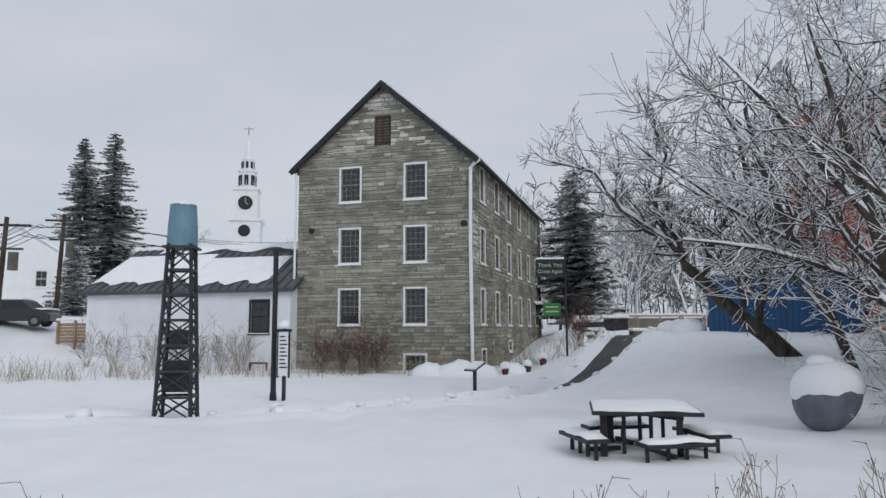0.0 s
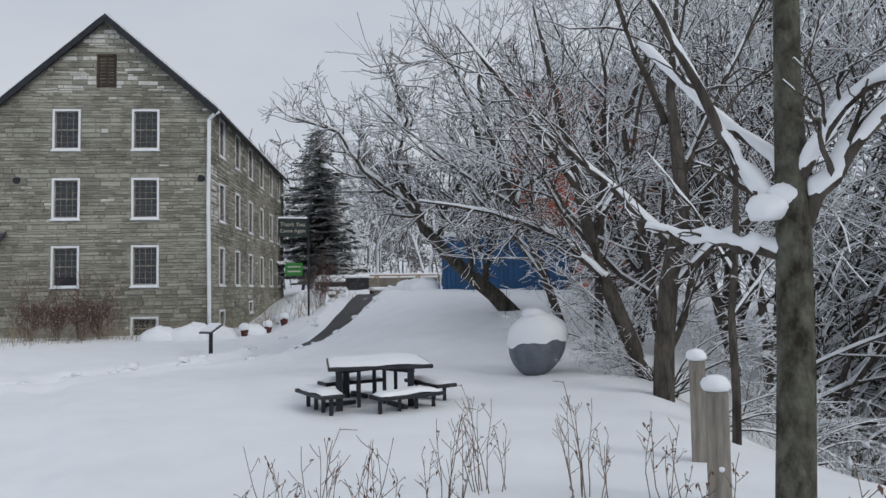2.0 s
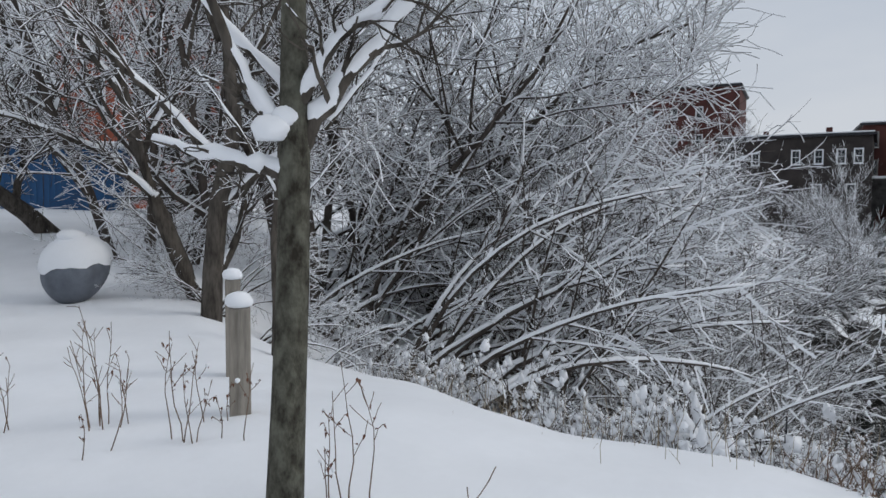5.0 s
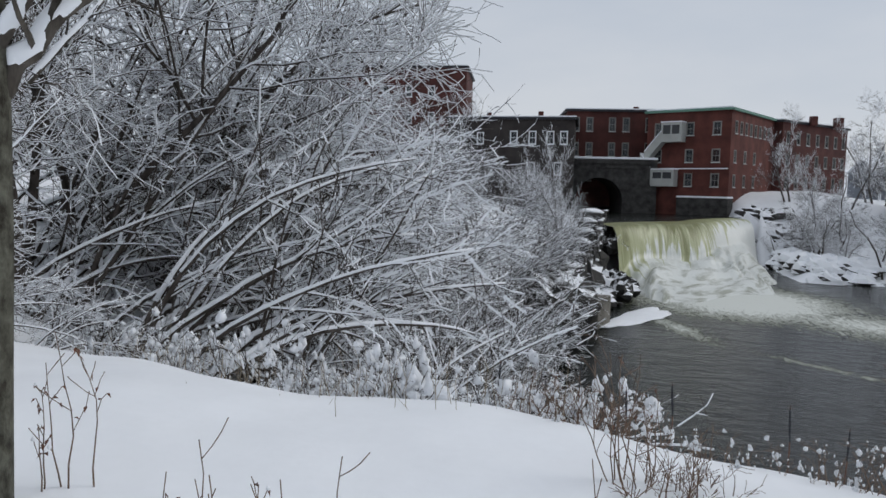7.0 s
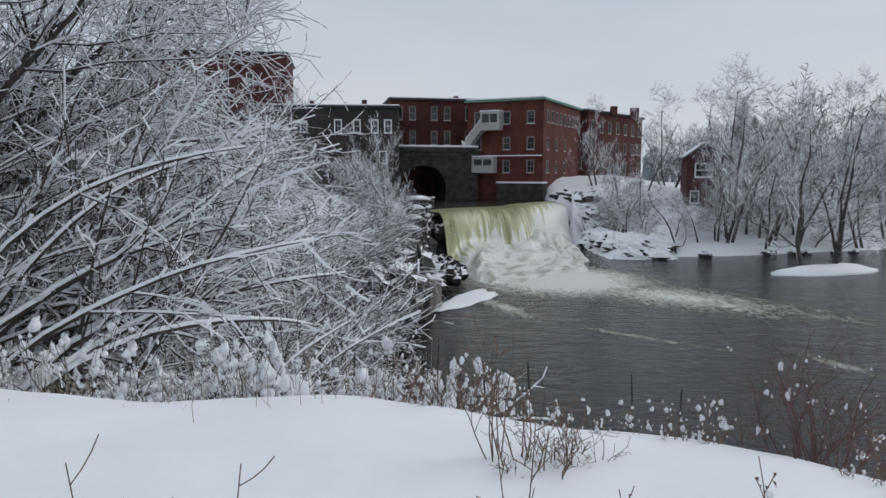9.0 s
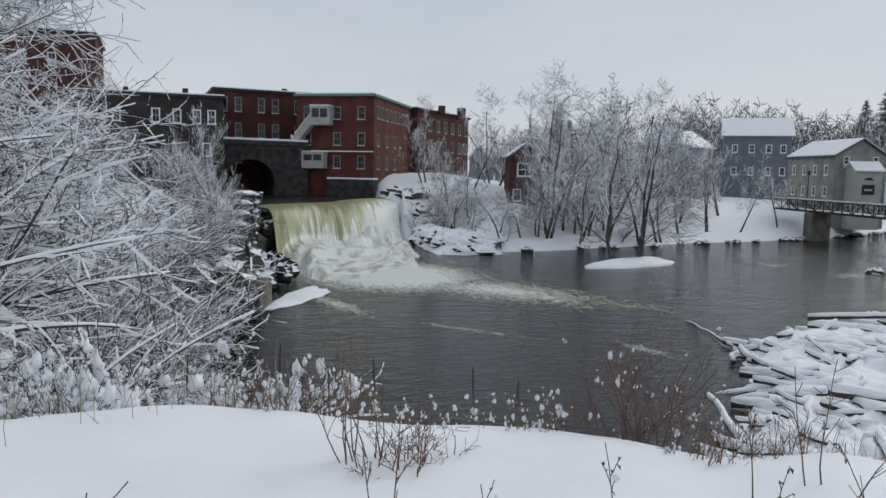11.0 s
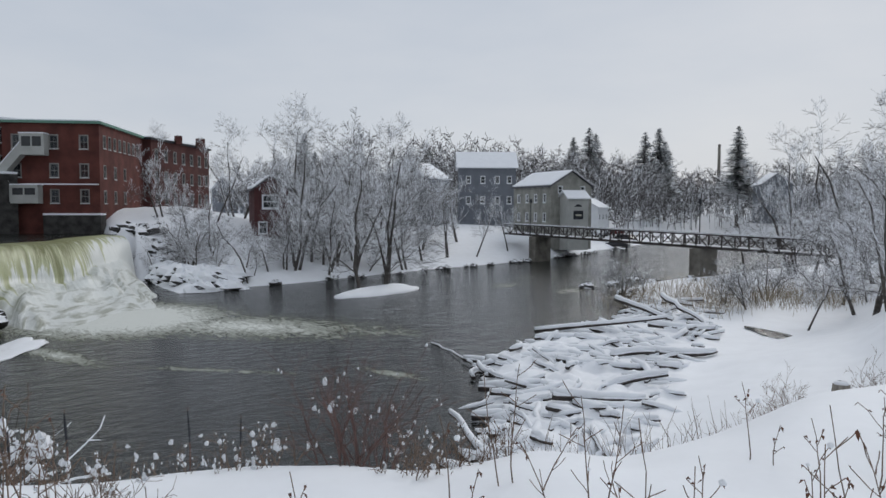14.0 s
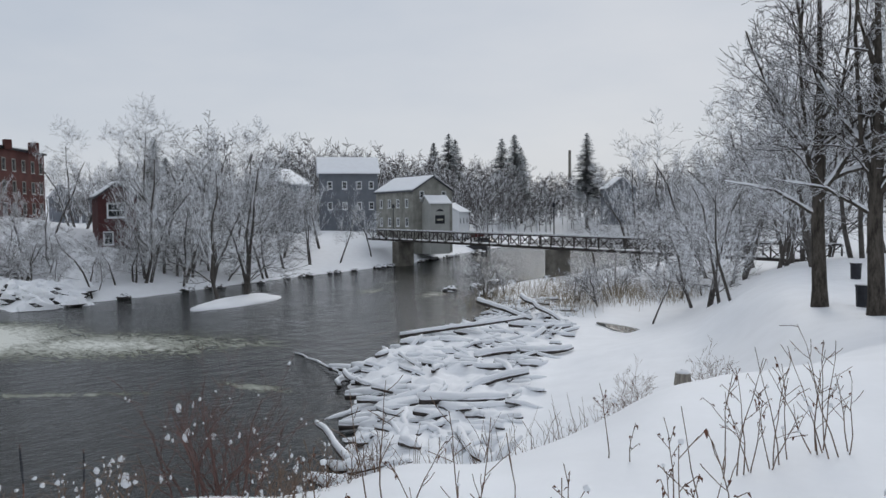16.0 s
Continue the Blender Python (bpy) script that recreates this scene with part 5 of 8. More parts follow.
    for i in range(4):
        Mesh().box(0, 1.6, i * 0.35, 1.6, 0, 0.25 * (i + 1)).ob("step", M["concrete"], st, bevel=0.02)
    Mesh().box(0, 1.6, 1.1, 1.6, 1.0, 1.16).ob("snow_cap", M["snow"], st, bevel=0.05)


terrace()


def letters(text, size, material, parent, m, name="lettering"):
    cu = bpy.data.curves.new(name, "FONT")
    cu.body, cu.size, cu.extrude, cu.align_x, cu.align_y = text, size, 0.006, "CENTER", "CENTER"
    tmp = new(name + "_curve", cu)
    me = bpy.data.meshes.new_from_object(tmp.evaluated_get(bpy.context.evaluated_depsgraph_get()))
    bpy.data.objects.remove(tmp)
    me.materials.clear()
    me.materials.append(material)
    o = new(name, me)
    o.parent = parent
    o.matrix_local = m
    return o


def hanging_signs():
    e = thing("hanging_sign", 4.25, 31.75, hz(4.7, 31.7) - 0.1, -6, "dark hanging board with pale lettering on an iron post", "sign")
    Mesh().tube([(1.15, 0.1, 0), (1.15, 0.1, 4.9)], [0.05, 0.045], 8).ob("post", M["black"], e)
    Mesh().bar((1.15, 0.1, 4.85), (-0.3, 0.1, 4.85), 0.05).ob("arm", M["black"], e)
    b = Mesh().box(-0.15, 1.1, 0.0, 0.06, 3.85, 4.65).ob("board", M["sign_dark"], e, bevel=0.01)
    letters("Thank You", 0.24, M["gold"], b, pose(0.47, -0.006, 4.38, 90, 0, 0))
    letters("Come Again", 0.22, M["gold"], b, pose(0.47, -0.006, 4.1, 90, 0, 0))
    g = Mesh().box(0.15, 0.9, 0.02, 0.07, 2.15, 2.7).ob("board", M["green_sign"], e, "green board with pale bars")
    for i in range(2):
        Mesh().box(0.25, 0.8, 0.014, 0.019, 2.3 + i * 0.2, 2.36 + i * 0.2).ob("text_bar", M["gold"], g)
    Mesh().tube([(0.5, 0.04, 2.7), (0.5, 0.04, 3.85)], [0.012, 0.012], 5).ob("hanger", M["black"], e)
    Mesh().box(-0.15, 1.1, -0.01, 0.08, 4.65, 4.72).ob("snow_cap", M["snow"], e)


hanging_signs()


# ---- church, poles, houses and trees behind the annex ----
def church():
    e = thing("white_church_steeple", -32.2, 115.5, 6.0, 8, "tall white tiered wooden church steeple with clock and weathervane", "church")
    Mesh().box(-2.4, 2.4, -2.4, 2.4, 0, 13.2).ob("tower_base", M["white"], e)
    Mesh().box(-9, 9, 2, 22, -2, 6.5).ob("nave", M["white"], e)
    Mesh().poly([(-9.4, 2, 6.5), (9.4, 2, 6.5), (0, 2, 11)], (0, 20, 0)).ob("nave_roof", M["snow"], e)
    Mesh().box(-2.7, 2.7, -2.7, 2.7, 12.9, 13.4).ob("cornice", M["white"], e)
    ck = Mesh().box(-1.85, 1.85, -1.85, 1.85, 13.4, 18.2).ob("clock_stage", M["white"], e)
    Mesh().tube([(0, -1.84, 15.9), (0, -1.95, 15.9)], [1.15, 1.15], 20).ob("clock_face", M["black"], ck, "round black clock face")
    Mesh().bar((0, -1.98, 15.9), (0, -1.98, 16.7), 0.1).ob("clock_hand", M["gold"], ck)
    Mesh().bar((0, -1.98, 15.9), (0.5, -1.98, 15.6), 0.1).ob("clock_hand", M["gold"], ck)
    Mesh().tube([(0, -2.38, 11.3), (0, -2.5, 11.3)], [0.95, 0.95], 14).ob("round_window", M["black"], e)
    Mesh().tube([(2.4, -2.0, 13.6), (2.4, -2.0, 14.6)], [0.12, 0.05], 6).ob("finial", M["white"], e)
    Mesh().tube([(-2.4, -2.0, 13.6), (-2.4, -2.0, 14.6)], [0.12, 0.05], 6).ob("finial", M["white"], e)
    Mesh().box(-2.1, 2.1, -2.1, 2.1, 18.0, 18.4).ob("cornice", M["white"], e)
    oct1 = Mesh().tube([(0, 0, 18.4), (0, 0, 21.2)], [1.45, 1.4], 8).ob("belfry", M["white"], e)
    # black slabs on the solid faces paint the shade inside the belfry's openings
    for i in range(8):
        a = math.pi / 4 * i - math.pi / 2
        Mesh().box(-0.32, 0.32, -0.06, 0.06, 18.9, 20.6, pose(1.36 * math.cos(a), 1.36 * math.sin(a), 0, 0, 0, math.degrees(a) + 90)).ob("arch_shade", M["black"], oct1)
    Mesh().tube([(0, 0, 21.2), (0, 0, 21.5)], [1.65, 1.65], 8).ob("cornice", M["white"], e)
    oct2 = Mesh().tube([(0, 0, 21.5), (0, 0, 23.2)], [1.05, 1.0], 8).ob("lantern", M["white"], e)
    # the lantern's openings are likewise only black slabs for their inner shade
    for i in range(8):
        a = math.pi / 4 * i - math.pi / 2
        Mesh().box(-0.2, 0.2, -0.05, 0.05, 21.8, 22.9, pose(0.99 * math.cos(a), 0.99 * math.sin(a), 0, 0, 0, math.degrees(a) + 90)).ob("arch_shade", M["black"], oct2)
    Mesh().tube([(0, 0, 23.2), (0, 0, 23.5), (0, 0, 27.6)], [1.15, 0.72, 0.08], 8).ob("spire", M["white"], e)
    Mesh().tube([(0, 0, 27.5), (0, 0, 29.0)], [0.08, 0.04], 6).ob("vane_rod", M["black"], e)
    Mesh().bar((-0.8, 0, 28.6), (0.8, 0, 28.6), 0.14).ob("vane", M["gold"], e)


church()


def utility_pole(x, y, z, h, lean):
    e = thing("utility_pole", x, y, z, 12, "brown wooden utility pole with crossarm, insulators and transformer", "utility pole", "utility poles")
    Mesh().tube([(0, 0, -1), (lean, 0, h)], [0.17, 0.11], 10).ob("pole", M["dark_wood"], e)
    Mesh().bar((-1.1 + lean, 0.1, h - 0.4), (1.1 + lean, 0.1, h - 0.4), 0.12).ob("crossarm", M["dark_wood"], e)
    Mesh().bar((-0.8 + lean, 0.1, h - 1.6), (0.8 + lean, 0.1, h - 1.6), 0.1).ob("crossarm", M["dark_wood"], e)
    Mesh().tube([(0.45 + lean, -0.15, h - 2.7), (0.45 + lean, -0.15, h - 1.8)], [0.24, 0.24], 12).ob("transformer", M["concrete"], e)
    for i in (-1.0, -0.4, 0.4, 1.0):
        Mesh().tube([(i + lean, 0.1, h - 0.34), (i + lean, 0.1, h - 0.14)], [0.05, 0.03], 6).ob("insulator", M["white"], e)


utility_pole(-23.8, 43.9, 1.6, 7.1, 0.25)
utility_pole(-22.3, 35.6, 0.2, 7.0, 0.3)


def wires():
    r = random.Random(5)
    for k in range(6):
        a = Vector((-21.3 + (k % 3) * 0.5, 35.6, 6.8 - 0.5 * (k // 3)))
        b = Vector((-23.2 + (k % 3) * 0.5, 43.9, 8.3 - 0.7 * (k // 3)))
        c = Vector((-12, 75, 11.0 - 0.4 * k))
        pts = []
        for p0, p1, sag in ((a + (a - b) * 1.5, a, 0.6), (a, b, 0.3), (b, c, 0.8)):
            for i in range(10):
                t = i / 10
                q = p0.lerp(p1, t)
                q.z -= sag * 4 * t * (1 - t)
                pts.append(q)
        m = Mesh().tube(pts, [0.018] * len(pts), 4, cap=False)
        tagged(m.ob("overhead_wire", M["black"]), "thin dark sagging overhead wire between poles", "wire", "overhead wires")


wires()

back_house = building("white_house", -41.5, 60.5, 2.2, 28.0, 9.0, 8.0, 5.6, "white", "white two-storey clapboard house with a patchy snowy roof", "house",
                      [("front", 6.0, 3.2, 0.9, 1.4, 2, 2), ("front", 4.0, 0.7, 0.9, 1.4, 2, 2), ("front", 6.8, 0.7, 1.2, 1.3, 2, 2)], "gable", 2.9, "snow", 0.3, axis="y")


def parked_car(x, y, rz, col, label, z=None):
    e = thing("parked_car", x, y, hz(x, y) - 0.05 if z is None else z, rz, label, "car", "parked cars")
    m = Mesh()
    prof = [(-2.2, 0.35), (-2.2, 0.85), (-1.9, 0.98), (-1.55, 1.0), (-0.95, 1.48), (0.75, 1.5), (1.35, 1.02), (2.05, 0.88), (2.2, 0.7), (2.2, 0.35)]
    m.poly([(a, -0.88, b) for a, b in prof], (0, 1.76, 0))
    m.ob("body", col, e, bevel=0.06)
    for s_ in (-0.885, 0.885):
        Mesh().poly([(-1.4, s_, 1.03), (-0.9, s_, 1.4), (0.68, s_, 1.42), (1.15, s_, 1.03)], (0, 0.012 * (1 if s_ > 0 else -1), 0)).ob("side_glass", M["pane"], e)
    for x_ in (-1.4, 1.4):
        for s_ in (-0.8, 0.8):
            wh = Mesh().tube([(x_, s_ - 0.1, 0.33), (x_, s_ + 0.1, 0.33)], [0.33, 0.33], 14).ob("wheel", M["black"], e)
            Mesh().tube([(x_, s_ - 0.11, 0.33), (x_, s_ + 0.11, 0.33)], [0.18, 0.18], 10).ob("rim", M["concrete"], wh)
    Mesh().box(-0.95, 0.7, -0.8, 0.8, 1.5, 1.62).ob("roof_snow", M["snow"], e, bevel=0.05)
    Mesh().box(1.4, 2.1, -0.8, 0.8, 0.95, 1.05).ob("bonnet_snow", M["snow"], e, bevel=0.04)
    return e


dark_paint = mat("dark_car_paint", (0.03, 0.03, 0.035), 0.3, vary=0.1, spec=0.5)
silver_paint = mat("silver_car_paint", (0.35, 0.36, 0.38), 0.35, vary=0.08, metal=0.3)
red_car = mat("dull_red_car_paint", (0.12, 0.02, 0.02), 0.35, vary=0.08)
parked_car(-24.2, 40.5, 8, dark_paint, "dark parked car dusted with snow by the fence")


def timber_deck():
    e = thing("timber_deck_fence", -21.0, 39.0, hz(-21, 39) - 0.1, -14, "tan timber fence panel with posts and snow on top", "fence")
    for i in range(4):
        Mesh().box(i * 1.1, i * 1.1 + 0.12, 0, 0.12, -0.5, 1.35).ob("post", M["tan"], e)
    for i in range(6):
        Mesh().box(0, 3.4, 0.12, 0.16, 0.15 + i * 0.18, 0.31 + i * 0.18).ob("board", M["tan"], e)
    Mesh().box(-0.05, 3.5, -0.02, 0.18, 1.35, 1.47).ob("snow_cap", M["snow"], e, bevel=0.04)


timber_deck()


def conifer(x, y, z, h, label, rng, spread=0.2, bare=0.12, dense=1.0):
    e = thing("conifer", x, y, z, 0, label, "tree", "conifers")
    Mesh().tube([(0, 0, -0.5), (0.1, 0, h * 0.5), (0, 0, h)], [h * 0.016 + 0.06, h * 0.011, 0.03], 8).ob("trunk", M["bark_wood"], e)
    V, F = [], []
    levels = int(52 * dense)
    for k in range(levels):
        f = bare + (1 - bare) * k / levels
        n = rng.randint(6, 10)
        base_r = spread * h * 1.15 * (1 - f) ** 0.65 * min(1, (f - bare) * 6 + 0.45)
        for i in range(n):
            a = rng.uniform(0, 6.283)
            L = base_r * rng.uniform(0.55, 1.15) + 0.15
            z0 = f * h + rng.uniform(-0.1, 0.1)
            d = Vector((math.cos(a), math.sin(a), 0))
            side = Vector((-d.y, d.x, 0))
            m = max(4, int(L / 0.22))
            for s_ in range(m):
                t = (s_ + 0.5) / m
                c = Vector((0, 0, z0)) + d * (L * t) + Vector((0, 0, -0.28 * L * t + 0.16 * L * t * t))
                for sg in (-1, 1):
                    wlen = 0.32 * L * (1 - t * 0.7) * rng.uniform(0.6, 1.2) + 0.1
                    tip = c + side * (sg * wlen) + d * (wlen * 0.6) + Vector((0, 0, -wlen * rng.uniform(0.1, 0.5)))
                    w = 0.15 + 0.03 * L
                    kk = len(V)
                    V += [tuple(c - d * w), tuple(c + d * w + Vector((0, 0, rng.uniform(-0.03, 0.05)))), tuple(tip), tuple(c + Vector((0, 0, -0.1)) + side * (sg * wlen * 0.4))]
                    F += [(kk, kk + 1, kk + 2), (kk, kk + 2, kk + 3)]
    mesh = bpy.data.meshes.new("needles")
    mesh.from_pydata(V, [], F)
    mesh.materials.append(M["needle"])
    o = tagged(new("crown", mesh), kind="stuff")
    o.parent = e
    return e


rng = random.Random(21)
conifer(-34.2, 66.9, 2.5, 17.4, "tall thin snow-flecked pine behind the annex", rng, 0.19, 0.42, 0.75)
conifer(-31.8, 67.8, 2.5, 18.2, "tall dense snow-flecked spruce behind the annex", rng, 0.22, 0.12, 1.0)
conifer(9.6, 52, 1.2, 12.2, "dark snow-laden spruce behind the stone mill", rng, 0.31, 0.08, 0.85)
conifer(-28.5, 55, 2.5, 5.5, "low spreading snow-laden evergreen", rng, 0.35, 0.02, 0.6)


# ---- the near trees by the posts ----
def limb_tree(name, x, y, z, label, trunk_pts, trunk_r, limbs, mats, rng, snow_add=0.006, group="", twig_snow=1.0):
    """A tree with a drawn trunk and main limbs; twigs grow from the limbs. limbs: points, radius, children's depth."""
    e = thing(name, x, y, z, 0, label, "tree", group)
    Mesh().tube(trunk_pts, trunk_r, 14).ob("trunk", M[mats[0]], e, smooth=True)
    for pts, r0, depth, kids in limbs:
        pts = [Vector(q) for q in pts]
        n = len(pts)
        radii = [r0 * (1 - 0.7 * i / (n - 1)) for i in range(n)]
        fine = []
        fr = []
        for i in range(n - 1):
            for j in range(4):
                t = j / 4
                w = Vector((rng.gauss(0, 1), rng.gauss(0, 1), rng.gauss(0, 1))) * (radii[i] * 0.25 if (i or j) else 0)
                fine.append(pts[i].lerp(pts[i + 1], t) + w)
                fr.append(radii[i] + (radii[i + 1] - radii[i]) * t)
        fine.append(pts[-1])
        fr.append(radii[-1])
        lo = Mesh().tube(fine, fr, 9).ob("limb", M[mats[1]], e, smooth=True)
        cap = Mesh()
        laid, laid_r, parts = [], [], []
        for i, (q, w) in enumerate(zip(fine, fr)):
            steep = abs((fine[min(i + 1, len(fine) - 1)] - fine[max(i - 1, 0)]).normalized().z)
            hold = 1.0 if steep < 0.86 else max(0.15, 1 - (steep - 0.86) * 8)
            laid.append(q + Vector((0, 0, w * (0.2 + 0.6 * hold))) + Vector((rng.gauss(0, 0.06), rng.gauss(0, 0.06), 0)) * w)
            laid_r.append((w * rng.uniform(0.6, 1.1) + snow_add * rng.uniform(0.4, 1.4)) * hold)
        cap.tube(laid, laid_r, 8)
        cap.ob("snow", M["snow"], lo, "ridge of snow lying on the limb", smooth=True)
        segs = []
        for i in range(len(fine) - 1):
            d = (fine[i + 1] - fine[i]).normalized()
            for _ in range(kids if i > 1 else 0):
                if rng.random() < 0.6:
                    ax = d.cross(Vector((rng.gauss(0, 1), rng.gauss(0, 1), rng.gauss(0, 1)))).normalized()
                    c = Matrix.Rotation(radians(rng.uniform(30, 65)), 3, ax) @ d
                    L = (pts[-1] - pts[0]).length * rng.uniform(0.18, 0.38)
                    segs += grow(rng, fine[i], c, L, max(0.004, fr[i] * 0.5), depth, kids=(4, 6), up=0.08, bare=0.1, twist=0.2, min_r=0.003 if r0 < 0.06 else 0.006)
        if segs:
            tagged(segs_mesh("twig_work", segs, M[mats[2]], 3, e), kind="stuff")
            laid = [s for s in segs if abs((s[1] - s[0]).normalized().z) < 0.8 and rng.random() < twig_snow]
            if laid:
                tagged(segs_mesh("twig_snow", laid, M["snow"], 3, e, "snow on the twigs", lift=0.9, grow_r=0.8, add_r=0.003), kind="stuff")
    return e


rng = random.Random(31)
# the young tree beside the camera; r is the way to the picture's side there
RX, RY = 0.70, -0.71
side = lambda s, up, back=0.0: (s * RX + back * 0.71, s * RY + back * 0.70, up)
limb_tree("young_tree", 2.3, 2.17, 0.12, "young tree with lichened trunk and snow-loaded limbs", [side(-0.03, -0.2), side(0, 0.5), side(0.02, 1.0), side(0.03, 1.5), side(0.03, 2.1), side(0.05, 2.9), side(0.02, 4.2)],
          [0.085, 0.072, 0.068, 0.064, 0.05, 0.042, 0.02],
          [([side(0.0, 1.42), side(-0.16, 1.47), side(-0.34, 1.5), side(-0.52, 1.56)], 0.03, 1, 1),
           ([side(0.04, 1.5), side(0.16, 1.72), side(0.36, 1.95), side(0.6, 2.3), side(0.9, 2.8)], 0.038, 1, 1),
           ([side(0.0, 1.55), side(-0.12, 1.72), side(-0.24, 2.0), side(-0.42, 2.4), side(-0.7, 3.0)], 0.032, 1, 1),
           ([side(0.02, 1.6), side(-0.02, 1.8, 0.12), side(-0.3, 2.1, 0.3), side(-0.6, 2.5, 0.5)], 0.026, 1, 1),
           ([side(0.03, 1.65), side(0.2, 1.95, -0.1), side(0.5, 2.15, -0.2), side(0.8, 2.3, -0.3)], 0.024, 1, 1)],
          ("bark_lichen", "bark_wood", "bark_wood"), rng, 0.014, "", 0.12)

fork = Mesh().lump((0, 0, 0), (0.075, 0.07, 0.06), rng, 20, 14, 0.3, 0.12)
fork.lump((0.05, -0.03, 0.05), (0.05, 0.05, 0.05), rng, 16, 10, 0.3, 0.12)
fo = fork.ob("fork_snow", M["snow"], bpy.data.objects["young_tree"], "clump of snow in the fork", smooth=True)
fo.location = side(-0.06, 1.6, -0.05)

# the leaning apple tree by the container
limb_tree("leaning_tree", 9.2, 18.9, hz(9.2, 18.9) - 0.1, "leaning old tree with snow along its crooked limbs", [(0.1, 0, -0.2), (-0.6, 0.1, 0.55), (-1.4, 0.1, 1.15), (-2.1, 0.0, 1.75), (-2.75, 0, 2.45), (-3.0, 0, 3.1)],
          [0.27, 0.22, 0.19, 0.17, 0.14, 0.1],
          [([(-2.6, 0, 2.3), (-3.0, 0, 2.9), (-3.6, -0.2, 3.3), (-4.5, -0.3, 3.9), (-5.2, -0.4, 4.9), (-6.3, -0.4, 5.2)], 0.1, 2, 3),
           ([(-2.3, 0, 2.0), (-2.0, 0.2, 3.0), (-1.7, 0.2, 3.6), (-1.0, 0, 4.6), (-1.4, -0.3, 6.0), (-2.2, -0.4, 7.4)], 0.1, 2, 3),
           ([(-0.9, 0.1, 0.8), (-0.6, 0.4, 1.8), (-0.2, 0.6, 3.0), (0.9, 0.4, 4.2), (1.6, 0.2, 5.8)], 0.1, 2, 3),
           ([(-1.4, 0.1, 1.15), (-1.3, -0.4, 2.2), (-0.7, -0.8, 3.1), (0.4, -1.2, 3.9), (1.8, -1.6, 4.4)], 0.085, 2, 3),
           ([(-2.9, 0, 2.9), (-3.4, 0.4, 4.2), (-3.0, 0.6, 5.6), (-3.6, 0.8, 7.4)], 0.075, 2, 3)],
          ("bark_wood", "bark_wood", "bark"), rng, 0.012)

grove = "trees along the bank"
limb_tree("bank_tree", 6.0, 7.9, hz(6.0, 7.9) - 0.2, "brown-barked bank tree with snow along its limbs", [(0, 0, -0.3), (0.05, 0, 0.8), (0.12, -0.05, 1.7), (0.35, -0.1, 2.7), (0.2, -0.1, 4.2), (0.5, 0, 6.0)],
          [0.15, 0.13, 0.125, 0.1, 0.06, 0.015],
          [([(0.1, 0, 1.5), (0.6, -0.4, 2.2), (1.2, -0.9, 2.7), (1.9, -1.4, 3.8)], 0.07, 2, 2), ([(0.2, 0, 2.2), (-0.5, 0.3, 3.0), (-1.4, 0.6, 3.8), (-2.4, 1.0, 5.2)], 0.06, 2, 2),
           ([(0.3, 0, 2.8), (0.9, 0, 4.0), (1.6, -0.4, 5.6)], 0.06, 2, 3), ([(0.2, 0, 3.8), (-0.4, 0, 5.0), (-0.8, 0.2, 7.0)], 0.05, 2, 3)],
          ("bark_wood", "bark_wood", "bark"), rng, 0.01, grove)
limb_tree("bank_tree", 7.1, 9.7, hz(7.1, 9.7) - 0.2, "leaning bank tree with snow along its limbs", [(0.1, 0, -0.3), (-0.2, 0.1, 0.7), (-0.55, 0.2, 1.6), (-0.85, 0.3, 2.6), (-1.2, 0.3, 4.0), (-1.7, 0.4, 6.2)],
          [0.15, 0.13, 0.12, 0.1, 0.06, 0.015],
          [([(-0.6, 0.2, 1.8), (-1.3, 0.5, 2.5), (-2.3, 0.8, 2.9), (-3.4, 1.2, 3.1)], 0.06, 2, 3), ([(-0.8, 0.3, 2.4), (-0.2, 0.1, 3.6), (0.2, 0, 5.4)], 0.06, 2, 3),
           ([(-1.0, 0.3, 3.2), (-1.9, 0.2, 4.2), (-3.0, 0, 5.4)], 0.055, 2, 3), ([(0, 0, 0.1), (0.6, -0.2, 1.2), (0.9, -0.2, 2.6), (1.3, -0.3, 4.2)], 0.08, 2, 2)],
          ("bark_wood", "bark_wood", "bark"), rng, 0.01, grove)
limb_tree("bank_sapling", 5.55, 6.1, hz(5.55, 6.1) - 0.2, "thin pale-stemmed bank sapling", [(0, 0, -0.2), (0.03, 0, 0.7), (0.0, 0, 1.5), (0.1, 0, 2.4), (0.15, 0, 3.6)], [0.05, 0.045, 0.04, 0.034, 0.02],
          [([(0, 0, 1.5), (0.3, -0.2, 2.0), (0.7, -0.5, 2.6)], 0.02, 1, 2), ([(0.05, 0, 2.0), (-0.3, 0.2, 2.7), (-0.7, 0.4, 3.3)], 0.02, 1, 2)], ("bark_wood", "bark_wood", "bark"), rng, 0.006, grove)

for i, (bx, by, hh, rr) in enumerate(((10.5, 15.5, 7, 0.12), (12.4, 17.5, 8, 0.13), (11.2, 12.3, 7, 0.11), (9.4, 13.2, 6, 0.09), (16, 24, 10, 0.15), (13, 14, 7, 0.1), (17.5, 19, 9, 0.14), (8.8, 11.6, 8, 0.1), (10.2, 10.4, 8, 0.1), (12.3, 12.4, 9, 0.11), (14, 15.8, 10, 0.13), (8.4, 14.6, 8.5, 0.11), (15.3, 17.4, 10, 0.13), (7.9, 12.4, 7.5, 0.09))):
    tree("bank_tree", bx, by, i * 57, "bare bank tree laden with fresh snow", rng, hh, rr, 3, lean=(rng.uniform(-0.25, 0.1), rng.uniform(-0.15, 0.15), 1), kids=(6, 8), bare=0.15, up=0.1, group=grove, min_r=0.007, spread=48, tips=2)

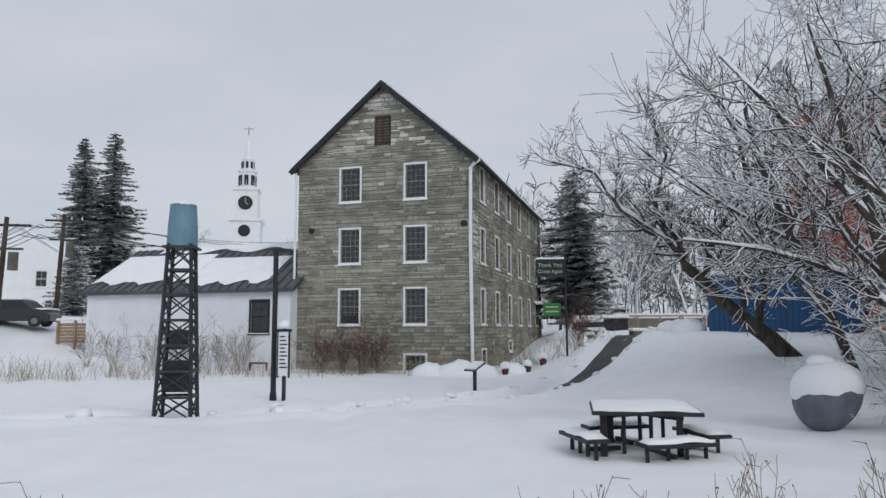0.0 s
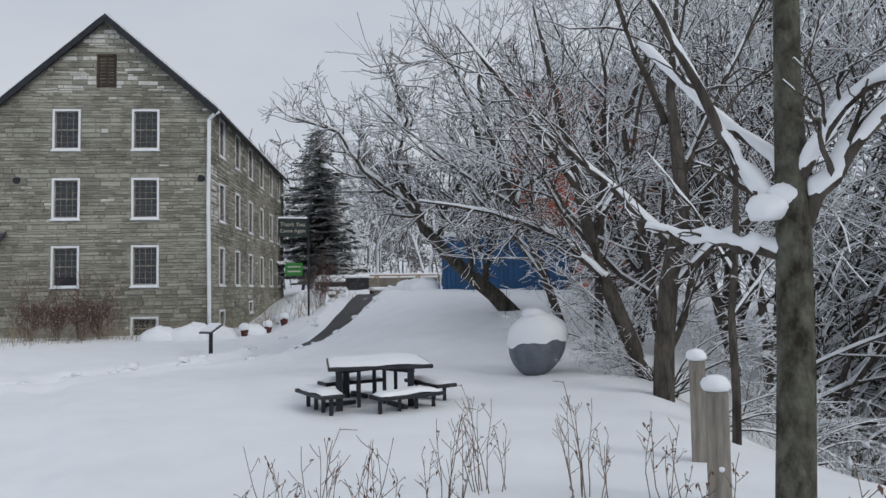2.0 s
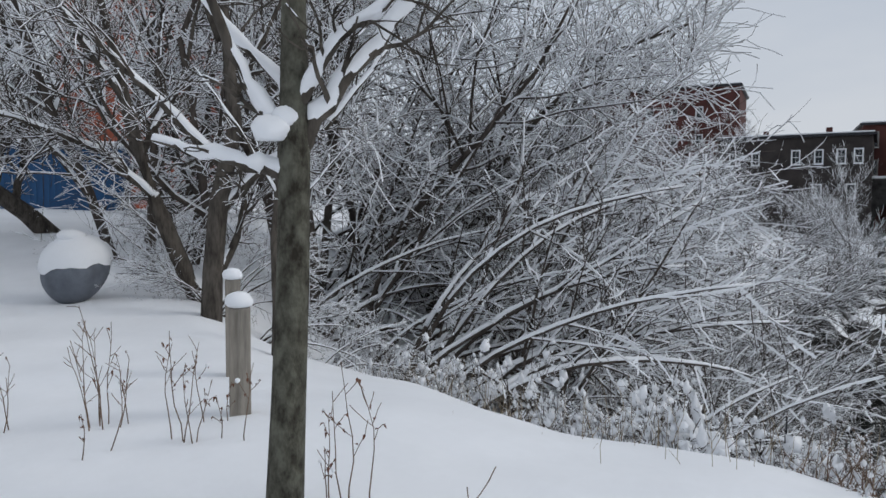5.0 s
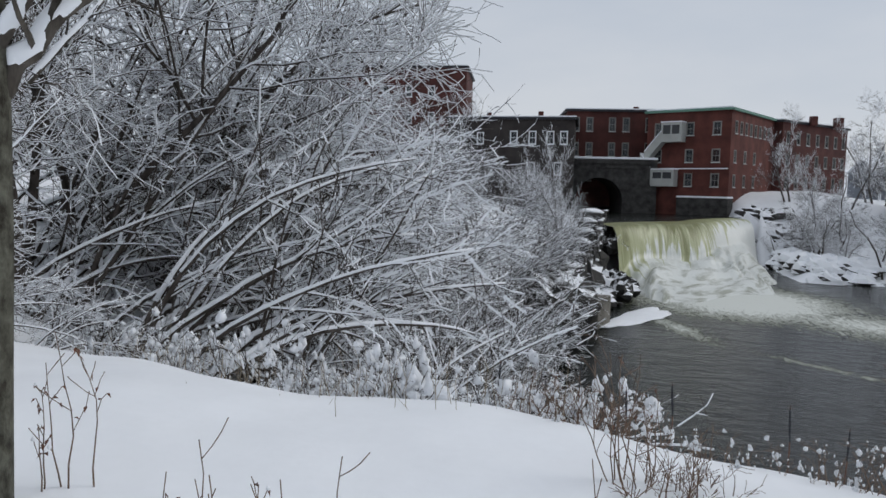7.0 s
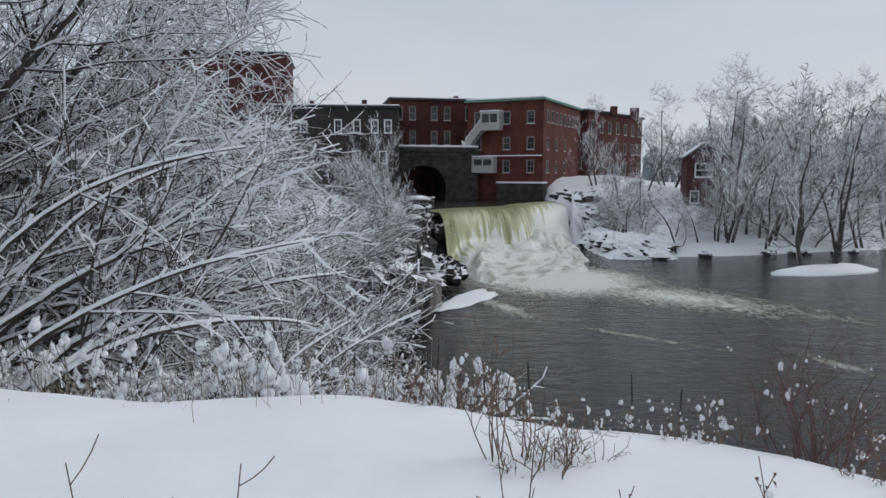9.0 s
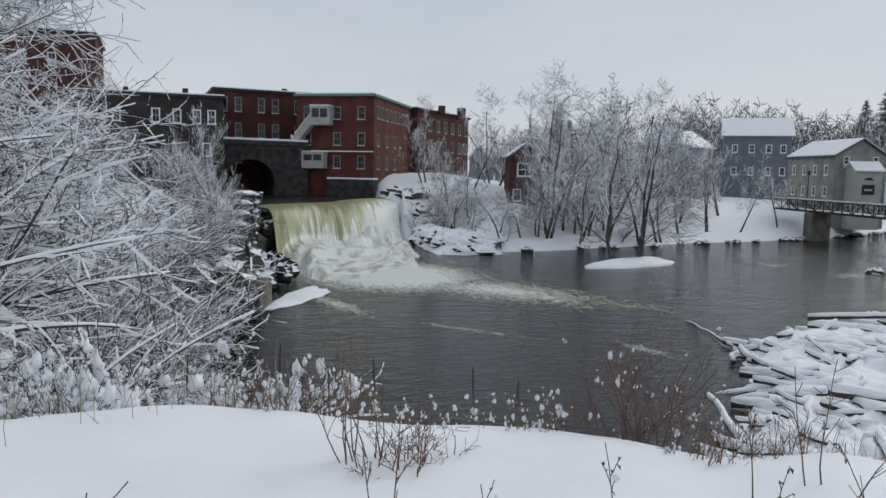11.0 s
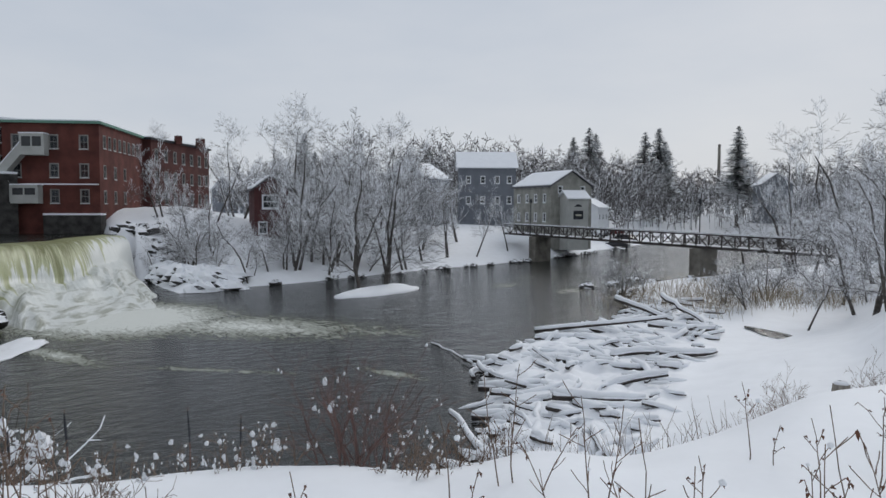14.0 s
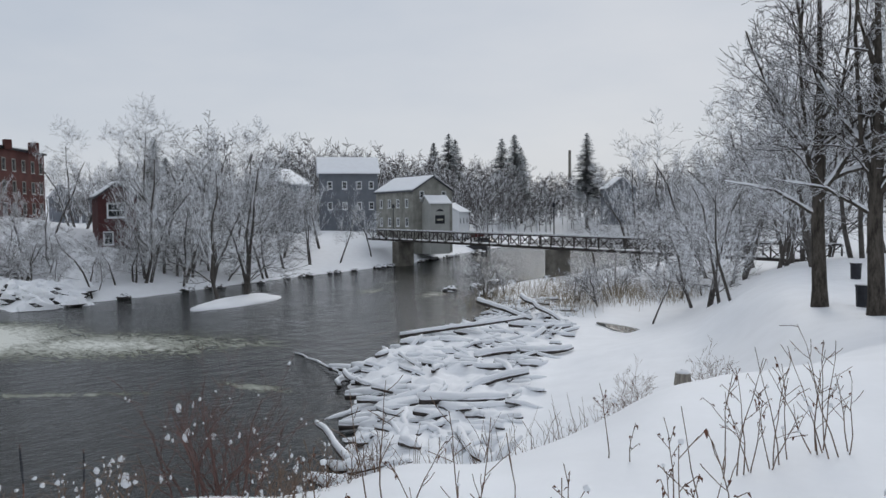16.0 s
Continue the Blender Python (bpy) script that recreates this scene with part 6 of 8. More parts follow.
for i, (bx, by, hh, rr) in enumerate(((12.6, 11.0, 9.0, 0.1), (14.2, 10.6, 9.6, 0.1), (15.8, 10.2, 9.6, 0.1), (14.6, 13.2, 10.2, 0.11), (17.4, 11.8, 10.6, 0.11), (18.4, 9.8, 9.8, 0.1), (16.8, 14.6, 10.8, 0.11), (20.2, 12.6, 11.2, 0.12), (20.6, 10.2, 10.0, 0.1), (12.4, 13.8, 9.4, 0.1))):
    tree("bank_tree", bx, by, i * 83, "slender upright bank tree furred with snow", rng, hh, rr, 3, lean=(rng.uniform(-0.05, 0.2), rng.uniform(-0.2, 0.05), 1), kids=(7, 9), bare=0.3, up=0.07, group=grove, min_r=0.007, spread=50, tips=3, twist=0.22)

# woods beyond the path
for i, (bx, by, hh) in enumerate(((6.5, 60, 9), (9, 56, 8), (11.5, 62, 10), (14, 58, 9), (12, 70, 11), (16, 66, 10), (18, 74, 11), (8, 72, 10), (20, 58, 10), (22.5, 66, 11), (-22, 92, 9), (-34, 100, 10), (-16, 88, 9), (13.5, 50, 8), (25, 50, 9), (5, 80, 10))):
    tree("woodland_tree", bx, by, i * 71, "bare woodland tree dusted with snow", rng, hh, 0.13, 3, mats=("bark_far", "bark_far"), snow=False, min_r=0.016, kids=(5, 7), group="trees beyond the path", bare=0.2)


# ---- the thicket on the bank ----
def arc(rng, p, d, length, n, pull, wander):
    """A smoothly bending run of points; pull bends it a little more at every step."""
    pts = [p.copy()]
    bend = Vector((rng.gauss(0, wander), rng.gauss(0, wander), rng.gauss(0, wander)))
    for i in range(n):
        bend = bend * 0.7 + Vector((rng.gauss(0, wander), rng.gauss(0, wander), rng.gauss(0, wander))) * 0.6
        d = (d + pull + bend).normalized()
        p = p + d * (length / n)
        pts.append(p.copy())
    return pts


def fork_from(rng, d, low, high):
    """A direction that leaves d at an angle between low and high degrees."""
    ax = d.cross(Vector((rng.gauss(0, 1), rng.gauss(0, 1), rng.gauss(0, 1))))
    if ax.length < 1e-3:
        ax = Vector((0, 0, 1))
    return Matrix.Rotation(radians(rng.uniform(low, high)), 3, ax.normalized()) @ d


def thicket(name, label, rng, stems, length, tilt, heading, load=1.0):
    """Arching stems that lean over the bank, with boughs, twigs and spurs, and snow along their tops."""
    e = thing(name, 0, 0, 0, 0, label, "shrub", "thicket on the bank")
    wood, white = [], []

    def lay(pts, radii, level, chance, extra):
        for i in range(len(pts) - 1):
            wood.append((pts[i], pts[i + 1], radii[i], radii[i + 1], level))
            flat = abs((pts[i + 1] - pts[i]).normalized().z)
            if flat < 0.74 and rng.random() < chance * load:
                w = extra * rng.uniform(0.75, 1.35)
                up0, up1 = Vector((0, 0, radii[i] * 0.7 + w * 0.5)), Vector((0, 0, radii[i + 1] * 0.7 + w * 0.5))
                white.append((pts[i] + up0, pts[i + 1] + up1, radii[i] * 0.8 + w, radii[i + 1] * 0.8 + w, level))

    for _ in range(stems):
        a = heading + rng.uniform(-0.8, 0.8)
        t = rng.uniform(*tilt)
        d = Vector((math.sin(a) * math.sin(t), math.cos(a) * math.sin(t), math.cos(t)))
        L = length * rng.uniform(0.7, 1.15)
        over = Vector((math.sin(heading), math.cos(heading), 0)) * 0.05 + Vector((0, 0, -0.06))
        pts = arc(rng, Vector((rng.uniform(-0.5, 0.5), rng.uniform(-0.5, 0.5), -0.3)), d, L, 10, over, 0.06)
        r0 = rng.uniform(0.042, 0.07)
        rad = [r0 * (1 - 0.75 * i / 10) for i in range(11)]
        Mesh().tube(pts, rad, 7).ob("stem", M["bark"], e, smooth=True)
        first = next((n for n in range(1, 10) if (pts[n + 1] - pts[n]).normalized().z < 0.8), None)
        if first is not None and first < 9:
            Mesh().tube([q + Vector((0, 0, w * 0.8 + 0.006)) for q, w in zip(pts[first:], rad[first:])], [w * 0.8 + 0.012 * rng.uniform(0.6, 1.3) for w in rad[first:]], 6).ob("stem_snow", M["snow"], e, "snow lying along the stem", smooth=True)
        for _b in range(rng.randint(8, 10)):
            k = rng.uniform(2.0, 9.8)
            i = int(k)
            at, dd = pts[i].lerp(pts[i + 1], k - i), (pts[i + 1] - pts[i]).normalized()
            bl = L * rng.uniform(0.2, 0.4)
            bough = arc(rng, at, fork_from(rng, dd, 22, 60), bl, 6, Vector((0.02, -0.01, -0.015)), 0.11)
            br = max(0.012, rad[i] * rng.uniform(0.4, 0.6))
            lay(bough, [br * (1 - 0.6 * j / 6) for j in range(7)], 2, 0.92, 0.016)
            for _t in range(rng.randint(6, 8)):
                k2 = rng.uniform(0.8, 5.95)
                j = int(k2)
                at2, d2 = bough[j].lerp(bough[j + 1], k2 - j), (bough[j + 1] - bough[j]).normalized()
                twig = arc(rng, at2, fork_from(rng, d2, 28, 75), bl * rng.uniform(0.25, 0.5), 3, Vector((0.03, -0.02, 0.0)), 0.17)
                lay(twig, [0.0075, 0.007, 0.006, 0.005], 1, 0.72, 0.0105)
                for _s in range(rng.randint(1, 3)):
                    q = rng.randint(1, 3)
                    d3 = fork_from(rng, (twig[q] - twig[q - 1]).normalized(), 25, 65)
                    lay([twig[q], twig[q] + d3 * rng.uniform(0.12, 0.38)], [0.0055, 0.0045], 0, 0.42, 0.008)
    tagged(segs_mesh("twig_work", wood, M["bark"], 3, e), kind="stuff")
    tagged(segs_mesh("twig_snow", white, M["snow"], 3, e, "snow lying along every twig"), kind="stuff")
    return e


rng = random.Random(77)
masters = [thicket("snowy_thicket", "tangled many-stemmed shrub loaded with snow", rng, 7, L, tl, 2.0) for L, tl in ((6.6, (0.35, 1.05)), (7.6, (0.3, 0.95)), (6.2, (0.5, 1.2)), (7.4, (0.2, 0.9)))]
spots = [(9.4, 7.8), (10.4, 5.4), (11.5, 8.8), (12.2, 6.4), (13.8, 10.5), (13.0, 4.4), (15.0, 7.8), (16.2, 12.5), (17.5, 5.8), (18.2, 9.2), (20.0, 7.0), (22.0, 11), (21.0, 5.2), (24.5, 7.2), (25, 12), (27.5, 5.4), (29.0, 8.6), (31.5, 5.2), (15, 16), (20, 16), (34.5, 5.7), (38, 8), (9.8, 10.4), (12, 12.2), (17, 9.5), (14.4, 5.6), (10.2, 8.9), (11.0, 7.2), (12.8, 8.0), (10.8, 10.0), (9.0, 6.4), (14.2, 9.4), (14.6, 3.9), (16.4, 4.4), (18.6, 4.6), (20.4, 5.0), (22.6, 5.6), (25.6, 5.8), (16.0, 6.2), (19.0, 7.4), (23.2, 8.8), (27, 10)]


sparse = [thicket("snowy_thicket", "dark twiggy shrub lightly loaded with snow", rng, 7, L, tl, 2.0, 0.5) for L, tl in ((6.4, (0.35, 1.05)), (7.0, (0.2, 0.9)))]


def crown_size(x, y):
    """The thicket grows lower towards the falls."""
    a = math.degrees(math.atan2(x, y))
    low = 0.72 if a > 61 and math.hypot(x, y) < 15.5 else 1.0
    return low * max(0.66, 1.0 - 0.017 * max(0.0, a - 60))


large = [(22, 14.5), (26, 17), (30, 19), (34, 20), (38, 17), (24, 20), (18.5, 14), (15, 24), (17, 27), (30, 13.5), (42, 14), (13.5, 25.5), (12.6, 10.0), (15.4, 11.6), (17, 10.4), (13.8, 13.2), (19.5, 12)]
for i, (bx, by) in enumerate(spots):
    dark = i >= 4 and math.degrees(math.atan2(bx, by)) > 67
    src = sparse[i % 2] if dark else masters[i % 4]
    m = pose(bx, by, hz(bx, by) - 0.1, 0, 0, rng.uniform(-25, 25))
    o = src if i < 4 or (dark and src.location.length == 0) else copy_thing(src, m)
    sc = crown_size(bx, by)
    o.matrix_world = m @ Matrix.Diagonal((sc, sc, sc, 1))
for i, (bx, by) in enumerate(large):
    m = pose(bx, by, hz(bx, by) - 0.1, 0, 0, rng.uniform(-25, 25))
    sc = 1.4 if bx < 1.15 * by else 1.12 * crown_size(bx, by)
    copy_thing(masters[i % 4], m).matrix_world = m @ Matrix.Diagonal((sc, sc, sc, 1))

for i, (bx, by, sc) in enumerate(((6.6, 8.7, 0.3), (7.6, 10.4, 0.32), (6.3, 7.3, 0.26), (9.0, 13.4, 0.36), (7.2, 9.4, 0.24), (10.4, 16.6, 0.34), (6.8, 6.6, 0.26))):
    m = pose(bx, by, hz(bx, by) - 0.03, 0, 0, rng.uniform(0, 360))
    copy_thing(masters[i % 4], m).matrix_world = m @ Matrix.Diagonal((sc, sc, sc, 1))

# small snowy shrubs along the brink
def snowball_shrub(name, label, rng, h, n, wide, puff, mat_name="bark", group="shrubs on the brink", min_r=0.0022, clots=(0.004, 0.005, 0.006, 0.008, 0.012)):
    e = thing(name, 0, 0, 0, 0, label, "shrub", group)
    segs = []
    for i in range(n):
        a, t = rng.uniform(0, 6.283), rng.uniform(0.05, wide)
        segs += grow(rng, (rng.uniform(-0.15, 0.15), rng.uniform(-0.15, 0.15), -0.15), (math.cos(a) * math.sin(t), math.sin(a) * math.sin(t), math.cos(t)), h * rng.uniform(0.6, 1.1), 0.008, 2, kids=(2, 4), bare=0.3, min_r=min_r, up=0.06)
    tagged(segs_mesh("twig_work", segs, M[mat_name], 3, e), kind="stuff")
    sn = Mesh()
    for s in segs:
        if s[4] < 2 and rng.random() < puff:
            q = s[1]
            r_ = rng.choice(clots) * rng.uniform(0.8, 1.2)
            sn.lump((q.x, q.y, q.z), (r_ * rng.uniform(0.6, 1.3), r_ * rng.uniform(0.6, 1.2), r_ * rng.uniform(0.7, 1.9)), rng, 6, 4, 0.1, 0.5)
    if sn.v:
        tagged(sn.ob("clotted_snow", M["snow"], e, "clots of snow on the twig ends", smooth=True), kind="stuff")
    return e


rng = random.Random(13)
brink = [snowball_shrub("brink_shrub", "low twiggy shrub clotted with snow on the brink", rng, h, n, w, p_, clots=(0.006, 0.008, 0.01, 0.013, 0.018, 0.034)) for h, n, w, p_ in ((0.75, 17, 0.9, 0.3), (0.55, 15, 1.0, 0.36), (0.8, 12, 0.6, 0.22))]
place = []
for i in range(17):
    t = i / 16
    place.append((7.7 - 2.2 * t + rng.uniform(0, 1.2), 6.4 - 6.0 * t + rng.uniform(-0.4, 0.4), rng.uniform(0.8, 1.5)))
for i, (bx, by, sc) in enumerate(place):
    m = pose(bx, by, hz(bx, by) - 0.05, 0, 0, rng.uniform(0, 360))
    o = brink[i] if i < 3 else copy_thing(brink[i % 3], m)
    o.matrix_world = m @ Matrix.Diagonal((sc, sc, sc, 1))
# fine red-brown brush with hanging clots of snow below the lip of the bank
red_brush = snowball_shrub("red_brush", "fine red-brown brush hung with clots of snow", rng, 0.8, 14, 0.36, 0.03, "red_twig", "brush below the lip", 0.0015, (0.006, 0.008, 0.011, 0.016))
tan_brush = snowball_shrub("tan_brush", "pale twiggy brush standing in the snow", rng, 0.42, 11, 0.6, 0.08, "dry", "brush below the lip", 0.0018, (0.006, 0.009))
clot_brush = snowball_shrub("clotted_brush", "low brush carrying small clots of snow", rng, 0.45, 6, 0.6, 0.16, "dry", "brush below the lip", 0.0015, (0.005, 0.008, 0.012, 0.016))
for i, (src, az_, d_, sc) in enumerate(((red_brush, 114.5, 4.35, 1.0), (tan_brush, 95.5, 3.25, 0.85), (clot_brush, 107, 4.3, 0.8), (red_brush, 117, 4.6, 0.8), (tan_brush, 97.5, 3.4, 0.75), (tan_brush, 120.5, 3.8, 0.8), (tan_brush, 123.5, 4.2, 0.8), (tan_brush, 127, 4.6, 0.8), (clot_brush, 104, 4.2, 0.7), (clot_brush, 110, 4.4, 0.9), (clot_brush, 99, 4.4, 0.8), (clot_brush, 101.5, 4.6, 0.7), (clot_brush, 119, 4.7, 0.8), (clot_brush, 92, 4.5, 0.8), (clot_brush, 88, 4.6, 0.9), (tan_brush, 90, 4.6, 1.0), (tan_brush, 85, 4.8, 1.0), (clot_brush, 82, 5.0, 1.1))):
    bx, by = 0.3 + d_ * math.sin(radians(az_)), d_ * math.cos(radians(az_))
    m = pose(bx, by, hz(bx, by) - 0.05, 0, 0, i * 77)
    o = src if i < 3 else copy_thing(src, m)
    o.matrix_world = m @ Matrix.Diagonal((sc, sc, sc, 1))
for i, (az_, d_, h_) in enumerate(((87, 5.6, 1.15), (89, 5.9, 1.2), (91, 5.4, 0.9), (94.5, 5.2, 1.0), (102.5, 5.6, 1.1), (84, 6.2, 1.0), (106, 5.8, 1.0), (80, 6.4, 1.1))):
    bx, by = 0.3 + d_ * math.sin(radians(az_)), d_ * math.cos(radians(az_))
    h_ *= 0.72
    st = thing("cattail", bx, by, hz(bx, by) - 0.1, i * 40, "thin dark upright stalk with a sleeve of snow", "reed", "stalks below the lip")
    Mesh().tube([(0, 0, 0), (0.02, 0.01, h_ * 0.6), (0.03, 0.0, h_)], [0.005, 0.004, 0.0025], 6).ob("stalk", M["dry_leaf"], st)
    Mesh().tube([(0.02, 0.01, h_ * 0.66), (0.026, 0.005, h_ * 0.8), (0.03, 0.0, h_ * 0.96)], [0.006, 0.009, 0.006], 7).ob("seed_head", M["black"], st)
    if i % 2:
        Mesh().lump((0.014, 0.008, h_ * 0.45), (0.012, 0.012, 0.07), rng, 7, 6, 0.0, 0.25).ob("clotted_snow", M["snow"], st, smooth=True)
mill_shrubs = [snowball_shrub("mill_shrub", "red-brown leafless shrub flecked with snow by the wall", rng, 2.0, 26, 0.75, 0.25, "red_twig", "shrubs by the mill", 0.007),
               snowball_shrub("wall_shrub", "pale bare shrub standing by the white wall", rng, 2.1, 16, 0.45, 0.03, "dry", "shrubs by the mill", 0.005)]
for i, (k, bx, by) in enumerate(((0, -4.6, 32.6), (1, -9.6, 34.2), (0, -3.6, 32.3), (0, -2.9, 32.6), (1, -10.4, 34), (1, -13.2, 35), (1, -13.8, 34.6), (1, -11.4, 33.6), (1, -15.6, 34.4), (1, -17.2, 34.8), (0, 6.3, 33.6), (0, -5.6, 33))):
    m = pose(bx, by, hz(bx, by) - 0.05, 0, 0, i * 67)
    if i < 2:
        mill_shrubs[k].matrix_world = m
    else:
        copy_thing(mill_shrubs[k], m)


# ---- dry grass in tufts ----
def grass_field(name, label, rng, spots_, h, per=26, material="reed", width=0.006, spread=0.35):
    segs = []
    for bx, by in spots_:
        z = hz(bx, by)
        for i in range(per):
            x, y = bx + rng.gauss(0, spread), by + rng.gauss(0, spread)
            d = Vector((rng.gauss(0, 0.28), rng.gauss(0, 0.28), 1)).normalized()
            L = h * rng.uniform(0.5, 1.2)
            p0 = Vector((x, y, z - 0.05))
            p1 = p0 + d * L * 0.6
            p2 = p1 + (d + Vector((rng.gauss(0, 0.3), rng.gauss(0, 0.3), -0.1))).normalized() * L * 0.4
            segs += [(p0, p1, width, width * 0.8, 0), (p1, p2, width * 0.8, width * 0.4, 0)]
    o = segs_mesh(name, segs, M[material], 3)
    return tagged(o, label, "grass", kind="stuff")


rng = random.Random(17)
grass_field("dry_grass", "dry straw-coloured grass standing out of the snow by the annex", rng, [(-18 + i * 0.55 + rng.uniform(-0.3, 0.3), 28.5 + 0.12 * i + rng.uniform(-1.5, 1.5)) for i in range(46)], 0.95, 24, "reed", 0.008, 0.5)
grass_field("brink_grass", "tan grass and stalks along the brink", rng, [(7.2 - 3.0 * t_ + rng.uniform(-0.2, 0.8), 5.8 - 5.2 * t_ + rng.uniform(-0.3, 0.3)) for t_ in [i / 30 for i in range(30)]], 0.4, 6, "reed", 0.0025, 0.3)
grass_field("bar_grass", "dry brown grass on the river bar", rng, [(rng.uniform(27, 40), rng.uniform(-50, -33)) for i in range(60)], 1.3, 30, "reed", 0.012, 0.9)
grass_field("slope_grass", "dead brown stalks on the lower slope", rng, [(5.5 + rng.uniform(0, 4), -4.6 - rng.uniform(0, 3.5)) for i in range(14)], 0.6, 14, "dry", 0.004, 0.35)


# ---- fence posts ----
def fence_post(x, y, z, h, w, label):
    e = thing("wooden_post", x, y, z, -38, label, "post", "posts by the bank")
    Mesh().box(-w / 2, w / 2, -w / 2, w / 2, -0.3, h).ob("post", M["grey_wood"], e, bevel=0.008)
    Mesh().lump((0, 0, h + 0.035), (w * 0.68, w * 0.68, 0.06), random.Random(3), 12, 7, 0.45, 0.06).ob("snow_cap", M["snow"], e, smooth=True)


fence_post(3.02, 3.42, 0.1, 0.72, 0.125, "weathered grey square post capped with a pillow of snow")
fence_post(3.98, 4.75, 0.05, 0.78, 0.12, "weathered grey post with snow cap further along the bank")


# ---- weeds close to the camera ----
def weed(rng, h, n, leaf, label, wide=0.35):
    e = thing("dead_weed", 0, 0, 0, 0, label, "weed", "dead weeds in the snow")
    segs, lf = [], Mesh()
    for i in range(n):
        a, t = rng.uniform(0, 6.283), rng.uniform(0.0, wide)
        s = grow(rng, (rng.gauss(0, 0.06), rng.gauss(0, 0.06), -0.1), (math.cos(a) * math.sin(t), math.sin(a) * math.sin(t), math.cos(t)), h * rng.uniform(0.6, 1.1), 0.0045, 1, kids=(3, 7), bare=0.4, ratio=(0.12, 0.3), min_r=0.0018, up=0.05, twist=0.1, steps=7)
        segs += s
        for q in s:
            if q[4] == 0 and rng.random() < leaf:
                c, w = q[1], rng.uniform(0.005, 0.013)
                d = Vector((rng.gauss(0, 1), rng.gauss(0, 1), rng.gauss(-0.5, 1))).normalized()
                s1 = d.cross(Vector((0.3, 0.2, 1))).normalized()
                k = len(lf.v)
                lf.v += [tuple(c), tuple(c + d * w + s1 * w * 0.7), tuple(c + d * w * 2.2 + Vector((0, 0, -0.008))), tuple(c + d * w - s1 * w * 0.7 + Vector((0, 0, 0.006)))]
                lf.f += [(k, k + 1, k + 2), (k, k + 2, k + 3)]
    tagged(segs_mesh("stalk_work", segs, M["dry"], 5, e), kind="stuff")
    if lf.v:
        tagged(lf.ob("dead_foliage", M["dry_leaf"], e), kind="stuff")
    sn = Mesh()
    for q in segs:
        if q[4] == 0 and rng.random() < 0.06:
            w = rng.uniform(0.006, 0.014)
            sn.lump(tuple(q[1]), (w, w, w), rng, 7, 5, 0.1, 0.2)
    if sn.v:
        tagged(sn.ob("clotted_snow", M["snow"], e, smooth=True), kind="stuff")
    return e


rng = random.Random(41)
weeds = [weed(rng, 0.75, 5, 0.5, "dead brown weed with curled leaves standing in snow"), weed(rng, 0.85, 9, 0.15, "many-stemmed dead weed standing in snow", 0.3),
         weed(rng, 0.6, 2, 0.7, "bent dead stalk with shrivelled leaves in snow", 0.5), weed(rng, 0.7, 3, 0.05, "bare brown stalks sticking out of snow", 0.3)]


def polar(az, d):
    return (0.1 + d * math.sin(radians(az)), d * math.cos(radians(az)))


wspots = [(1, 10.0, 3.9), (0, 6.0, 3.9), (3, 13.5, 4.1), (1, 20.5, 4.3), (1, 30.5, 4.6), (1, 23.0, 4.9), (0, 15.0, 3.9), (0, 36.5, 4.1), (2, 37.5, 4.4), (2, 31.8, 4.2), (0, 49.5, 3.2), (2, 41.5, 4.0), (0, -27, 4.0), (1, -29, 4.4),
          (2, 57, 2.3), (3, 62.5, 2.2), (3, 72.5, 2.0), (2, 77.0, 2.1), (1, 92, 3.5), (3, 95, 2.4), (2, 109.5, 2.6), (2, 121, 3.3),
          (3, 131, 3.2), (2, 140, 2.9), (2, 147, 3.6), (0, 152.5, 4.2), (0, 154.5, 4.4), (0, 148.0, 2.9), (1, 158, 4.6), (2, 160.5, 3.2), (2, 143, 4.4), (3, 136, 2.6), (3, 127, 3.6)]
for i, (k, a_, d_) in enumerate(wspots):
    bx, by = polar(a_, d_)
    m = pose(bx, by, hz(bx, by) - 0.02, 0, 0, rng.uniform(0, 360))
    first = [j for j, q in enumerate(wspots) if q[0] == k][0]
    if i == first:
        weeds[k].matrix_world = m
    else:
        copy_thing(weeds[k], m)


# ---- the falls' surroundings ----
def rocks(name, label, rng, spots_, size, z=None, material="rock", flatten=0.6):
    for i, (x, y) in enumerate(spots_):
        s_ = size * rng.uniform(0.6, 1.3)
        zz = (hz(x, y) if z is None else z) + rng.uniform(-0.1, 0.15) * s_
        e = Mesh().lump((0, 0, 0), (s_ * rng.uniform(0.9, 1.5), s_, s_ * flatten), rng, 11, 8, 0.2, 0.3).ob(name, M[material], smooth=False)
        e.matrix_world = pose(x, y, zz, 0, 0, rng.uniform(0, 360))
        tagged(e, label, "rock", label)


rng = random.Random(55)
rocks("snowy_rock", "dark rock buried under snow beside the falls", rng, [(60 + rng.uniform(0, 6), -12.2 - rng.uniform(0, 5)) for _ in range(26)] + [(66 + rng.uniform(0, 7), -11.3 - rng.uniform(0, 2)) for _ in range(10)], 1.1, material="rock_snowy")
rocks("snowy_rock", "dark ledge rock with snow at the pool's side", rng, [(76 + rng.uniform(0, 7), -10.5 - rng.uniform(0, 4)) for _ in range(12)], 1.2)
rocks("shore_rock", "dark shoreline stone with a snow cap", rng, [(62 + t_ * 0.62 + rng.uniform(-0.5, 0.9), -19 - t_ * 1.95) for t_ in [rng.uniform(0, 22) for _ in range(26)]] + [(73 + t_ * 0.75 + rng.uniform(-0.5, 0.7), -54 - t_ * 1.7) for t_ in [rng.uniform(0, 22) for _ in range(34)]], 0.36, WATER + 0.1)
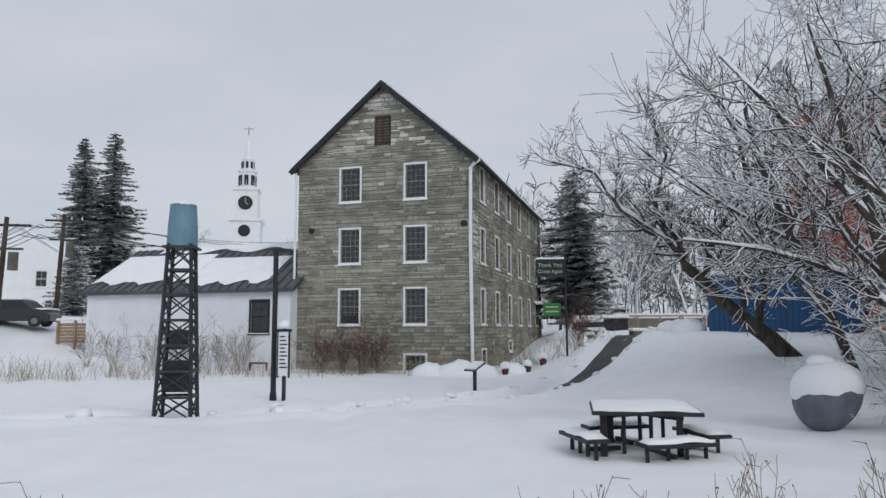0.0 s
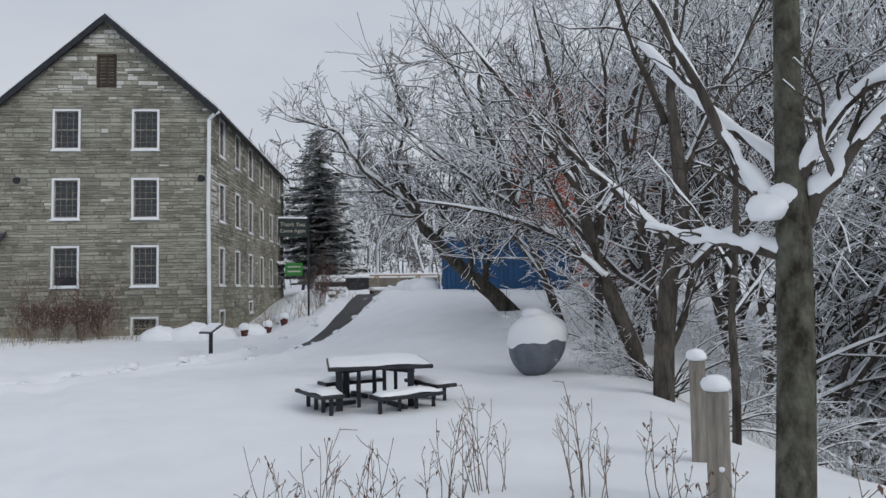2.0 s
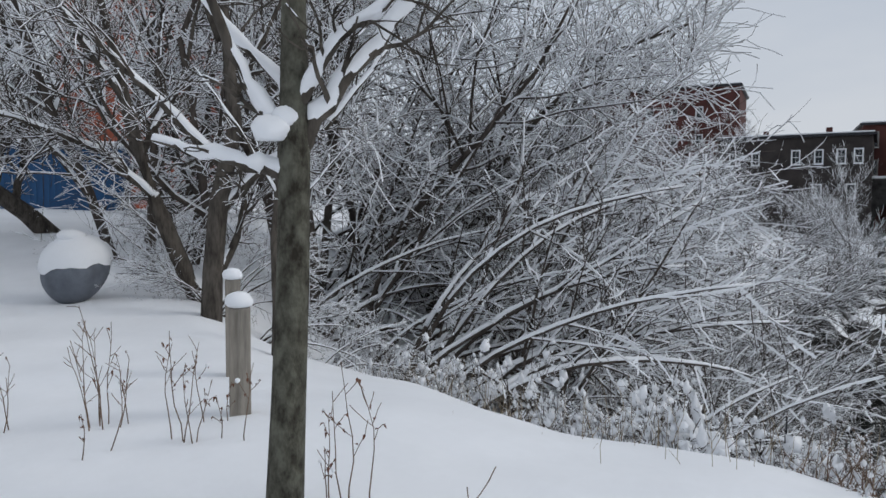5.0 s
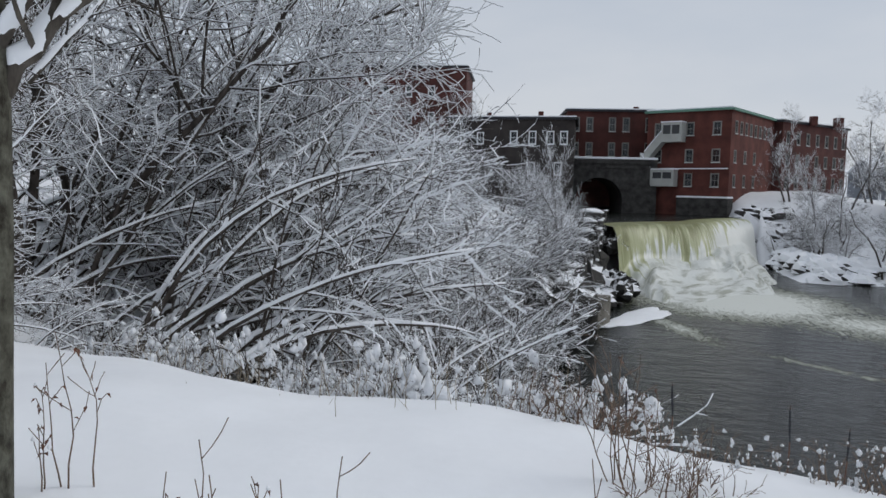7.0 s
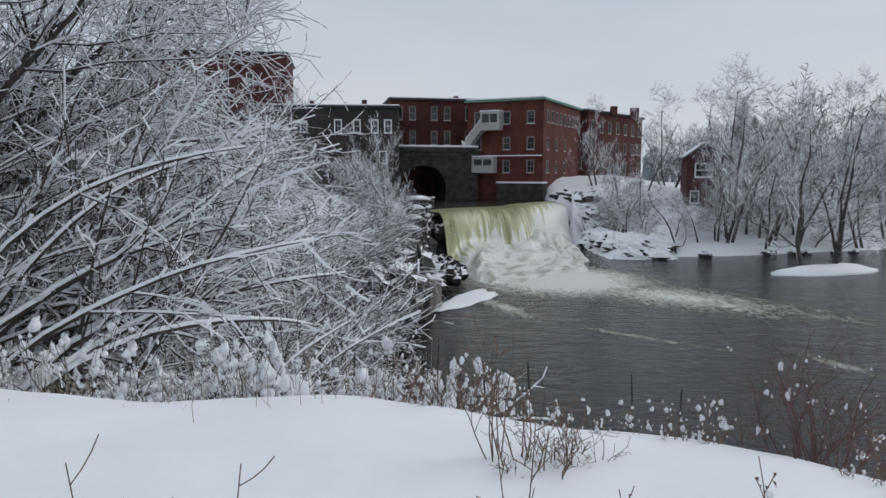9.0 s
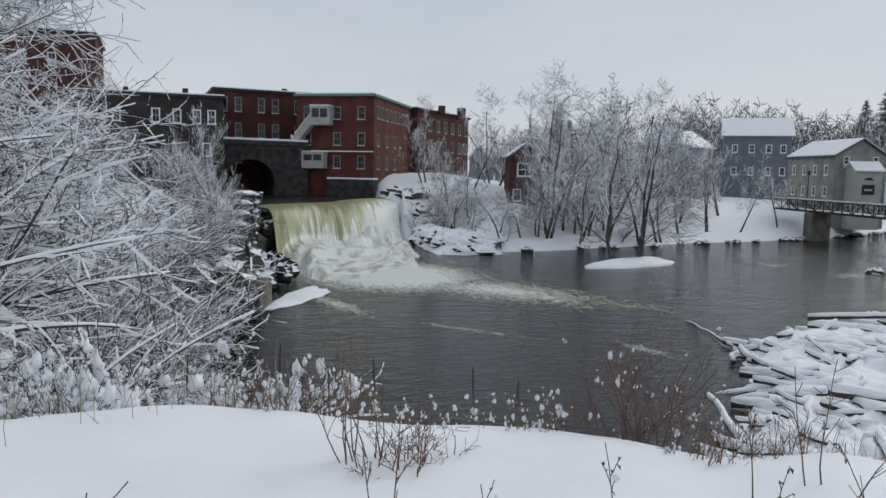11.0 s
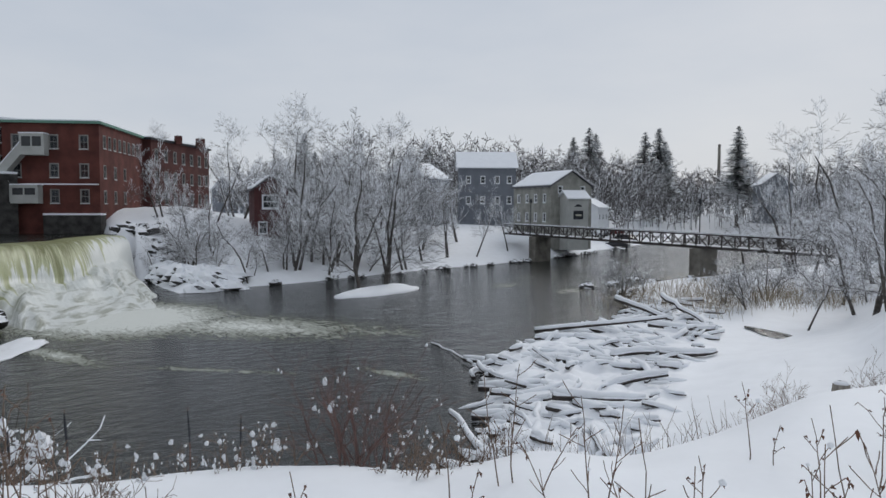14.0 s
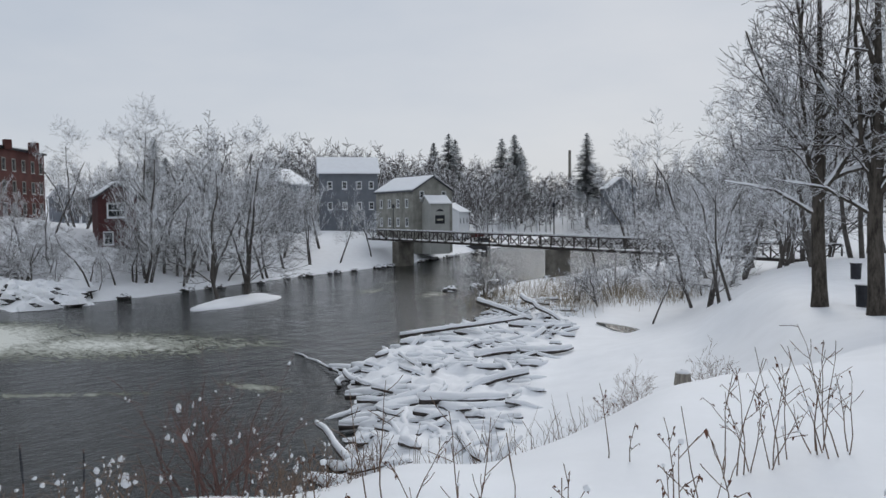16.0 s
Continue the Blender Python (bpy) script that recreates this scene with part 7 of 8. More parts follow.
rocks("falls_side_rock", "dark wet rock beside the curtain of the falls", rng, [(55.6, 3.4), (54.6, 2.7), (53.6, 2.2)], 0.8, -2.9, "rock_bare", 1.1)
rocks("falls_side_rock", "dark wet rock beside the curtain of the falls", rng, [(49, 1.8), (47.6, 1.4), (46.4, 1.0), (45.2, 1.0), (51, 2.0), (43.8, 1.2)], 0.6, -4.8, "rock_bare", 0.9)
rocks("fall_foot_rock", "dark rock at the foot of the falls", rng, [(46, 2.6), (44, 2.9), (42.5, 2.4), (40, 2.9), (48.5, 2.9), (51, 3.0)], 1.0, WATER + 0.5)
rocks("bar_stone", "dark stone in the shallows with snow on top", rng, [(46.5, -42.5), (47, -46), (48.5, -50), (45, -49), (40.5, -41), (37, -44), (35, -38), (47.5, -57), (43, -52)], 0.6, WATER + 0.15)
rocks("bank_wall_rock", "dark rock face of the bank beside the falls", rng, [(30 + i * 1.15, 4.0 + rng.uniform(0, 0.8)) for i in range(20)] + [(31 + i * 1.6, 4.8 + rng.uniform(0, 0.6)) for i in range(14)], 1.4, -4.3, "rock_bare", 1.0)



def river_wall():
    """Courses of rough blocks along the water below the thicket, stepping down away from the falls."""
    e = thing("river_wall", 55.2, 3.0, WATER, 180, "old dark masonry river wall streaked with snow", "wall")
    r = random.Random(71)
    blocks, caps, shelf = Mesh(), Mesh(), Mesh()
    for k in range(10):
        x = r.uniform(-0.5, 0)
        end = (20.5, 20, 19, 17.5, 16, 14, 12, 9.5, 7, 5)[k]
        while x < end:
            L, out = r.uniform(0.8, 1.9), r.uniform(-0.16, 0.16) + 0.05 * k
            blocks.box(x, x + L - 0.04, out - 1.2, out + 0.0, -0.1, 0.5, pose(0, -0.35, 0.52 * k, 0, 0, 0))
            if r.random() < 0.3:
                shelf.lump((x + L / 2, out - 0.36, 0.52 * k + 0.5), (L * 0.45, 0.2, 0.09), r, 8, 5, 0.4, 0.3)
            x += L
        nxt = (20, 19, 17.5, 16, 14, 12, 9.5, 7, 5, 0)[k]
        caps.lump(((nxt + end) / 2, -0.9, 0.52 * k + 0.5), ((end - nxt) / 2 + 0.3, 0.8, 0.22), r, 14, 6, 0.4, 0.2)
    tagged(blocks.ob("masonry", M["arch_stone"], e, bevel=0.05), kind="stuff")
    caps.ob("snow_cap", M["snow"], e, smooth=True)
    shelf.ob("ledge_snow", M["snow"], e, "snow caught on the wall's ledges", smooth=True)


river_wall()
blk = Mesh().box(-1.0, 1.0, -0.9, 0.9, -1, 1.35)
o = blk.ob("concrete_block", M["concrete"], bevel=0.08)
o.matrix_world = pose(36.6, 2.6, WATER + 0.1, 0, 0, -15)
tagged(o, "old stained concrete block at the water's edge", "block")
ice = Mesh().lump((0, 0, 0), (3.8, 1.0, 0.07), rng, 34, 6, 0.3, 0.24).ob("ice_shelf", M["snow"], smooth=True)
ice.matrix_world = pose(39.5, 0.2, WATER + 0.04, 0, 0, -22)
tagged(ice, "snow-covered shelf of shore ice below the falls", "ice")


def arch_bridge():
    e = thing("stone_arch_bridge", 84.2, 9.3, POOL, -76, "dark stone arch bridge with a snow-topped parapet", "bridge")
    W, H, T = 10.5, 5.6, 7.0
    c, R_ = 3.9, 2.7
    m = Mesh()
    n = 18
    pts = [(-4, 0, -1), (c - R_, 0, -1), *[(c - R_ * math.cos(math.pi * i / n), 0, 1.4 + R_ * math.sin(math.pi * i / n) * 0.95) for i in range(n + 1)], (c + R_, 0, -1), (W, 0, -1), (W, 0, H), (-4, 0, H)]
    m.poly(pts, (0, T, 0))
    m.ob("arch_wall", M["arch_stone"], e)
    for i in range(n):
        a0, a1 = math.pi * i / n, math.pi * (i + 0.9) / n
        q = [(c - k * math.cos(a), -0.08, 1.4 + k * math.sin(a) * 0.95) for k, a in ((R_, a0), (R_ + 0.5, a0), (R_ + 0.5, a1), (R_, a1))]
        Mesh().poly(q, (0, 0.1, 0)).ob("voussoir", M["arch_stone"], e)
    Mesh().box(-4, W, -0.15, 0.5, H, H + 0.5).ob("parapet", M["arch_stone"], e)
    Mesh().box(-4, W, -0.2, 0.55, H + 0.5, H + 0.75).ob("parapet_snow", M["snow"], e, bevel=0.06)
    Mesh().box(-4, W, -0.1, -0.04, H - 0.55, H - 0.3).ob("string_course", M["arch_stone"], e)


arch_bridge()


def fire_stair():
    e = thing("covered_fire_stair", 88.2, 0.4, 0.8, -114, "pale green zigzag covered stair on the brick wall", "stair")
    f = -1.3

    def cabin(x0, x1, z0, z1):
        o = Mesh().box(x0, x1, f, -0.02, z0, z1).ob("landing_cabin", M["grey_panel"], e, bevel=0.03)
        Mesh().box(x0 + 0.25, (x0 + x1) / 2 - 0.08, f - 0.02, f - 0.005, z0 + 0.9, z1 - 0.3).ob("pane", M["pane"], o)
        Mesh().box((x0 + x1) / 2 + 0.08, x1 - 0.25, f - 0.02, f - 0.005, z0 + 0.9, z1 - 0.3).ob("pane", M["pane"], o)
        Mesh().box(x0 - 0.05, x1 + 0.05, f - 0.05, 0, z1, z1 + 0.12).ob("snow_cap", M["snow"], o)
        return o

    cabin(2.2, 4.6, 5.9, 8.1)
    cabin(1.2, 3.9, 0.9, 2.8)
    Mesh().poly([(0.3, f, 3.5), (2.3, f, 5.9), (2.3, f, 7.2), (0.3, f, 4.8)], (0, 1.25, 0)).ob("upper_flight", M["grey_panel"], e)
    Mesh().poly([(-0.2, f, 3.4), (-0.2, f, 4.6), (1.3, f, 2.8), (1.3, f, 0.9)], (0, 1.25, 0)).ob("lower_flight", M["grey_panel"], e)
    Mesh().poly([(0.3, f - 0.03, 4.8), (2.3, f - 0.03, 7.2), (2.3, f - 0.03, 7.3), (0.3, f - 0.03, 4.95)], (0, 1.3, 0)).ob("flight_snow", M["snow"], e)
    Mesh().poly([(-0.2, f - 0.03, 4.6), (1.3, f - 0.03, 2.8), (1.3, f - 0.03, 2.95), (-0.2, f - 0.03, 4.75)], (0, 1.3, 0)).ob("flight_snow", M["snow"], e)
    Mesh().bar((2.3, f, 2.9), (9.6, -0.4, 2.95), 0.25, 0.12).ob("ledge_snow", M["snow"], e)
    w = thing("wall_footing", 86.3, -3.9, POOL - 1, -114, "dark concrete footing below the brick block with snow ledge", "footing")
    Mesh().box(-0.5, 5.2, -0.9, 0.8, 0, 2.9).ob("footing", M["arch_stone"], w)
    Mesh().box(-0.5, 5.2, -0.95, 0.8, 2.9, 3.1).ob("snow_cap", M["snow"], w)


fire_stair()


def roof_bits():
    for x, y, z, s_ in ((81.9, 12, 9.2, 0.28), (82.2, 18, 9.2, 0.26), (90, -5, 10.3, 0.25), (97, 2, 11.2, 0.3), (92, 31, 16.8, 0.5), (103, -20, 10.2, 0.4), (90, 36, 16.8, 0.4), (108, -24, 10.2, 0.5)):
        e = Mesh().box(-s_, s_, -s_, s_, -0.3, s_ * 2.2).ob("chimney", M["brick_dark"], bevel=0.03)
        e.matrix_world = pose(x, y, z, 0, 0, -78)
        tagged(e, "small dark brick chimney on a flat roof", "chimney", "chimneys")


roof_bits()


# ---- footbridge ----
def footbridge():
    e = thing("footbridge", 81.0, -59.6, -1.05, 0, "long dark steel truss footbridge on two concrete piers", "bridge")
    A, B = Vector((0, 0, -1.0)), Vector((-60.5, 1.6, -1.55))
    n = 40
    d = (B - A).normalized()
    s_ = Vector((-d.y, d.x, 0))
    for k in (-1, 1):
        off = s_ * (0.95 * k)
        top = Vector((0, 0, 1.25))
        Mesh().bar(A + off, B + off, 0.16, 0.24).ob("bottom_chord", M["rust"], e)
        Mesh().bar(A + off + top, B + off + top, 0.12, 0.14).ob("top_chord", M["rust"], e)
        Mesh().bar(A + off + top + Vector((0, 0, 0.1)), B + off + top + Vector((0, 0, 0.1)), 0.12, 0.06).ob("rail_snow", M["snow"], e)
        Mesh().bar(A + off + top * 0.55, B + off + top * 0.55, 0.04).ob("mid_rail", M["rust"], e)
        for i in range(n + 1):
            q = A.lerp(B, i / n) + off
            Mesh().bar(q, q + top, 0.1).ob("post", M["rust"], e)
            if i < n:
                q2 = A.lerp(B, (i + 1) / n) + off
                if i % 2:
                    Mesh().bar(q, q2 + top, 0.08).ob("diagonal", M["rust"], e)
                else:
                    Mesh().bar(q + top, q2, 0.08).ob("diagonal", M["rust"], e)
    Mesh().bar(A + Vector((0, 0, 0.02)), B + Vector((0, 0, 0.02)), 1.8, 0.12).ob("deck", M["dark_wood"], e)
    Mesh().bar(A + Vector((0, 0, 0.13)), B + Vector((0, 0, 0.13)), 1.5, 0.08).ob("deck_snow", M["snow"], e)
    for f, w in ((0.115, 1.35), (0.552, 1.3)):
        q = A.lerp(B, f)
        Mesh().box(q.x - w / 2, q.x + w / 2, q.y - 1.3, q.y + 1.3, q.z - 5.0, q.z - 0.15).ob("pier", M["concrete"], e, "stained concrete pier", bevel=0.06)
    for f in (0.06, 0.53):
        q = A.lerp(B, f) + s_ * 0.95
        l_ = Mesh().tube([q, q + Vector((0, 0, 4.2))], [0.07, 0.05], 6).ob("lamp_post", M["black"], e)
        Mesh().tube([q + Vector((0, 0, 4.2)), q + Vector((0, 0, 4.35)), q + Vector((0, 0, 4.75))], [0.08, 0.22, 0.12], 8).ob("lantern", M["black"], l_)


footbridge()


def annex_sign():
    e = thing("wall_sign", 76.4, -66.2, -1.4, -97, "dark rectangular wall sign with pale bars", "sign")
    Mesh().box(0.9, 2.5, -0.06, -0.004, 1.3, 2.5).ob("board", M["black"], e)
    Mesh().box(1.2, 2.2, -0.075, -0.061, 1.75, 2.0).ob("text_bar", M["gold"], e)
    Mesh().poly([(1.0 + 1.4 * i / 8, -0.05, 3.05 + 0.35 * math.sin(math.pi * i / 8)) for i in range(9)], (0, 0.045, 0)).ob("arched_panel", M["black"], e)


annex_sign()


# ---- the far bank: island, trees, cars, woods ----
isl = Mesh().lump((0, 0, 0), (5.2, 2.0, 0.6), rng, 26, 10, 0.4, 0.1).ob("snowy_islet", M["snow"], smooth=True)
isl.matrix_world = pose(53.0, -26.0, WATER - 0.1, 0, 0, -62)
tagged(isl, "small snow-covered islet in the river", "islet", kind="structure")
rng = random.Random(101)
far_masters = []
for k in range(6):
    e = thing("riverside_tree", 0, 0, 0, 0, "bare grey riverside tree furred with snow", "tree", "riverside trees")
    segs = []
    stems = 1 + k % 2
    for i in range(stems):
        a = rng.uniform(0, 6.283)
        t = rng.uniform(0.05, 0.4)
        segs += grow(rng, (rng.gauss(0, 0.25), rng.gauss(0, 0.25), -0.4), (math.cos(a) * math.sin(t), math.sin(a) * math.sin(t), math.cos(t)), rng.uniform(10.5, 13), 0.17, 3, spread=50, kids=(8, 10), bare=0.14, up=0.1, ratio=(0.36, 0.58), min_r=0.0125, twist=0.15, tips=2, thin=0.42)
    segs_mesh("trunk", [s for s in segs if s[4] == 3], M["bark_trunk"], 7, e)
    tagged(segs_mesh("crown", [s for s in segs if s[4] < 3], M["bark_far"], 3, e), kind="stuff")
    far_masters.append(e)
fspots = [(62.6, -17.5, 0.6), (65.5, -23.5, 1.05), (53.4, -24.4, 1.05), (54.0, -26.6, 1.0), (66, -27, 1.1), (67, -30, 1.05), (67.5, -33.5, 1.0), (69, -36.5, 0.95), (71.8, -40.5, 0.9), (74, -45.5, 0.8), (75.5, -50.5, 0.75),
          (72, -29, 1.1), (76, -34, 1.1), (80, -40, 1.1), (76, -18, 0.7), (79, -16.5, 0.6), (82, -20, 0.8), (85, -24, 0.85), (74, -15, 0.5), (86, -14.5, 0.75), (90, -30, 1.0), (84, -47, 1.0), (88, -36, 1.0), (96, -42, 1.1), (78, -57, 0.7), (95, -30, 1.0), (70, -26.5, 1.15), (73, -33, 1.1), (75, -39, 1.1), (78, -44, 1.0), (82, -34, 1.2), (80, -28, 1.1), (86, -42, 1.1), (82, -52, 0.9), (90, -47, 1.1), (68.5, -28.5, 0.9), (64.5, -26, 0.85), (92, -24, 0.9), (97, -36, 1.1)]
for i, (bx, by, sc) in enumerate(fspots):
    z = hz(bx, by) if bx > 56 else WATER + 0.4
    sc = sc * 0.87
    m = pose(bx, by, z - 0.1, 0, 0, rng.uniform(0, 360))
    o = far_masters[i] if i < 6 else copy_thing(far_masters[i % 6], m)
    o.matrix_world = m @ Matrix.Diagonal((sc, sc, sc, 1))
# trees by the bridge's near end and on the upland
for i, (bx, by, sc) in enumerate(((46, -63, 0.75), (43, -66, 0.9), (39, -63, 0.95), (36, -66, 1.0), (33, -62, 1.0), (30, -64, 1.05), (27, -58, 1.0), (25, -52, 0.95), (22, -55, 1.1), (20, -48, 1.0), (19, -60, 1.2), (24, -66, 1.1), (16, -52, 1.1), (15, -45, 0.9),
                                   (41, -80, 1.0), (35, -84, 1.1), (30, -78, 1.1), (47, -92, 1.1), (24, -82, 1.2), (18, -72, 1.2), (53, -98, 1.1), (40, -100, 1.2), (12, -66, 1.2), (10, -54, 1.0), (57, -106, 1.0), (48, -74, 0.8), (18, -35, 0.55), (21, -39, 0.6), (15.5, -31, 0.45), (24, -43, 0.65), (19, -44, 0.8), (16, -38, 0.7), (27, -47, 0.6), (13.5, -36, 0.7), (22.5, -36, 0.35))):
    m = pose(bx, by, hz(bx, by) - 0.1, 0, 0, rng.uniform(0, 360))
    o = copy_thing(far_masters[i % 6], m)
    o.matrix_world = m @ Matrix.Diagonal((sc, sc, sc, 1))
# small trees and brush on the left side of the falls
for i, (bx, by, sc) in enumerate(((38.2, 4.4, 0.42), (40.5, 4.6, 0.5), (43, 5.0, 0.45), (46, 5.5, 0.45), (50, 6.0, 0.5), (55, 9, 0.5), (60, 14, 0.6), (48, 12, 0.6), (58, 24, 0.7), (70, 28, 0.8), (66, 18, 0.55), (72, 14, 0.5), (52, 17, 0.6))):
    m = pose(bx, by, hz(bx, by) - 0.2, 0, 0, rng.uniform(0, 360))
    o = copy_thing(far_masters[i % 6], m)
    o.matrix_world = m @ Matrix.Diagonal((sc, sc, sc, 1))

for i, (bx, by, sc) in enumerate(((65.5, -20.5, 0.35), (66.2, -22.4, 0.4), (65.2, -18.6, 0.3), (67.3, -24, 0.4), (72, -14.2, 0.3), (74.5, -13.6, 0.3), (70, -15, 0.3), (77, -14.6, 0.35), (68.0, -14.9, 0.33), (73.1, -15.0, 0.35), (73.1, -17.1, 0.34), (72.7, -14.4, 0.23), (70.8, -28.8, 0.3), (71.9, -27.2, 0.23), (73.7, -11.9, 0.25), (68.8, -27.3, 0.35), (72.3, -25.1, 0.26), (67.6, -31.9, 0.31), (71.1, -20.9, 0.25), (65.7, -15.8, 0.21), (73.6, -31.5, 0.32), (71.5, -31.6, 0.33), (63.9, -18.7, 0.2), (73.3, -27.5, 0.32))):
    m = pose(bx, by, hz(bx, by) - 0.2, 0, 0, rng.uniform(0, 360))
    copy_thing(far_masters[i % 6], m).matrix_world = m @ Matrix.Diagonal((sc * 1.5, sc * 1.5, sc, 1))

for i in range(16):
    bx, by = 27 + rng.uniform(0, 14), -36 - rng.uniform(0, 16)
    sc = rng.uniform(0.18, 0.32)
    m = pose(bx, by, hz(bx, by) - 0.2, 0, 0, rng.uniform(0, 360))
    copy_thing(far_masters[i % 6], m).matrix_world = m @ Matrix.Diagonal((sc * 1.4, sc * 1.4, sc, 1))

# two big park trees, bins, stump
limb_specs = [([(0.05, 0, 2.9), (0.4, 0.15, 4.6), (0.55, 0.25, 7.4), (0.4, 0.3, 11)], 0.075, 2, 2), ([(0.05, 0, 4.2), (-0.4, -0.2, 6.0), (-0.55, -0.3, 8.2), (-0.5, -0.3, 11)], 0.055, 2, 2), ([(0, 0, 4.6), (-1.3, 0.5, 5.4), (-2.6, 0.9, 5.7), (-3.6, 1.2, 6.2)], 0.05, 2, 3), ([(0, 0, 3.2), (-0.9, 0.4, 4.4), (-2.0, 0.8, 5.2), (-3.2, 1.0, 6.4)], 0.075, 2, 3), ([(0, 0, 4.0), (1.0, -0.4, 5.2), (1.8, -0.6, 6.6), (2.6, -0.8, 8.4)], 0.08, 2, 3), ([(0, 0, 5.4), (-0.8, 0, 6.8), (-1.6, -0.2, 8.8)], 0.07, 2, 3),
              ([(0, 0, 6.0), (0.4, 0.5, 7.6), (0.6, 0.9, 10.0)], 0.07, 2, 3), ([(0, 0, 2.6), (1.1, 0.5, 3.4), (2.4, 0.9, 3.7)], 0.06, 2, 2), ([(0, 0, 3.6), (-1.2, -0.3, 4.1), (-2.8, -0.5, 4.2), (-3.9, -0.6, 4.8)], 0.07, 2, 3)]
for bx, by, g in ((8.25, -21.6, 0.2), (6.56, -20.8, 0.21)):
    limb_tree("park_tree", bx, by, hz(bx, by) - 0.1, "tall bare park tree with snow along its limbs", [(0, 0, -0.3), (0.02, 0, 0.6), (0.1, 0, 2.5), (0.05, 0, 4.5), (0.1, 0, 7), (0.2, 0, 11)], [g * 1.35, g, g * 0.85, g * 0.7, g * 0.4, 0.015], limb_specs, ("bark_wood", "bark_wood", "bark"), rng, 0.012, "park trees")
for bx, by in ((7.4, -22.4), (10.4, -31.0)):
    b_ = thing("litter_bin", bx, by, hz(bx, by) - 0.02, 10, "dark cylindrical litter bin dusted with snow", "bin", "litter bins")
    Mesh().tube([(0, 0, 0), (0, 0, 0.6)], [0.18, 0.2], 14).ob("drum", M["black"], b_)
    Mesh().tube([(0, 0, 0.58), (0, 0, 0.64)], [0.215, 0.21], 14).ob("rim", M["black"], b_)
    Mesh().lump((0, 0, 0.64), (0.18, 0.18, 0.05), rng, 10, 5, 0.4).ob("snow_cap", M["snow"], b_, smooth=True)
stp = thing("cut_stump", 11.0, -19.0, hz(11, -19) - 0.1, 0, "short cut log stump with snow on top", "stump")
Mesh().tube([(0, 0, 0), (0, 0, 0.3), (0, 0, 0.42)], [0.26, 0.22, 0.21], 12).ob("stump", M["grey_wood"], stp)
Mesh().lump((0, 0, 0.43), (0.2, 0.2, 0.08), rng, 10, 5, 0.4).ob("snow_cap", M["snow"], stp, smooth=True)
for bx, by in ((9.8, -12.4), (10.6, -15.4), (11.2, -16.8), (9.2, -17.2), (10.2, -13.4)):
    m = pose(bx, by, hz(bx, by) - 0.05, 0, 0, rng.uniform(0, 360))
    copy_thing(mill_shrubs[1], m).matrix_world = m @ Matrix.Diagonal((0.6, 0.6, 0.6, 1))

for i, (bx, by, rz, c) in enumerate(((96, -84, 20, dark_paint), (99, -88, 35, silver_paint), (93, -92, 30, dark_paint), (103, -97, 20, silver_paint), (92, -81, 15, silver_paint), (106, -104, 30, red_car), (98, -99, 10, dark_paint))):
    parked_car(bx, by, rz, c, "parked car under snow across the river")


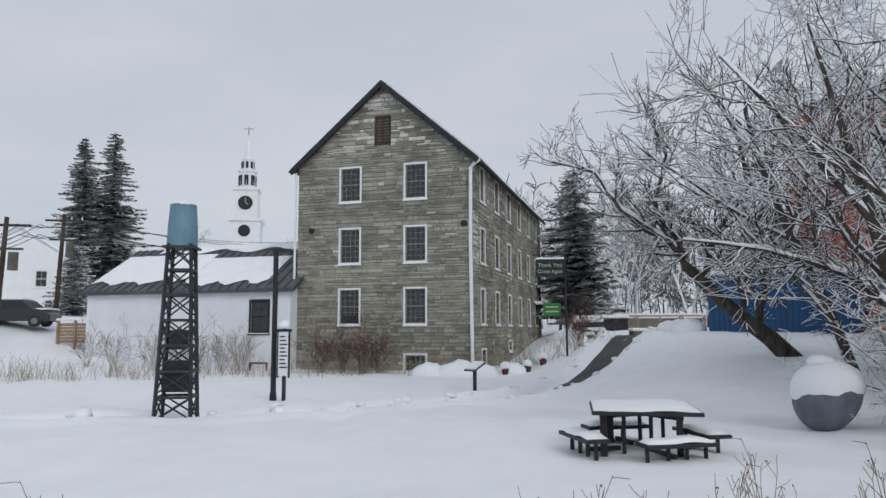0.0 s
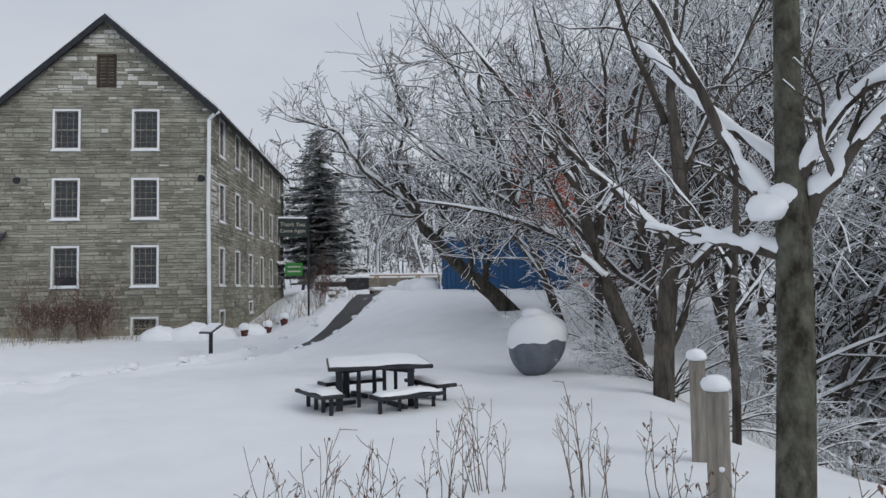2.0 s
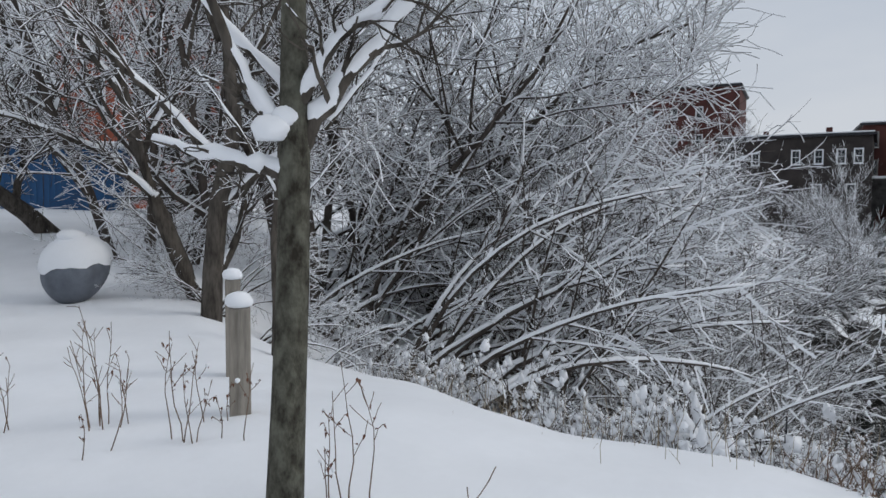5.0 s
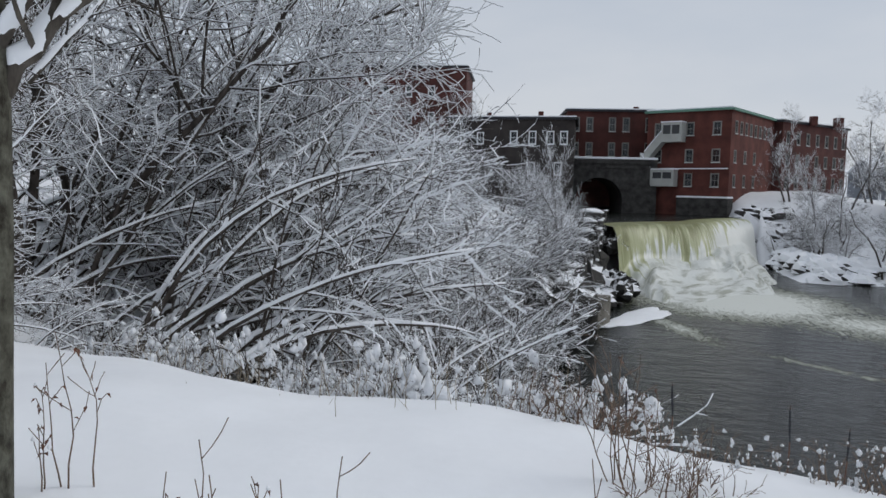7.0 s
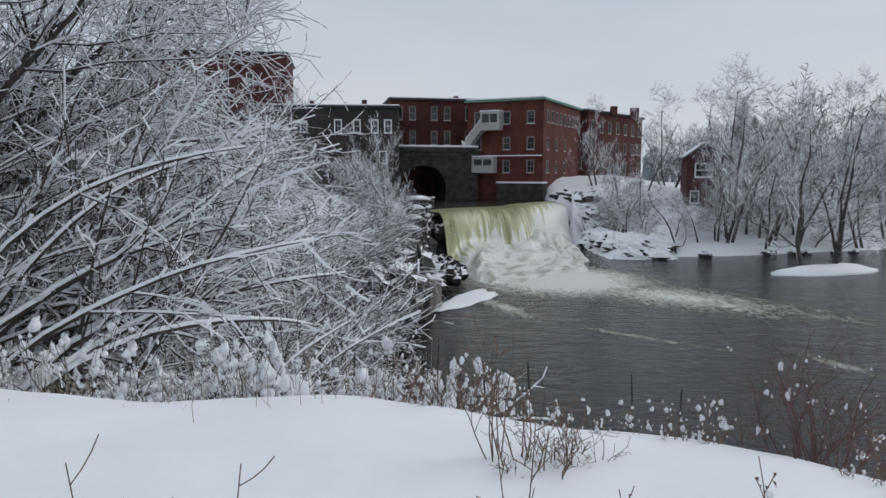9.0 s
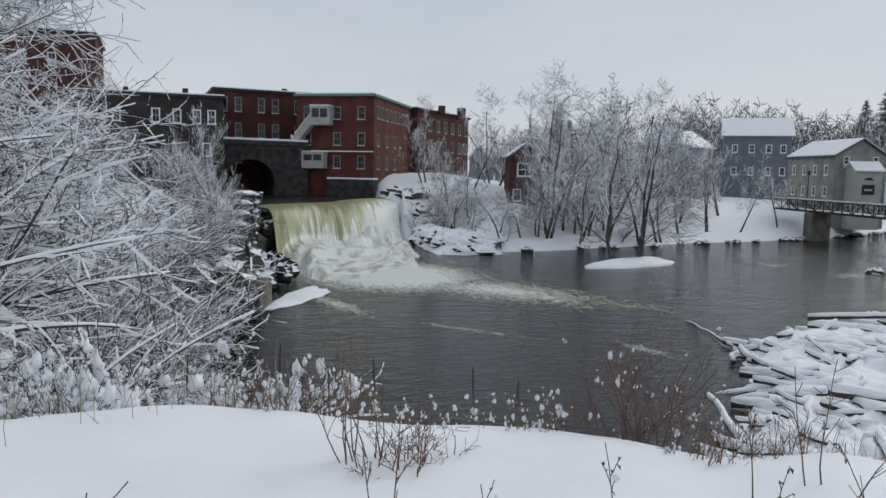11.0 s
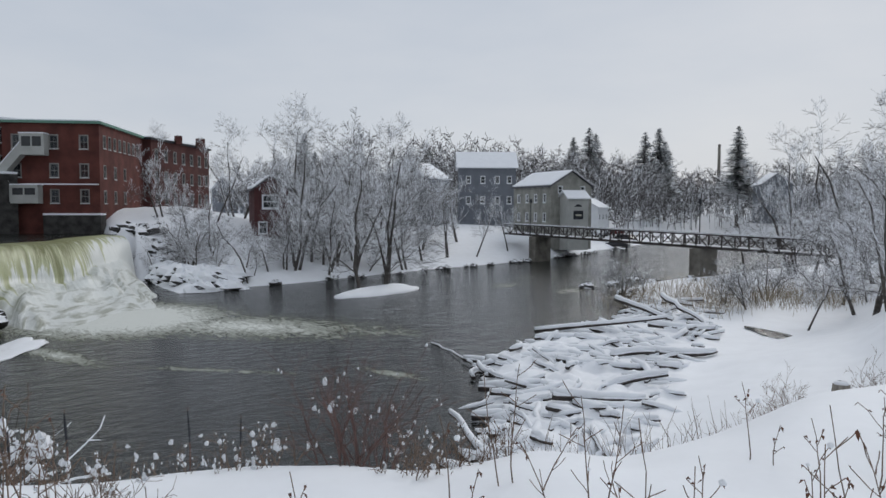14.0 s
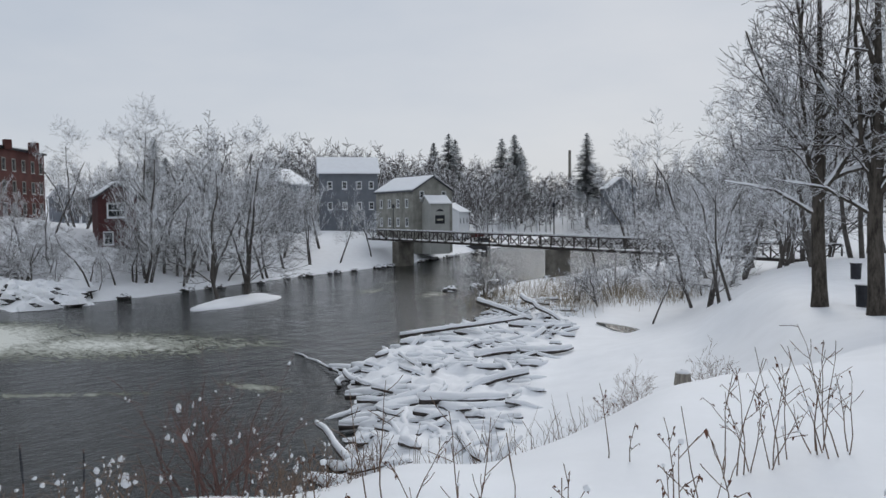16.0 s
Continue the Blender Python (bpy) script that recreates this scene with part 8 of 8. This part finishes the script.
# driftwood on the bar
def driftwood():
    r = random.Random(202)
    inside = lambda x, y: float(sd_poly(np.array([x]), np.array([y]), BAR)[0]) < 0.2
    n = 0
    while n < 295:
        x, y = r.uniform(11, 37), r.uniform(-42, -10)
        if not inside(x, y):
            continue
        big = r.random() < 0.2
        L = r.uniform(1.8, 3.6) if big else r.uniform(0.6, 2.0)
        R_ = r.uniform(0.09, 0.16) if big else r.uniform(0.05, 0.11)
        bared = r.random() < 0.5
        heading = r.gauss(222, 42) if r.random() < 0.7 else r.uniform(0, 360)
        e = thing("driftwood_log", x, y, max(hz(x, y), WATER) + (R_ * r.uniform(-0.2, 0.8) if bared else R_ * r.uniform(-1.8, -0.5)), heading, "grey driftwood log blanketed with snow on the bar" if big else "short driftwood branch under snow on the bar", "log", "driftwood")
        k = 6 if big else 4
        tilt = r.gauss(0, 0.1 if big else 0.22)
        pts, rad, sp, sr = [], [], [], []
        bend = r.uniform(-0.22, 0.22)
        for i in range(k + 1):
            t = i / k
            q = Vector(((t - 0.5) * L, bend * L * (t * (1 - t)) * 4 + r.uniform(-0.03, 0.03), tilt * L * (t - 0.5)))
            pts.append(q)
            rad.append(R_ * (1 - 0.45 * t) * r.uniform(0.88, 1.1))
            sp.append(q + Vector((r.uniform(-0.06, 0.06), r.uniform(-0.07, 0.07), R_ * 0.75 + 0.03)))
            sr.append(R_ * (1.1 - 0.4 * t) * (0.4 if i in (0, k) else r.uniform(0.6, 1.0) if bared else r.uniform(0.7, 1.7)) + 0.02)
        Mesh().tube(pts, rad, 8).ob("log", M["log"], e, smooth=True)
        Mesh().tube(sp, sr, 7).ob("snow", M["snow"], e, smooth=True)
        n += 1
    # named long logs
    for a, b, R_ in (((15.6, -10.7, -5.2), (18.6, -11.5, -4.9), 0.16), ((29.0, -22.8, -4.9), (24.6, -27.6, -4.0), 0.17), ((31.5, -31, -4.0), (27.8, -31.8, -4.9), 0.22), ((30.5, -33.8, -3.9), (26.2, -32.3, -4.8), 0.2), ((25.8, -17.0, -5.3), (31.5, -18.3, -5.5), 0.08)):
        a, b, R_ = Vector(a), Vector(b), R_ * 0.75
        e = thing("driftwood_log", 0, 0, 0, 0, "long stranded driftwood trunk with snow along its top", "log", "driftwood")
        pts = [a.lerp(b, i / 6) + Vector((r.uniform(-0.1, 0.1), r.uniform(-0.1, 0.1), 0)) for i in range(7)]
        Mesh().tube(pts, [R_ * (1 - 0.08 * i) for i in range(7)], 9).ob("log", M["log"], e, smooth=True)
        Mesh().tube([q + Vector((0, 0, R_ * 0.7)) for q in pts], [R_ * (0.95 - 0.07 * i) for i in range(7)], 7).ob("snow", M["snow"], e, smooth=True)


driftwood()
inlet = Mesh().lump((0, 0, 0), (2.6, 0.7, 0.05), rng, 16, 5, 0.2, 0.2).ob("inlet_pool", M["water"], smooth=True)
inlet.matrix_world = pose(22.6, -33.4, hz(22.6, -33.4) + 0.03, 0, 0, -28)
tagged(inlet, "small dark pool behind the bar", "pool", kind="structure")


# ---- distant woods on the rising ground ----
def woods():
    r = random.Random(303)
    patterns = []
    for k in range(5):
        patterns.append(grow(r, (0, 0, 0), (0, 0, 1), 11.0, 0.13, 2, spread=60, kids=(7, 10), bare=0.12, ratio=(0.26, 0.46), up=0.1, twist=0.14, min_r=0.048, steps=3, tips=1))
    segs = []
    for i in range(2300):
        az = radians(r.choice((r.uniform(104, 172), r.uniform(118, 150), r.uniform(118, 150))) if r.random() < 0.88 else r.uniform(2, 50))
        d = 120 + 170 * r.random() ** 1.3 if az > 1.4 else r.uniform(72, 150)
        x, y = d * math.sin(az), d * math.cos(az)
        if sd_poly(np.array([x]), np.array([y]), LOWER)[0] < 4 or (85 < x < 110 and -102 < y < -55):
            continue
        z = hz(x, y)
        s_ = r.uniform(0.45, 1.4) * (0.6 if 1.6 < az < 1.98 else 1.0)
        a = r.uniform(0, 6.283)
        ca, sa = math.cos(a) * s_, math.sin(a) * s_
        for p0, p1, r0, r1, lv in r.choice(patterns):
            segs.append((Vector((x + p0.x * ca - p0.y * sa, y + p0.x * sa + p0.y * ca, z + p0.z * s_)), Vector((x + p1.x * ca - p1.y * sa, y + p1.x * sa + p1.y * ca, z + p1.z * s_)), r0, r1, lv))
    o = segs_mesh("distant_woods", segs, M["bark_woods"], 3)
    tagged(o, "grey bare woods dusted with snow on the far hillside", "woods", kind="stuff")


woods()
rng = random.Random(64)
for az, d, top in ((131.3, 205, 22.0), (132.5, 200, 24.0), (133.0, 206, 23.0), (136.7, 210, 23.5), (137.7, 205, 24.0), (138.2, 212, 21.0), (143.3, 215, 25.0), (110.2, 150, 17.0), (111.0, 158, 14.0), (120.0, 190, 18.0)):
    x, y = d * math.sin(radians(az)), d * math.cos(radians(az))
    h = top - hz(x, y)
    conifer(x, y, hz(x, y) - 0.5, h, "tall dark pine standing over the distant woods", rng, 0.21, 0.3, 1.1)
for x, y, rz, w in ((186, -230, -40, 16), (215, -245, -45, 12), (125, -210, -30, 12), (140, -95, -60, 10), (150, -40, -70, 14)):
    building("distant_house", x, y, hz(x, y), rz, w, 8, 5, "grey_house", "distant house with a snow-covered roof among trees", "house", [("front", 2, 2, 1, 1.4, 2, 2), ("front", 6, 2, 1, 1.4, 2, 2)], "gable", 2.6, "snow", 0.3, group="distant houses", deep=4)
ch = Mesh().tube([(0, 0, 0), (0, 0, 28)], [0.9, 0.7], 12).ob("factory_chimney", M["concrete"])
ch.matrix_world = pose(246, -315, hz(246, -315), 0, 0, 0)
tagged(ch, "thin factory chimney on the skyline", "chimney")
